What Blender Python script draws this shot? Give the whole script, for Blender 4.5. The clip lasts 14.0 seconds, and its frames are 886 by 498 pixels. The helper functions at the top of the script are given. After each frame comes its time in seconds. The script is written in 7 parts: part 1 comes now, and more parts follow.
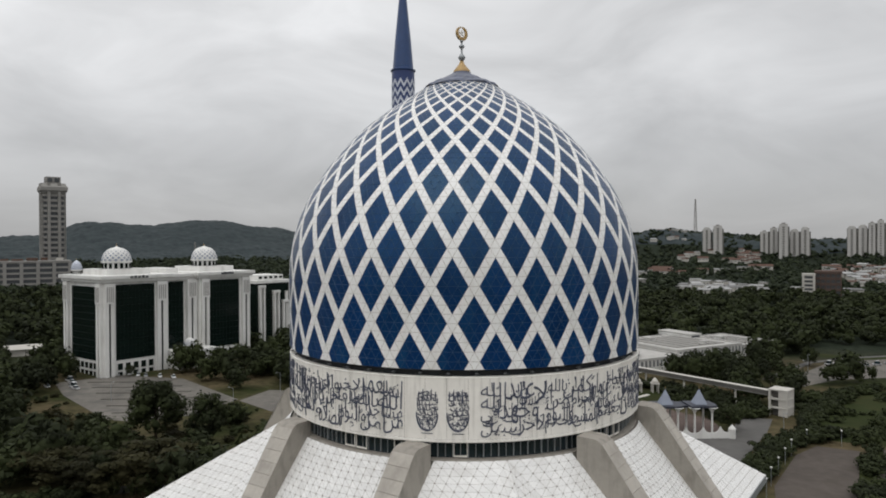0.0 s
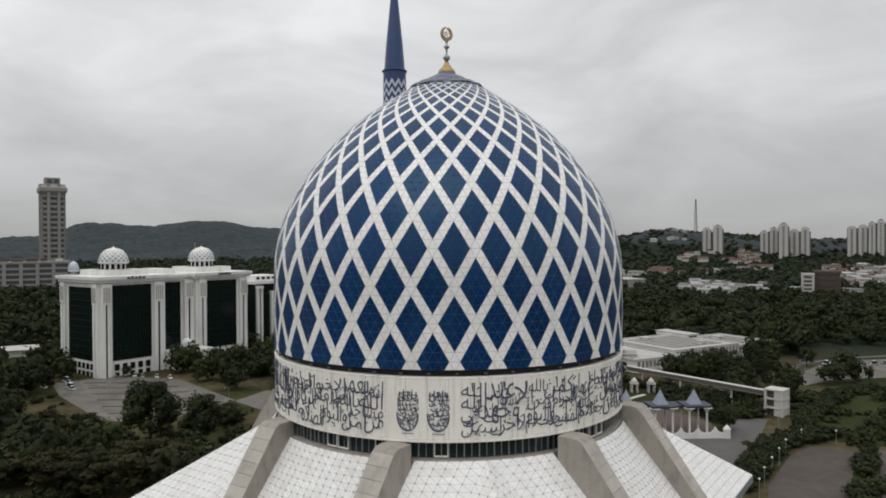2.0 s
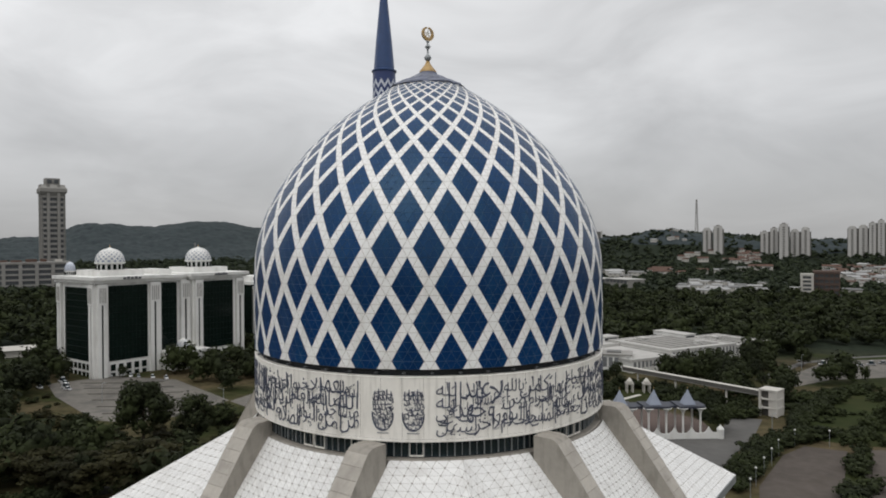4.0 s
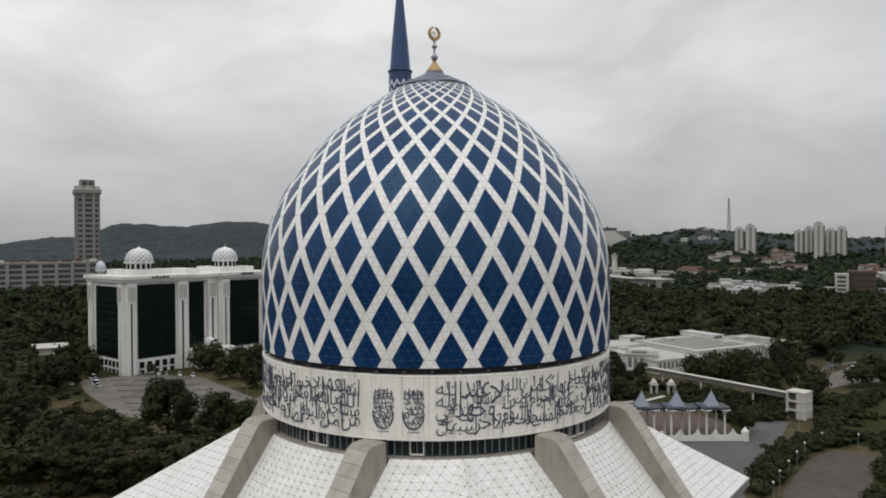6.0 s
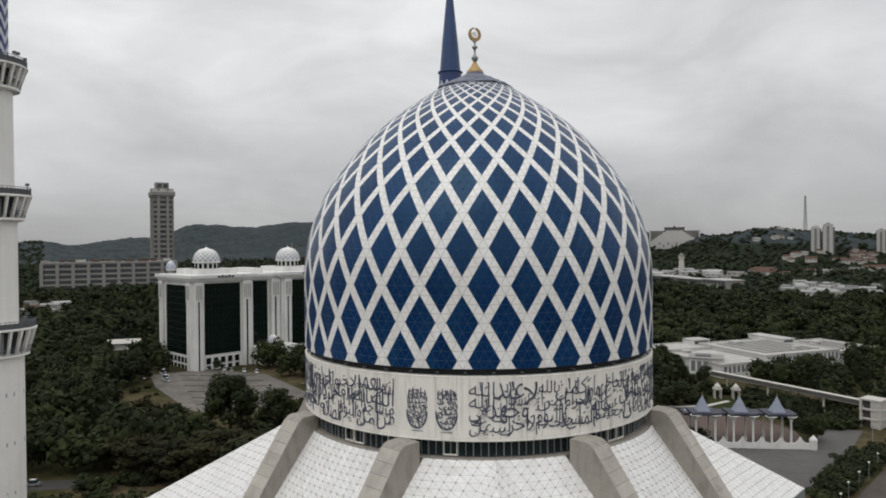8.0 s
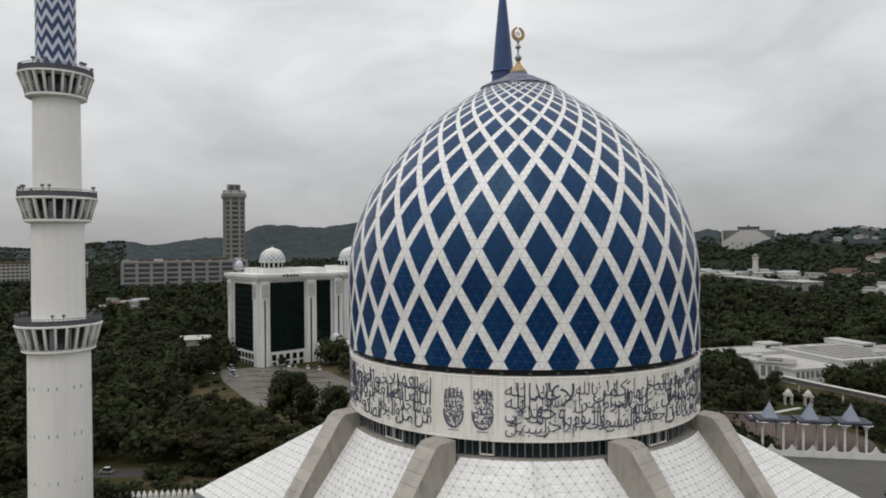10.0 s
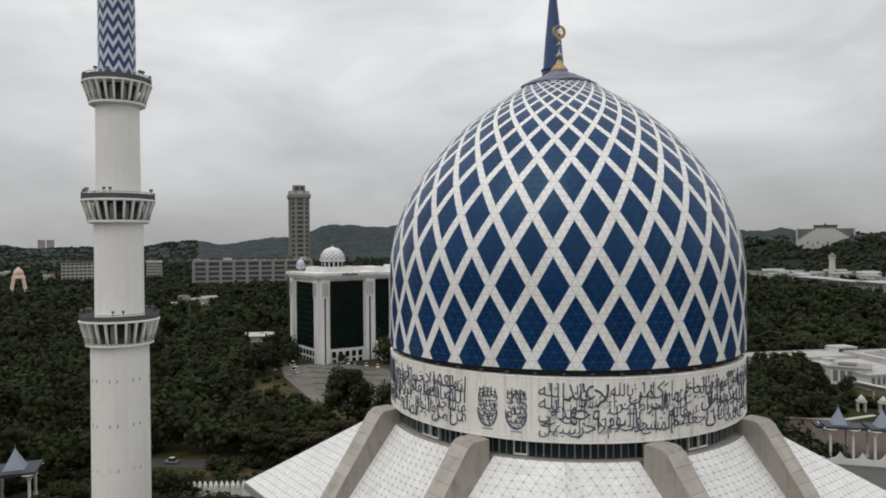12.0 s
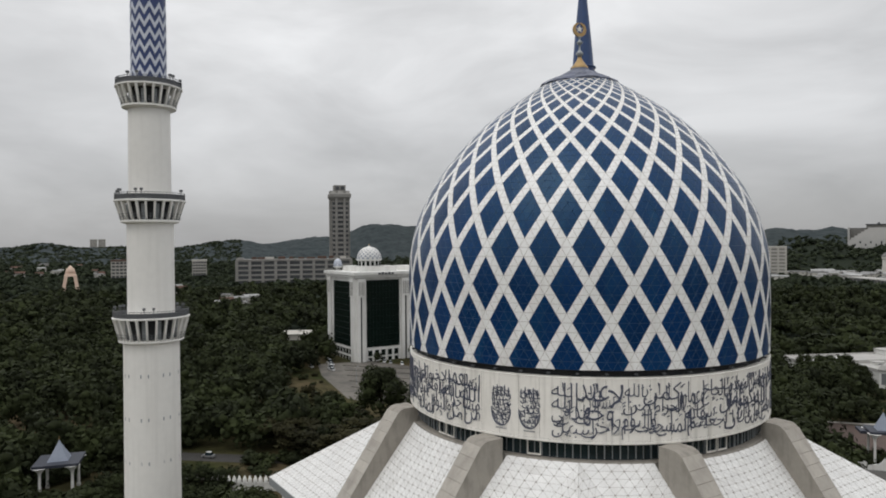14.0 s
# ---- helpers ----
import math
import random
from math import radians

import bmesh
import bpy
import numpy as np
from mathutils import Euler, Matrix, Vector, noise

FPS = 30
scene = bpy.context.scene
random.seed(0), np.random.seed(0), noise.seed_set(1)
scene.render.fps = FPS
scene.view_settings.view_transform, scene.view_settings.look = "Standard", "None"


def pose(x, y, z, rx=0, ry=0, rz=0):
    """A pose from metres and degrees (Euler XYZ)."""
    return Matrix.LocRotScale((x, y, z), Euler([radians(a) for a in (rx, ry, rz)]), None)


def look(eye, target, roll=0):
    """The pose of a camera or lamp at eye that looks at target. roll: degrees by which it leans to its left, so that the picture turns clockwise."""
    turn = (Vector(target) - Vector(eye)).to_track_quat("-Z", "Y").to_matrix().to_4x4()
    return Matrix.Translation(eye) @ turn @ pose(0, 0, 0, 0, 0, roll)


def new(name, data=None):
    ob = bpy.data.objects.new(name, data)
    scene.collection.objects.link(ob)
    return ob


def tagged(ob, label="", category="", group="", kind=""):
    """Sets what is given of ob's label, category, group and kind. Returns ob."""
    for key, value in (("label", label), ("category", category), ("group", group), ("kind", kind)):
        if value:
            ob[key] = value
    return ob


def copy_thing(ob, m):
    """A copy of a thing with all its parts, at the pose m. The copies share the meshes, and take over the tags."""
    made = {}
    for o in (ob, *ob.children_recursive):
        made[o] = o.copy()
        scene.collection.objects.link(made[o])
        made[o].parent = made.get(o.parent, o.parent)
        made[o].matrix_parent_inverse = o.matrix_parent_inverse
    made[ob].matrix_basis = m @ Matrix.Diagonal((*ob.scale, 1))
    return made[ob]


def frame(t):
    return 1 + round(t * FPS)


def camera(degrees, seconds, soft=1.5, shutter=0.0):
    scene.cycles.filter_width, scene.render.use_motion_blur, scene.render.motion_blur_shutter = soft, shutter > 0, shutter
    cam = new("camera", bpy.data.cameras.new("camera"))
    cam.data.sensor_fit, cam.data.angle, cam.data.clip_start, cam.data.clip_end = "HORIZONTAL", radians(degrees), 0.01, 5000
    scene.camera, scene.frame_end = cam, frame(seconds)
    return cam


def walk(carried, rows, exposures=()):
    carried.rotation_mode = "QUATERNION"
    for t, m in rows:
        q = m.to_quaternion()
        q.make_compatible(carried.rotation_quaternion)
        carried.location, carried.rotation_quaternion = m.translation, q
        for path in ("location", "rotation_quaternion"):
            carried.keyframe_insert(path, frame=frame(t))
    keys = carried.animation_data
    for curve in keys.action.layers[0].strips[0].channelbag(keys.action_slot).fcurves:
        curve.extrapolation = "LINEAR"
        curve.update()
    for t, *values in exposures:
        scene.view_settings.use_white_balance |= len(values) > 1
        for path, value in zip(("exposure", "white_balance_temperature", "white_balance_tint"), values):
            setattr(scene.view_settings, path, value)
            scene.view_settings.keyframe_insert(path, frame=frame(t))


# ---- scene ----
cam = camera(65.1, 14.0, soft=1.85)
PATH = [
    (0, (0.569, -0.351, 69.724), (0.5605, 1.6491, 69.7054), -0.237),
    (0.5, (1.090, -0.380, 69.752), (1.0803, 1.6201, 69.7335), -0.248),
    (1, (1.663, -0.395, 69.750), (1.6530, 1.6047, 69.7314), -0.267),
    (1.5, (2.291, -0.402, 69.725), (2.2798, 1.5982, 69.7074), -0.289),
    (2, (2.973, -0.405, 69.710), (2.9619, 1.5949, 69.6923), -0.308),
    (2.5, (3.705, -0.414, 69.692), (3.6928, 1.5864, 69.6745), -0.322),
    (3, (4.466, -0.426, 69.659), (4.4536, 1.5742, 69.6425), -0.330),
    (5.5, (8.560, -0.419, 69.518), (8.5056, 1.5802, 69.5015), -0.375),
    (6, (9.426, -0.444, 69.530), (9.3278, 1.5531, 69.5130), -0.396),
    (6.5, (10.312, -0.468, 69.537), (10.1689, 1.5267, 69.5207), -0.410),
    (7, (11.204, -0.460, 69.547), (11.0163, 1.5308, 69.5311), -0.413),
    (7.5, (12.083, -0.407, 69.586), (11.8494, 1.5796, 69.5697), -0.416),
    (8, (12.975, -0.325, 69.616), (12.6948, 1.6548, 69.6001), -0.432),
    (10.5, (17.329, -0.106, 69.642), (16.8182, 1.8280, 69.6271), -0.431),
    (11, (18.190, -0.045, 69.645), (17.6362, 1.8768, 69.6296), -0.442),
    (11.5, (19.070, 0.065, 69.653), (18.4734, 1.9737, 69.6367), -0.446),
    (12, (19.949, 0.217, 69.641), (19.3086, 2.1118, 69.6256), -0.460),
    (12.5, (20.819, 0.397, 69.633), (20.1368, 2.2774, 69.6172), -0.480),
    (13, (21.665, 0.591, 69.620), (20.9429, 2.4567, 69.6032), -0.484),
    (13.5, (22.469, 0.797, 69.602), (21.7175, 2.6507, 69.5856), -0.467),
    (14, (23.127, 1.005, 69.582), (22.3760, 2.8587, 69.5658), -0.446),
]
walk(cam, [(t, look(eye, target, roll)) for t, eye, target, roll in PATH])

# ---- light ----
world = bpy.data.worlds.new("overcast_sky")
scene.world = world
world.use_nodes = True
wn, wl = world.node_tree.nodes, world.node_tree.links
wn.clear()
SUN_EL, SUN_AZ = radians(58), radians(200)
w_out = wn.new("ShaderNodeOutputWorld")
w_bg = wn.new("ShaderNodeBackground")
w_sky = wn.new("ShaderNodeTexSky")
w_sky.sky_type, w_sky.sun_disc = "NISHITA", False
w_sky.sun_elevation, w_sky.sun_rotation = SUN_EL, SUN_AZ
w_co = wn.new("ShaderNodeTexCoord")
w_sep = wn.new("ShaderNodeSeparateXYZ")
wl.new(w_co.outputs["Generated"], w_sep.inputs[0])
# overcast brightness: rises from the horizon to the zenith
w_ramp = wn.new("ShaderNodeValToRGB")
w_ramp.color_ramp.elements[0].position = 0.0
w_ramp.color_ramp.elements[0].color = (0.40, 0.40, 0.405, 1)
w_ramp.color_ramp.elements[1].position = 1.0
w_ramp.color_ramp.elements[1].color = (1.42, 1.43, 1.45, 1)
for at, c in ((0.06, (0.50, 0.502, 0.508, 1)), (0.16, (0.69, 0.695, 0.705, 1)), (0.32, (0.80, 0.805, 0.815, 1))):
    el = w_ramp.color_ramp.elements.new(at)
    el.color = c
wl.new(w_sep.outputs["Z"], w_ramp.inputs[0])
# cloud banks, flattened towards the horizon
w_map = wn.new("ShaderNodeMapping")
w_map.inputs["Scale"].default_value = (1.0, 1.0, 2.7)
wl.new(w_co.outputs["Generated"], w_map.inputs[0])
w_n1 = wn.new("ShaderNodeTexNoise")
w_n1.inputs["Scale"].default_value, w_n1.inputs["Detail"].default_value = 3.4, 5.0
w_n1.inputs["Roughness"].default_value, w_n1.inputs["Distortion"].default_value = 0.52, 0.5
wl.new(w_map.outputs[0], w_n1.inputs["Vector"])
w_cr = wn.new("ShaderNodeMapRange")
w_cr.inputs["From Min"].default_value, w_cr.inputs["From Max"].default_value = 0.3, 0.7
w_cr.inputs["To Min"].default_value, w_cr.inputs["To Max"].default_value = 0.77, 1.11
wl.new(w_n1.outputs[0], w_cr.inputs[0])
# the cloud is thinner towards the west
w_side = wn.new("ShaderNodeMapRange")
w_side.inputs["From Min"].default_value, w_side.inputs["From Max"].default_value = -0.5, 0.55
w_side.inputs["To Min"].default_value, w_side.inputs["To Max"].default_value = 1.08, 0.935
wl.new(w_sep.outputs["X"], w_side.inputs[0])
w_side_mul = wn.new("ShaderNodeMath")
w_side_mul.operation = "MULTIPLY"
wl.new(w_cr.outputs[0], w_side_mul.inputs[0])
wl.new(w_side.outputs[0], w_side_mul.inputs[1])
w_mul = wn.new("ShaderNodeVectorMath")
w_mul.operation = "SCALE"
wl.new(w_ramp.outputs[0], w_mul.inputs[0])
wl.new(w_side_mul.outputs[0], w_mul.inputs["Scale"])
w_skys = wn.new("ShaderNodeVectorMath")
w_skys.operation = "SCALE"
w_skys.inputs["Scale"].default_value = 0.06
wl.new(w_sky.outputs[0], w_skys.inputs[0])
w_mix = wn.new("ShaderNodeMix")
w_mix.data_type = "RGBA"
w_mix.inputs[0].default_value = 0.93
wl.new(w_skys.outputs[0], w_mix.inputs[6])
wl.new(w_mul.outputs[0], w_mix.inputs[7])
wl.new(w_mix.outputs[2], w_bg.inputs[0])
w_bg.inputs[1].default_value = 1.0
wl.new(w_bg.outputs[0], w_out.inputs[0])

sun_data = bpy.data.lights.new("sun", "SUN")
sun_data.energy, sun_data.angle, sun_data.color = 0.6, radians(40), (1.0, 0.97, 0.93)
sun = new("sun", sun_data)
sun.rotation_euler = (math.pi / 2 - SUN_EL, 0, math.pi - SUN_AZ)

# ---- materials ----


def material(name, base, rough=0.6, metal=0.0, spec=0.5, var=0.12, scale=1.0, bump=0.0, bump_scale=8.0, island=0.0, objrand=0.0, stain=None, stain_amt=0.0, stain_scale=(0.3, 0.3, 0.05), fine=6.0):
    m = bpy.data.materials.new(name)
    m.use_nodes = True
    n, l = m.node_tree.nodes, m.node_tree.links
    b = n["Principled BSDF"]
    b.inputs["Roughness"].default_value, b.inputs["Metallic"].default_value = rough, metal
    b.inputs["Specular IOR Level"].default_value = spec
    co = n.new("ShaderNodeTexCoord")
    big = n.new("ShaderNodeTexNoise")
    big.inputs["Scale"].default_value, big.inputs["Detail"].default_value = scale, 4.0
    l.new(co.outputs["Object"], big.inputs["Vector"])
    small = n.new("ShaderNodeTexNoise")
    small.inputs["Scale"].default_value, small.inputs["Detail"].default_value = scale * fine, 3.0
    l.new(co.outputs["Object"], small.inputs["Vector"])
    add = n.new("ShaderNodeMath")
    add.operation = "ADD"
    l.new(big.outputs[0], add.inputs[0])
    l.new(small.outputs[0], add.inputs[1])
    rng = n.new("ShaderNodeMapRange")
    rng.inputs["From Min"].default_value, rng.inputs["From Max"].default_value = 0.6, 1.4
    rng.inputs["To Min"].default_value, rng.inputs["To Max"].default_value = 1 - var, 1 + var
    l.new(add.outputs[0], rng.inputs[0])
    val = rng.outputs[0]
    for amt, kind in ((island, "island"), (objrand, "object")):
        if amt:
            if kind == "island":
                src = n.new("ShaderNodeNewGeometry").outputs["Random Per Island"]
            else:
                src = n.new("ShaderNodeObjectInfo").outputs["Random"]
            r2 = n.new("ShaderNodeMapRange")
            r2.inputs["To Min"].default_value, r2.inputs["To Max"].default_value = 1 - amt, 1 + amt
            l.new(src, r2.inputs[0])
            mu = n.new("ShaderNodeMath")
            mu.operation = "MULTIPLY"
            l.new(val, mu.inputs[0])
            l.new(r2.outputs[0], mu.inputs[1])
            val = mu.outputs[0]
    sc = n.new("ShaderNodeVectorMath")
    sc.operation = "SCALE"
    sc.inputs[0].default_value = base
    l.new(val, sc.inputs["Scale"])
    col = sc.outputs[0]
    if stain:
        mp = n.new("ShaderNodeMapping")
        mp.inputs["Scale"].default_value = stain_scale
        l.new(co.outputs["Object"], mp.inputs[0])
        sn = n.new("ShaderNodeTexNoise")
        sn.inputs["Scale"].default_value, sn.inputs["Detail"].default_value = 2.0, 5.0
        l.new(mp.outputs[0], sn.inputs["Vector"])
        sr = n.new("ShaderNodeMapRange")
        sr.inputs["From Min"].default_value, sr.inputs["From Max"].default_value = 0.5, 0.75
        sr.inputs["To Min"].default_value, sr.inputs["To Max"].default_value = 0.0, stain_amt
        l.new(sn.outputs[0], sr.inputs[0])
        mx = n.new("ShaderNodeMix")
        mx.data_type = "RGBA"
        mx.inputs[7].default_value = (*stain, 1)
        l.new(sr.outputs[0], mx.inputs[0])
        l.new(col, mx.inputs[6])
        col = mx.outputs[2]
    l.new(col, b.inputs["Base Color"])
    if bump:
        bn = n.new("ShaderNodeTexNoise")
        bn.inputs["Scale"].default_value, bn.inputs["Detail"].default_value = bump_scale, 4.0
        l.new(co.outputs["Object"], bn.inputs["Vector"])
        bp = n.new("ShaderNodeBump")
        bp.inputs["Strength"].default_value = bump
        l.new(bn.outputs[0], bp.inputs["Height"])
        l.new(bp.outputs[0], b.inputs["Normal"])
    return m


M_BLUE = material("blue_enamel", (0.003, 0.028, 0.104), rough=0.28, spec=0.36, var=0.22, scale=0.25, objrand=0.14, island=0.1, stain=(0.012, 0.065, 0.145), stain_amt=0.45)
M_BLUE.node_tree.nodes["Principled BSDF"].inputs["Specular Tint"].default_value = (0.5, 0.85, 1.0, 1)
M_WHITE = material("white_enamel", (0.86, 0.855, 0.84), rough=0.4, var=0.06, scale=0.3, island=0.05, stain=(0.5, 0.46, 0.40), stain_amt=0.28)
M_SEAM = material("panel_seam", (0.52, 0.49, 0.45), rough=0.8)
M_BLUESEAM = material("blue_panel_seam", (0.028, 0.07, 0.135), rough=0.5)
M_CAP = material("weathered_blue_cap", (0.10, 0.115, 0.165), rough=0.55, var=0.25, scale=0.8, stain=(0.2, 0.2, 0.2), stain_amt=0.5)
M_GOLD = material("gold_leaf", (0.42, 0.28, 0.12), rough=0.5, metal=0.35, var=0.15, scale=1.5)
M_BAND = material("cream_panel", (0.86, 0.83, 0.77), rough=0.55, var=0.05, scale=0.3, stain=(0.40, 0.38, 0.33), stain_amt=0.5, stain_scale=(0.6, 0.6, 0.06))
M_INK = material("blue_black_lettering", (0.085, 0.095, 0.135), rough=0.32, var=0.35, scale=0.8)
M_GLASS = material("dark_glass", (0.018, 0.030, 0.036), rough=0.12, spec=0.6, var=0.3, scale=0.4)
M_ALU = material("grey_aluminium", (0.30, 0.32, 0.33), rough=0.45, metal=0.3)
M_CONC = material("grey_concrete_cladding", (0.325, 0.30, 0.262), rough=0.8, var=0.1, scale=0.3, island=0.05, bump=0.1, stain=(0.16, 0.15, 0.13), stain_amt=0.6, stain_scale=(0.5, 0.5, 0.15))
M_RIBTOP = material("pinkish_cladding", (0.42, 0.39, 0.345), rough=0.75, var=0.1, scale=0.4, island=0.1, objrand=0.08, stain=(0.2, 0.18, 0.16), stain_amt=0.5)
M_ROOF = material("white_roof_tile", (0.79, 0.785, 0.77), rough=0.5, var=0.05, scale=0.2, island=0.05, objrand=0.04, stain=(0.55, 0.53, 0.5), stain_amt=0.4, stain_scale=(0.25, 0.25, 0.25))
M_ROOFSEAM = material("roof_seam", (0.40, 0.38, 0.35), rough=0.9)
M_JOINT = material("brown_joint_cap", (0.27, 0.245, 0.215), rough=0.9, var=0.3, scale=0.6)
M_SHAFT = material("white_minaret_paint", (0.80, 0.785, 0.75), rough=0.7, var=0.04, scale=0.15, stain=(0.6, 0.585, 0.55), stain_amt=0.3, stain_scale=(0.5, 0.5, 0.03))
M_PALEBLUE = material("pale_chevron_tile", (0.56, 0.59, 0.66), rough=0.5)
M_NAVY = material("navy_chevron_tile", (0.022, 0.043, 0.145), rough=0.4, var=0.2)
M_SPIRE = material("blue_spire_sheet", (0.016, 0.05, 0.15), rough=0.35, var=0.2, scale=0.5)
M_RAIL = material("dark_grey_railing", (0.10, 0.105, 0.112), rough=0.6, var=0.2)
# near-black: stands in for shade in deep recesses; also the tyres' own colour
M_DARK = material("recess_shade_and_tyre", (0.02, 0.022, 0.024), rough=0.8)
M_BLDG = material("white_building_render", spec=0.06, base=(0.70, 0.695, 0.67), rough=0.8, var=0.06, scale=0.05, stain=(0.42, 0.41, 0.38), stain_amt=0.5, stain_scale=(0.1, 0.1, 0.02))
M_BGLASS = material("green_black_glass", (0.006, 0.012, 0.010), rough=0.1, spec=0.4, var=0.3, scale=0.05)
M_BMULL = material("dark_mullion", (0.005, 0.009, 0.008), rough=0.5, spec=0.15)
M_GREYCONC = material("old_grey_concrete", spec=0.06, base=(0.27, 0.262, 0.245), rough=0.9, var=0.12, scale=0.02, island=0.04)
M_SLOT = material("window_slot", (0.06, 0.065, 0.07), rough=0.3)
M_PALEROOF = material("pale_flat_roof", spec=0.06, base=(0.17, 0.168, 0.162), rough=0.85, var=0.12, scale=0.03, island=0.08)
M_PALETOWER = material("pale_tower_render", spec=0.06, base=(0.46, 0.45, 0.43), rough=0.9, var=0.06, scale=0.02)
# tower recess shade given as base colour; dark grey roofs and windows share it
M_RECESS_GREY = material("recess_shade_and_dark_grey", spec=0.06, base=(0.17, 0.165, 0.155), rough=0.9, var=0.15, scale=0.03)
M_APT = material("cream_apartment_render", spec=0.06, base=(0.50, 0.48, 0.44), rough=0.9, var=0.08, scale=0.02, island=0.1)
M_WHITEROOF = material("white_sheet_roof", spec=0.06, base=(0.30, 0.30, 0.295), rough=0.8, var=0.1, scale=0.03, island=0.3, objrand=0.45)
M_HALLROOF = material("weathered_white_roof", spec=0.06, base=(0.42, 0.41, 0.39), rough=0.85, var=0.12, scale=0.06, stain=(0.3, 0.29, 0.27), stain_amt=0.5, stain_scale=(0.1, 0.1, 0.1))
M_DIMGLASS = material("dim_grey_glazing", (0.17, 0.175, 0.18), rough=0.4, var=0.2, scale=0.2)
M_DARKSCREEN = material("grey_brown_mesh_screen", spec=0.06, base=(0.10, 0.096, 0.088), rough=0.85, var=0.2, scale=0.3)
M_BROWN = material("brown_brick", spec=0.06, base=(0.115, 0.083, 0.07), rough=0.9, var=0.2, scale=0.05)
M_ROOFRED = material("clay_tile_roof", spec=0.06, base=(0.12, 0.077, 0.062), rough=0.9, var=0.25, scale=0.05, island=0.35)
M_PYRBLUE = material("blue_grey_tile_roof", (0.24, 0.27, 0.33), rough=0.6, var=0.12, scale=0.3)
M_LAWN = material("mown_grass", spec=0.05, base=(0.028, 0.036, 0.013), rough=0.95, var=0.3, scale=0.05, stain=(0.05, 0.044, 0.02), stain_amt=0.6, stain_scale=(0.04, 0.04, 0.04), fine=20)
M_TARMAC = material("worn_tarmac", spec=0.06, base=(0.15, 0.14, 0.125), rough=0.95, var=0.25, scale=0.03, stain=(0.06, 0.06, 0.06), stain_amt=0.7, stain_scale=(0.05, 0.05, 0.05), fine=12)
M_ROAD = material("dark_road_tarmac", spec=0.06, base=(0.06, 0.058, 0.055), rough=0.95, var=0.2, scale=0.05)
M_KERB = material("dusty_kerb_strip", spec=0.06, base=(0.075, 0.07, 0.06), rough=0.95, var=0.3, scale=0.1)
M_PAVE = material("grey_paving", spec=0.06, base=(0.112, 0.108, 0.103), rough=0.9, var=0.15, scale=0.05, stain=(0.10, 0.10, 0.095), stain_amt=0.6, stain_scale=(0.07, 0.07, 0.07))
M_TERRACE = material("brown_pink_paving", spec=0.06, base=(0.115, 0.088, 0.078), rough=0.9, var=0.2, scale=0.08, stain=(0.07, 0.06, 0.055), stain_amt=0.6, stain_scale=(0.08, 0.08, 0.08))
M_EARTHLOT = material("brown_grey_lot", spec=0.06, base=(0.088, 0.076, 0.067), rough=0.95, var=0.22, scale=0.06, stain=(0.07, 0.06, 0.05), stain_amt=0.7, stain_scale=(0.06, 0.06, 0.06))
M_TRUNK = material("bark", spec=0.06, base=(0.075, 0.06, 0.045), rough=0.95, var=0.25, scale=1.0)
M_CARW = material("car_paint", (0.5, 0.5, 0.5), rough=0.3, objrand=0.6)
M_EAVE = material("navy_eave", (0.024, 0.028, 0.042), rough=0.6)
M_ARCH = material("peach_monument_stone", (0.62, 0.46, 0.36), rough=0.8)


def foliage(name, dark, light, rough=0.75):
    m = bpy.data.materials.new(name)
    m.use_nodes = True
    n, l = m.node_tree.nodes, m.node_tree.links
    b = n["Principled BSDF"]
    b.inputs["Roughness"].default_value = rough
    b.inputs["Specular IOR Level"].default_value = 0.08
    geo = n.new("ShaderNodeNewGeometry")
    ns = n.new("ShaderNodeTexNoise")
    ns.inputs["Scale"].default_value, ns.inputs["Detail"].default_value = 0.06, 3.0
    l.new(geo.outputs["Position"], ns.inputs["Vector"])
    a = n.new("ShaderNodeMath")
    a.operation = "MULTIPLY_ADD"
    a.inputs[1].default_value = 0.28
    l.new(geo.outputs["Random Per Island"], a.inputs[0])
    s = n.new("ShaderNodeMapRange")
    s.inputs["From Min"].default_value, s.inputs["From Max"].default_value = 0.32, 0.68
    s.inputs["To Min"].default_value, s.inputs["To Max"].default_value = -0.08, 0.8
    l.new(ns.outputs[0], s.inputs[0])
    l.new(s.outputs[0], a.inputs[2])
    mx = n.new("ShaderNodeMix")
    mx.data_type = "RGBA"
    mx.inputs[6].default_value, mx.inputs[7].default_value = (*dark, 1), (*light, 1)
    l.new(a.outputs[0], mx.inputs[0])
    l.new(mx.outputs[2], b.inputs["Base Color"])
    return m


M_LEAF = foliage("forest_leaves", (0.015, 0.0182, 0.0098), (0.036, 0.045, 0.0175))
M_LEAF_DRY = foliage("dry_shrub_leaves", (0.014, 0.0145, 0.007), (0.042, 0.039, 0.017))
M_LEAF_MID = foliage("slope_forest_leaves", (0.016, 0.022, 0.014), (0.040, 0.050, 0.027))
# far woods: mild bluish distance haze mixed into the leaf colours
M_LEAF_HAZE = foliage("far_leaves_with_haze", (0.026, 0.034, 0.037), (0.040, 0.051, 0.053))

# ---- mesh helpers ----


def part(name, bm, mat, parent=None, label="", smooth=False):
    me = bpy.data.meshes.new(name)
    bm.to_mesh(me)
    bm.free()
    if smooth:
        for p in me.polygons:
            p.use_smooth = True
    for m in (mat if isinstance(mat, (list, tuple)) else [mat]):
        me.materials.append(m)
    ob = new(name, me)
    if parent is not None:
        ob.parent = parent
    if label:
        ob["label"] = label
    return ob


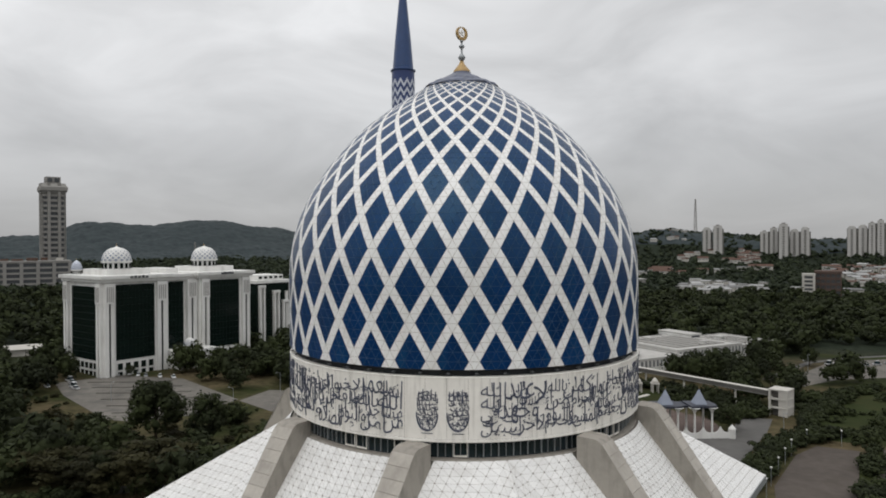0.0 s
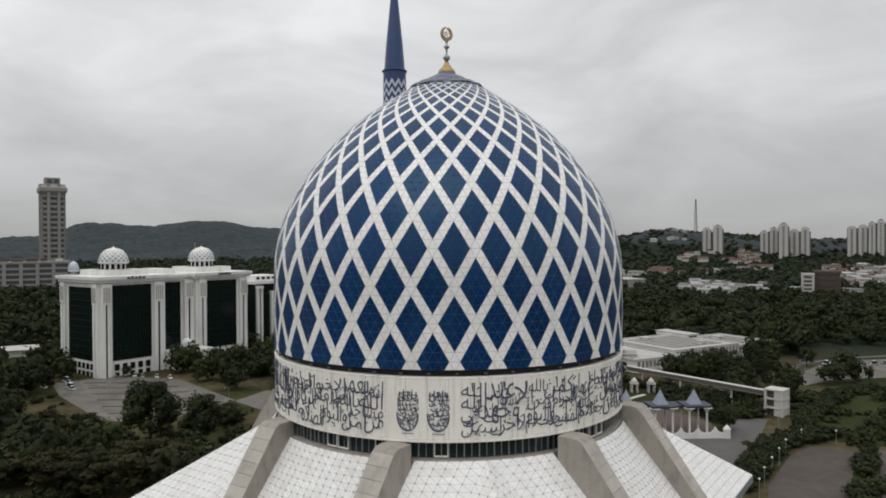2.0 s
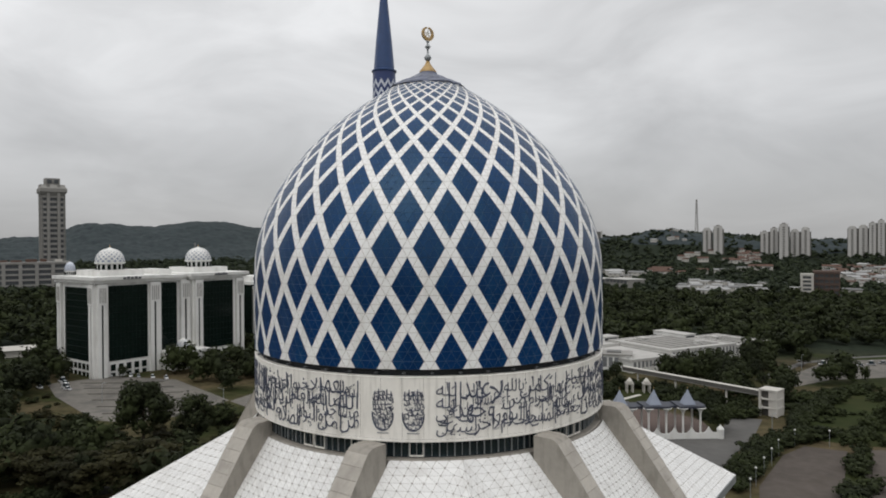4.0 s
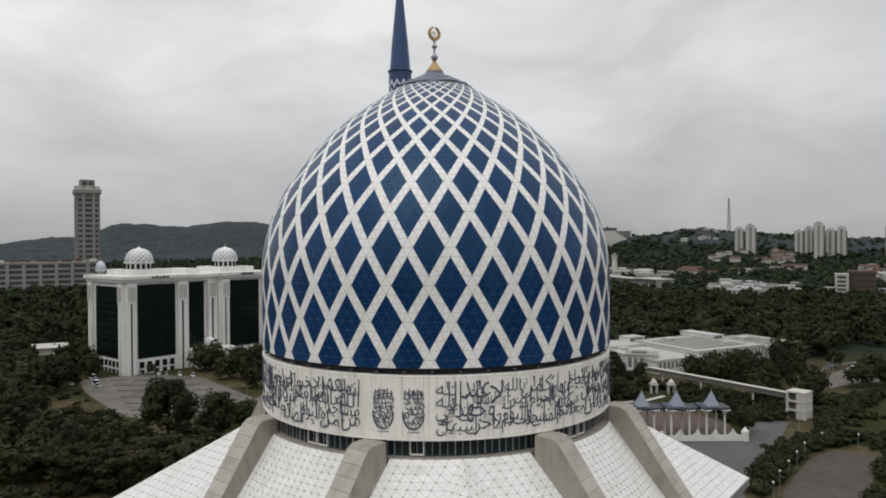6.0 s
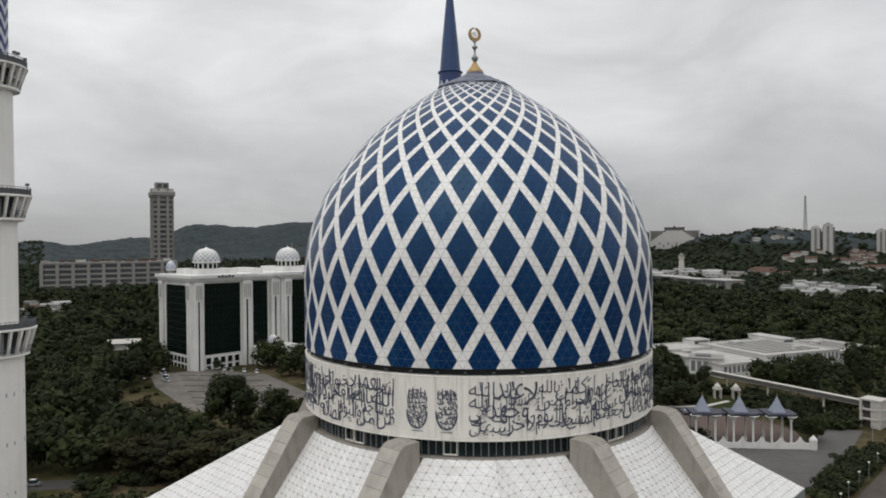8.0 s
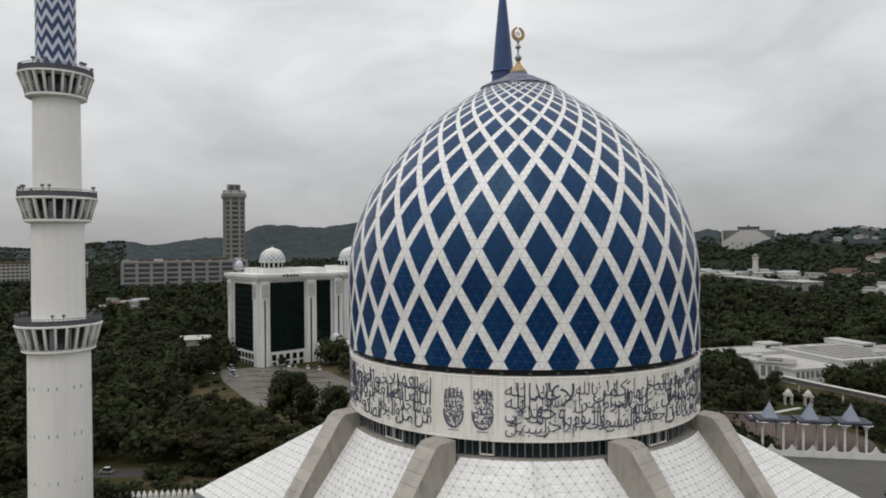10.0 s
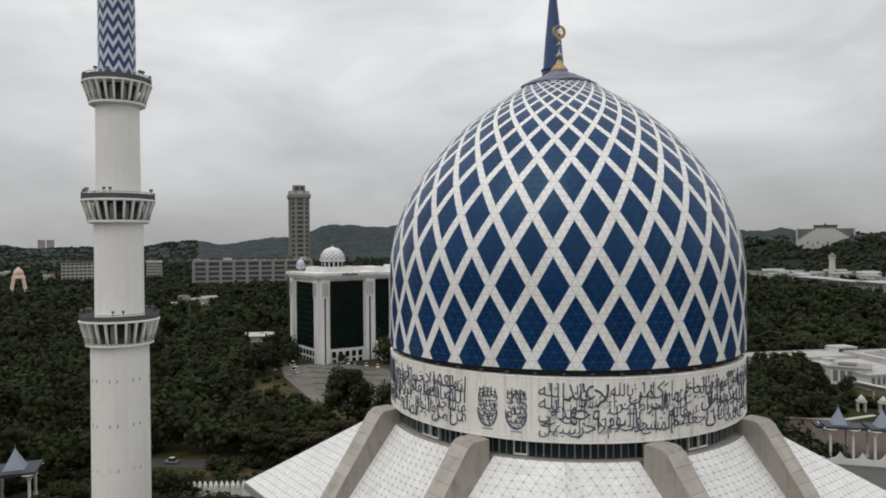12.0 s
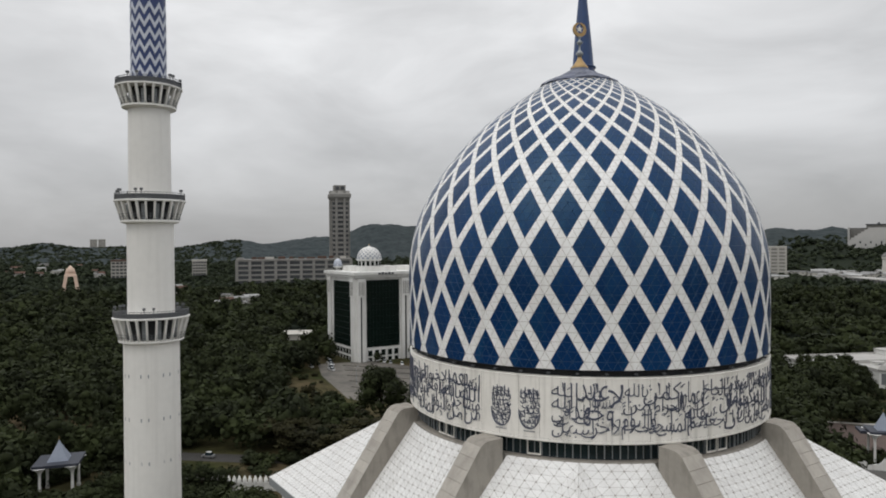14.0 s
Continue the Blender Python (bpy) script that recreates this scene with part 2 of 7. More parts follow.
def mesh_np(name, verts, faces, mat, parent=None, smooth=False):
    verts, faces = np.asarray(verts, dtype=np.float32), np.asarray(faces, dtype=np.int32)
    me = bpy.data.meshes.new(name)
    k = faces.shape[1]
    me.vertices.add(len(verts))
    me.vertices.foreach_set("co", verts.ravel())
    me.loops.add(faces.size)
    me.loops.foreach_set("vertex_index", faces.ravel())
    me.polygons.add(len(faces))
    me.polygons.foreach_set("loop_start", np.arange(0, faces.size, k, dtype=np.int32))
    me.update(calc_edges=True)
    me.validate()
    if smooth:
        me.polygons.foreach_set("use_smooth", np.ones(len(faces), dtype=bool))
    me.materials.append(mat)
    ob = new(name, me)
    if parent is not None:
        ob.parent = parent
    return ob


def empty(name, m, label, category, group="", kind=""):
    ob = new(name)
    ob.matrix_basis = m
    return tagged(ob, label, category, group, kind)


def box(bm, cx, cy, cz, sx, sy, sz, rz=0.0, taper=1.0):
    """A box by its centre and sizes; taper narrows its top."""
    c, s = math.cos(rz), math.sin(rz)
    vs = []
    for dz in (-0.5, 0.5):
        t = taper if dz > 0 else 1.0
        for dx, dy in ((-0.5, -0.5), (0.5, -0.5), (0.5, 0.5), (-0.5, 0.5)):
            x, y = dx * sx * t, dy * sy * t
            vs.append(bm.verts.new((cx + c * x - s * y, cy + s * x + c * y, cz + dz * sz)))
    for f in ((3, 2, 1, 0), (4, 5, 6, 7), (0, 1, 5, 4), (1, 2, 6, 5), (2, 3, 7, 6), (3, 0, 4, 7)):
        bm.faces.new([vs[i] for i in f])
    return vs


def hexa(bm, pts):
    """A solid from eight corners: four below, four above, both anticlockwise from above."""
    vs = [bm.verts.new(p) for p in pts]
    for f in ((3, 2, 1, 0), (4, 5, 6, 7), (0, 1, 5, 4), (1, 2, 6, 5), (2, 3, 7, 6), (3, 0, 4, 7)):
        bm.faces.new([vs[i] for i in f])


def lathe(bm, profile, segs, cx=0.0, cy=0.0, a0=0.0, a1=2 * math.pi, close=True):
    full = abs(a1 - a0 - 2 * math.pi) < 1e-6
    n = segs if full else segs + 1
    rings = []
    for r, z in profile:
        rings.append([bm.verts.new((cx + r * math.sin(a0 + (a1 - a0) * i / segs), cy - r * math.cos(a0 + (a1 - a0) * i / segs), z)) for i in range(n)])
    for a, b in zip(rings, rings[1:]):
        for i in range(segs):
            j = (i + 1) % n
            bm.faces.new((a[i], a[j], b[j], b[i]))
    if full and close:
        for ring, flip in ((rings[0], True), (rings[-1], False)):
            if max(abs(ring[0].co.x - cx), abs(ring[0].co.y - cy)) > 1e-4:
                bm.faces.new(ring[::-1] if flip else ring)
    return rings


def rod(bm, a, b, r0, r1=None, segs=6):
    a, b = Vector(a), Vector(b)
    r1 = r0 if r1 is None else r1
    q = (b - a).to_track_quat("Z", "Y")
    rings = []
    for p, r in ((a, r0), (b, r1)):
        rings.append([bm.verts.new(p + q @ Vector((r * math.cos(2 * math.pi * i / segs), r * math.sin(2 * math.pi * i / segs), 0))) for i in range(segs)])
    for i in range(segs):
        j = (i + 1) % segs
        bm.faces.new((rings[0][i], rings[0][j], rings[1][j], rings[1][i]))
    bm.faces.new(rings[0][::-1])
    bm.faces.new(rings[1])


def slab(bm, pts, z0, z1):
    """A flat prism over a plan polygon (anticlockwise)."""
    lo = [bm.verts.new((x, y, z0)) for x, y in pts]
    hi = [bm.verts.new((x, y, z1)) for x, y in pts]
    bm.faces.new(hi)
    bm.faces.new(lo[::-1])
    for i in range(len(pts)):
        j = (i + 1) % len(pts)
        bm.faces.new((lo[i], lo[j], hi[j], hi[i]))


def tile(bm, corners, out, gap, thick, weld=None):
    """A thin plate: its corners on the surface, its top drawn in by gap and raised along out, so that a groove runs between plates.
    weld: corners shared with the neighbouring plates."""
    cs = [Vector(c) for c in corners]
    mid = sum(cs, Vector()) / len(cs)
    low, top = [], []
    for c in cs:
        d = mid - c
        step = d.normalized()
        key = tuple(round(v, 3) for v in c)
        if weld is None:
            low.append(bm.verts.new(c))
        else:
            if key not in weld:
                weld[key] = bm.verts.new(c)
            low.append(weld[key])
        top.append(bm.verts.new(c + step * min(gap * 1.8, d.length * 0.35) + out * thick))
    bm.faces.new(top)
    for i in range(len(cs)):
        j = (i + 1) % len(cs)
        bm.faces.new((low[i], low[j], top[j], top[i])).material_index = 1


GROUND = -3.0
CX, CY = 3.1, 105.75          # axis of the great dome
AXIS = radians(10)            # the hip that faces the camera's side


def gz(x, y=0.0):
    """Height of the gently tilted ground near the mosque."""
    return GROUND - 0.0105 * min(max(x - 3, -300), 300)


def polar(az, r, z):
    return Vector((r * math.sin(az), -r * math.cos(az), z))

# ---- the mosque ----
mosque = empty("mosque", pose(CX, CY, 0), "white mosque hall under a blue and white latticed dome", "mosque")

PROFILE = ((54.0, 25.82), (58, 25.83), (62, 25.85), (65, 25.85), (67, 25.77), (68, 25.66), (69, 25.5), (70, 25.3), (71, 25.06), (72, 24.77), (73, 24.44), (74, 24.06),
           (75, 23.63), (76, 23.15), (77, 22.61), (78, 22.01), (79, 21.36), (80, 20.66), (81, 19.91), (82, 19.12), (83, 18.28), (84, 17.39), (85, 16.44),
           (86, 15.43), (87, 14.3), (88, 13.05), (89, 11.7), (90, 10.25), (91, 8.75), (92, 7.2), (93, 5.65), (93.7, 4.5))
PZ, PR = np.array([p[0] for p in PROFILE]), np.array([p[1] for p in PROFILE])
ROWS_Z = (51.5, 55.9, 60.33, 64.62, 69.04, 73.24, 77.0, 80.14, 82.7, 84.78, 86.54, 88.02, 89.24, 90.22, 91.03, 91.7, 92.25, 92.7, 93.05, 93.33, 93.56, 93.75)


def row_z(k):
    """Height of lattice row k (row 0 is the lowest full crossing), smooth between rows."""
    k = min(max(k + 1, 0.0), len(ROWS_Z) - 1.001)
    i = int(k)
    f = k - i
    p = [ROWS_Z[min(max(j, 0), len(ROWS_Z) - 1)] for j in (i - 1, i, i + 1, i + 2)]
    if i == 0:
        p[0] = 2 * p[1] - p[2]
    m0, m1 = (p[2] - p[0]) / 2, (p[3] - p[1]) / 2
    return (2 * f**3 - 3 * f**2 + 1) * p[1] + (f**3 - 2 * f**2 + f) * m0 + (-2 * f**3 + 3 * f**2) * p[2] + (f**3 - f**2) * m1


def dome_r(z):
    return float(np.interp(z, PZ, PR))


AZ0, STEP = 1.58, 11.25
K_MIN, K_MAX = -0.22, 17.0


def dome_point(az, k, lift=0.0):
    z = row_z(k)
    slope = (dome_r(z + 0.4) - dome_r(z - 0.4)) / 0.8
    p = polar(radians(az), dome_r(z), z)
    nrm = polar(radians(az), 1.0, -slope).normalized()
    return p + nrm * lift, nrm


def clipped(poly):
    """A plan polygon in (azimuth, row), cut to the dome's lowest and highest row."""
    for lim, keep in ((K_MIN, 1), (K_MAX, -1)):
        out = []
        for a, b in zip(poly, poly[1:] + poly[:1]):
            da, db = keep * (a[1] - lim), keep * (b[1] - lim)
            if da >= 0:
                out.append(a)
            if da * db < 0:
                f = da / (da - db)
                out.append((a[0] + f * (b[0] - a[0]), a[1] + f * (b[1] - a[1])))
        poly = out
        if len(poly) < 3:
            return []
    return poly


def uv(u, v):
    return (AZ0 + (u - v) / 2 * STEP, u + v)


def lattice_tile(bm, us, vs, cut, weld):
    """The rhomb us x vs of the lattice as two triangles (or one piece), each a chamfered plate."""
    a, b, c, d = uv(us[0], vs[0]), uv(us[1], vs[0]), uv(us[1], vs[1]), uv(us[0], vs[1])
    polys = [[a, b, d], [b, c, d]] if cut else [[a, b, c, d]]
    for poly in polys:
        poly = clipped(poly)
        if not poly:
            continue
        area = abs(sum(p[0] * q[1] - q[0] * p[1] for p, q in zip(poly, poly[1:] + poly[:1])))
        if area < 0.02:
            continue
        mid = (sum(p[0] for p in poly) / len(poly), sum(p[1] for p in poly) / len(poly))
        nrm = dome_point(*mid)[1]
        tile(bm, [dome_point(*p)[0] for p in poly], nrm, 0.03, 0.03, weld)


W = 0.125
BLUE_N, WHITE_N = 3, 3


def blue_cell(bm, i, j):
    n, weld = BLUE_N, {}
    g = [W + (1 - 2 * W) * q / n for q in range(n + 1)]
    for p in range(n):
        for q in range(n):
            lattice_tile(bm, (i + g[p], i + g[p + 1]), (j + g[q], j + g[q + 1]), True, weld)


def white_cell(bm, i, j, side=0):
    weld = {}
    if not side:
        lattice_tile(bm, (i - W, i + W), (j - W, j + W), True, weld)
    g = [W + (1 - 2 * W) * q / WHITE_N for q in range(WHITE_N + 1)]
    for q in range(WHITE_N):
        if side != 2:
            lattice_tile(bm, (i - W, i + W), (j + g[q], j + g[q + 1]), True, weld)
        if side != 1:
            lattice_tile(bm, (i + g[q], i + g[q + 1]), (j - W, j + W), True, weld)


def build_dome():
    bm = bmesh.new()
    prof = [(float(np.interp(z, PZ, PR)) - 0.03, z) for z in np.arange(55.0, 93.6, 0.6)]
    lathe(bm, prof, 128, close=False)
    dome = part("dome", bm, M_SEAM, mosque, "great pointed dome clad in blue diamonds between white strips", smooth=True)
    far = {"blue": bmesh.new(), "white": bmesh.new()}
    for k in range(-2, 19):
        for i2 in range(32):
            # cell (i, j) with i + j = k, spread once round the dome
            i = i2 + (k // 2)
            j = k - i
            for kind, make, off in (("blue", blue_cell, 1), ("white", white_cell, 0)):
                az = AZ0 + (i - j) / 2 * STEP
                kk = k + off
                if kk < -2 or kk > 18:
                    continue
                d = (az - 10 + 180) % 360 - 180
                near = abs(d) < 84 and kk < 13
                if near:
                    bm = bmesh.new()
                    make(bm, i, j)
                    if kind == "white" and kk < 0:
                        # only the two strips' upper ends show: one plate each
                        bm.free()
                        for side in (1, 2):
                            bm = bmesh.new()
                            white_cell(bm, i, j, side)
                            if len(bm.faces):
                                part("white_panel", bm, (M_WHITE, M_SEAM), dome)
                            else:
                                bm.free()
                    elif len(bm.faces):
                        part(kind + "_panel", bm, (M_BLUE, M_BLUESEAM) if kind == "blue" else (M_WHITE, M_SEAM), dome)
                    else:
                        bm.free()
                else:
                    make(far[kind], i, j)
    tagged(part("blue_panelling", far["blue"], (M_BLUE, M_BLUESEAM), dome), kind="stuff")
    tagged(part("white_panelling", far["white"], (M_WHITE, M_SEAM), dome), kind="stuff")
    # cap, with a rim, and the gilded finial
    bm = bmesh.new()
    lathe(bm, [(5.7, 92.9), (5.75, 93.05), (5.5, 93.3), (4.9, 93.6), (4.3, 93.9), (3.7, 94.2), (3.0, 94.55), (2.4, 94.85), (1.8, 95.15), (1.45, 95.35), (1.35, 95.6)], 44)
    crng = random.Random(4)
    for v in bm.verts:
        if v.co.z < 95.2:
            f = 1 + crng.uniform(-0.05, 0.05)
            v.co.x, v.co.y, v.co.z = v.co.x * f, v.co.y * f, v.co.z + crng.uniform(-0.06, 0.12)
    cap = part("dome_cap", bm, M_CAP, mosque, "weathered blue-grey sheet cap", smooth=False)
    bm = bmesh.new()
    lathe(bm, [(1.2, 95.35), (1.32, 95.6), (1.25, 95.9), (0.9, 96.3), (0.45, 96.9), (0.25, 97.4)], 24)
    fin = part("finial", bm, M_GOLD, mosque, "gilded finial base", smooth=True)
    bm = bmesh.new()
    prof = [(0.2, 97.3), (0.4, 97.6), (0.58, 97.9), (0.4, 98.2), (0.16, 98.45), (0.14, 99.2), (0.4, 99.45), (0.45, 99.65), (0.16, 99.9), (0.1, 100.15), (0.25, 100.3), (0.25, 100.45), (0.1, 100.6), (0.09, 101.0)]
    lathe(bm, prof, 14)
    part("spindle", bm, M_ALU, fin, "dark beaded spindle", smooth=True)
    bm = bmesh.new()
    # crescent ring, standing on edge, with a star within
    n = 40
    rings = []
    turn = radians(38)
    ct, st = math.cos(turn), math.sin(turn)
    for s in range(n + 1):
        a = radians(100) + radians(340) * s / n
        th = 0.1 + 0.16 * math.sin(math.pi * s / n)
        ring = []
        for dr, dy in ((-th, -0.14), (th, -0.14), (th, 0.14), (-th, 0.14)):
            x = (0.88 + dr) * math.cos(a)
            z = (0.88 + dr) * math.sin(a)
            ring.append(bm.verts.new((x * ct - dy * st, x * st + dy * ct, 101.6 + z)))
        rings.append(ring)
    for a, b in zip(rings, rings[1:]):
        for q in range(4):
            bm.faces.new((a[q], a[(q + 1) % 4], b[(q + 1) % 4], b[q]))
    bm.faces.new(rings[0][::-1])
    bm.faces.new(rings[-1])
    part("crescent", bm, M_GOLD, fin)
    bm = bmesh.new()
    pts = [((0.52 if q % 2 == 0 else 0.23) * math.sin(math.pi * q / 5), (0.52 if q % 2 == 0 else 0.23) * math.cos(math.pi * q / 5)) for q in range(10)]
    fr = [bm.verts.new((x * ct + 0.1 * st, x * st - 0.1 * ct, 101.6 + z)) for x, z in pts]
    bk = [bm.verts.new((x * ct - 0.1 * st, x * st + 0.1 * ct, 101.6 + z)) for x, z in pts]
    bm.faces.new(fr)
    bm.faces.new(bk[::-1])
    for q in range(10):
        bm.faces.new((fr[q], bk[q], bk[(q + 1) % 10], fr[(q + 1) % 10]))
    part("star", bm, M_BAND, fin, "pale star")


build_dome()

# ---- drum: lettered band, clerestory ----
BAND_R = 25.8


def ribbon(bm, pts, widths, r=BAND_R):
    """A raised brush stroke on the drum: pts are (metres along the arc, height)."""
    n = len(pts)
    L, R = [], []
    for q in range(n):
        a, b = pts[max(q - 1, 0)], pts[min(q + 1, n - 1)]
        dx, dz = b[0] - a[0], b[1] - a[1]
        d = math.hypot(dx, dz) or 1.0
        ox, oz = -dz / d * widths[q] / 2, dx / d * widths[q] / 2
        for side, sgn in ((L, 1), (R, -1)):
            x, z = pts[q][0] + sgn * ox, pts[q][1] + sgn * oz
            side.append((bm.verts.new(polar(x / r, r + 0.012, z)), bm.verts.new(polar(x / r, r + 0.07, z))))
    for q in range(n - 1):
        bm.faces.new((R[q][1], R[q + 1][1], L[q + 1][1], L[q][1]))
        bm.faces.new((L[q][1], L[q + 1][1], L[q + 1][0], L[q][0]))
        bm.faces.new((R[q][0], R[q + 1][0], R[q + 1][1], R[q][1]))


def brush(pts, w):
    """Broad-nib widths: full across the nib, thin along it, tapering to both ends."""
    n = len(pts)
    out = []
    for q in range(n):
        a, b = pts[max(q - 1, 0)], pts[min(q + 1, n - 1)]
        th = math.atan2(b[1] - a[1], b[0] - a[0])
        end = 0.45 + 0.55 * min(1.0, 4 * q / n + 0.25, 4 * (n - 1 - q) / n + 0.1)
        out.append(w * (0.42 + 0.58 * abs(math.sin(th - radians(38)))) * end)
    return out


def lettering(rng, x0, x1, z0, z1, limit=None, scale=1.0, regs=4):
    """Dense calligraphic strokes over a field: stems, bowls, sweeps and dots, in interlaced registers."""
    bm = bmesh.new()

    def put(pts, w):
        pts = [(min(max(x, x0), x1), min(max(z, z0), z1)) for x, z in pts]
        if limit:
            pts = [limit(x, z) for x, z in pts]
        if math.hypot(pts[0][0] - pts[-1][0], pts[0][1] - pts[-1][1]) + math.hypot(pts[0][0] - pts[len(pts) // 2][0], pts[0][1] - pts[len(pts) // 2][1]) < 0.08:
            return
        ribbon(bm, pts, brush(pts, w))

    def arc(cx, cz, rx, rz, d0, d1, w, n=11):
        put([(cx + rx * math.cos(radians(d)), cz + rz * math.sin(radians(d))) for d in np.linspace(d0, d1, n)], w)

    h = z1 - z0
    rh = h / regs
    s = scale
    for g in range(regs):
        zb = z0 + rh * g + 0.04
        x = x0 + rng.uniform(0.05, 0.25)
        while x < x1 - 0.12:
            kind = rng.random()
            base = zb + rng.uniform(0.05, 0.22) * rh
            if kind < 0.22:        # one to three upright stems on a joined foot
                n = rng.choice((1, 1, 2, 3))
                gap = rng.uniform(0.38, 0.55) * s
                top = base + rh * (rng.uniform(1.1, 2.3) if rng.random() < 0.6 else rng.uniform(0.65, 0.95))
                for q in range(n):
                    xs = x + gap * q
                    lean = rng.uniform(-0.25, 0.05)
                    tt = top + rng.uniform(-0.15, 0.15)
                    put([(xs + lean * f - (0.08 * s if f > 0.93 else 0), base + (tt - base) * f) for f in np.linspace(0, 1, 8)], 0.17 * s)
                if n > 1 or rng.random() < 0.5:
                    put([(x - 0.1 * s + (gap * n) * f, base - 0.06 * math.sin(math.pi * f * n)) for f in np.linspace(0, 1, 9)], 0.19 * s)
                x += gap * n * 0.9
            elif kind < 0.50:      # deep bowl with a raised lip
                rx, rz = rng.uniform(0.38, 0.62) * s, rng.uniform(0.34, 0.52) * s
                arc(x + rx, base + rz * 0.75, rx, rz, 165, 395, 0.21 * s)
                if rng.random() < 0.7:
                    put([(x + rx - 0.09 * s, base + rz * 1.1), (x + rx + 0.07 * s, base + rz * 1.1 + 0.12 * s)], 0.26 * s)
                x += rx * rng.uniform(1.25, 1.7)
            elif kind < 0.66:      # round head with a sweeping tail
                rr = rng.uniform(0.17, 0.24) * s
                cz = base + rng.uniform(0.4, 0.75) * rh
                arc(x + rr, cz, rr, rr * 0.9, 20, 380, 0.17 * s)
                put([(x + 2 * rr, cz - 0.05), (x + 2.2 * rr, cz - 0.28 * s), (x + 1.7 * rr, cz - 0.52 * s), (x + 0.6 * rr, cz - 0.66 * s), (x - 0.7 * rr, cz - 0.6 * s)], 0.19 * s)
                x += rr * 2.1
            elif kind < 0.78:      # toothed line ending in a rising stroke
                ln = rng.uniform(0.7, 1.3) * s
                put([(x + ln * f, base + 0.12 * s * abs(math.sin(3.5 * math.pi * f)) * (f < 0.8) + (0.5 * s * (f - 0.8) / 0.2 if f > 0.8 else 0)) for f in np.linspace(0, 1, 15)], 0.19 * s)
                x += ln * rng.uniform(0.7, 0.9)
            elif kind < 0.92:      # long slanting sweep over the letters
                ln = rng.uniform(0.9, 1.7) * s
                cz = base + rng.uniform(0.45, 0.8) * rh
                put([(x + ln * f, cz + 0.42 * ln * f - 0.2 * math.sin(math.pi * f)) for f in np.linspace(0, 1, 9)], 0.19 * s)
                x += ln * 0.28
            else:                  # dots and short marks
                cz = base + rng.uniform(0.2, 0.9) * rh
                for q in range(rng.choice((1, 2, 3))):
                    put([(x + 0.22 * s * q, cz + 0.05 * (q % 2)), (x + 0.12 * s + 0.22 * s * q, cz + 0.12 * s + 0.05 * (q % 2))], 0.22 * s)
                x += 0.3 * s
    return bm


LETTERS = "\u0627\u0628\u0629\u062a\u062b\u062c\u062d\u062e\u062f\u0630\u0631\u0632\u0633\u0634\u0635\u0636\u0637\u0638\u0639\u063a\u0641\u0642\u0643\u0644\u0645\u0646\u0647\u0648\u0649\u064a"
TWO_FORMS = "\u0627\u0629\u062f\u0630\u0631\u0632\u0648\u0649"


def joined(word):
    """A word in the letters' joined forms, in the order in which they are set from the left."""
    start, code = {}, 0xFE8D
    for ch in LETTERS:
        start[ch] = code
        code += 2 if ch in TWO_FORMS else 4
    out, before, q = [], False, 0
    while q < len(word):
        ch = word[q]
        if ch not in start:
            out.append(ch)
            before, q = False, q + 1
            continue
        if ch == "\u0644" and q + 1 < len(word) and word[q + 1] == "\u0627":
            out.append(chr(0xFEFB + before))
            before, q = False, q + 2
            continue
        after = ch not in TWO_FORMS and q + 1 < len(word) and word[q + 1] in start
        out.append(chr(start[ch] + before + (2 if after else 0)))
        before, q = after, q + 1
    return "".join(out[::-1])


# words of the inscription: (word, from degrees, to degrees, from height, to height)
SCRIPT_A = (("الله", 3.3, 9.7, 52.0, 53.4), ("الله", 3.3, 9.7, 50.5, 51.9), ("في", 3.3, 7.6, 48.5, 50.7), ("سبيل", 3.3, 13.8, 47.2, 49.0), ("وجهد", 8.2, 18.6, 48.6, 50.7),
            ("عند", 9.9, 17.6, 51.6, 53.4), ("لا", 17.4, 21.4, 50.8, 53.5), ("يستون", 11.4, 18.8, 50.1, 52.0), ("الاخر", 13.2, 21.6, 47.2, 49.3), ("واليوم", 20.8, 29.4, 47.3, 50.5),
            ("بالله", 21.6, 27.4, 51.7, 53.4), ("امن", 21.2, 29.4, 50.0, 51.8), ("كمن", 26.4, 36.4, 51.1, 53.4), ("الحرام", 29.2, 37.2, 49.3, 51.7), ("المسجد", 27.8, 38.6, 47.4, 49.7))
SCRIPT_B = (("وعمارة", 36.2, 43.4, 50.2, 53.4), ("الحاج", 43.0, 50.8, 50.6, 53.4), ("سقاية", 37.8, 47.0, 48.8, 50.6), ("اجعلتم", 38.4, 51.5, 47.4, 49.4), ("المهتدين", 50.8, 62, 51.3, 53.3),
            ("من", 49.0, 56, 49.4, 51.4), ("يكونوا", 55.5, 65, 49.3, 51.6), ("ان", 50.8, 56.5, 47.4, 49.5), ("اولئك", 56, 68, 47.4, 49.5), ("فعسى", 62, 72, 51.2, 53.3),
            ("الله", 65, 75, 49.3, 51.5), ("يخش", 68, 78, 47.4, 49.5), ("ولم", 72, 80, 51.2, 53.3))
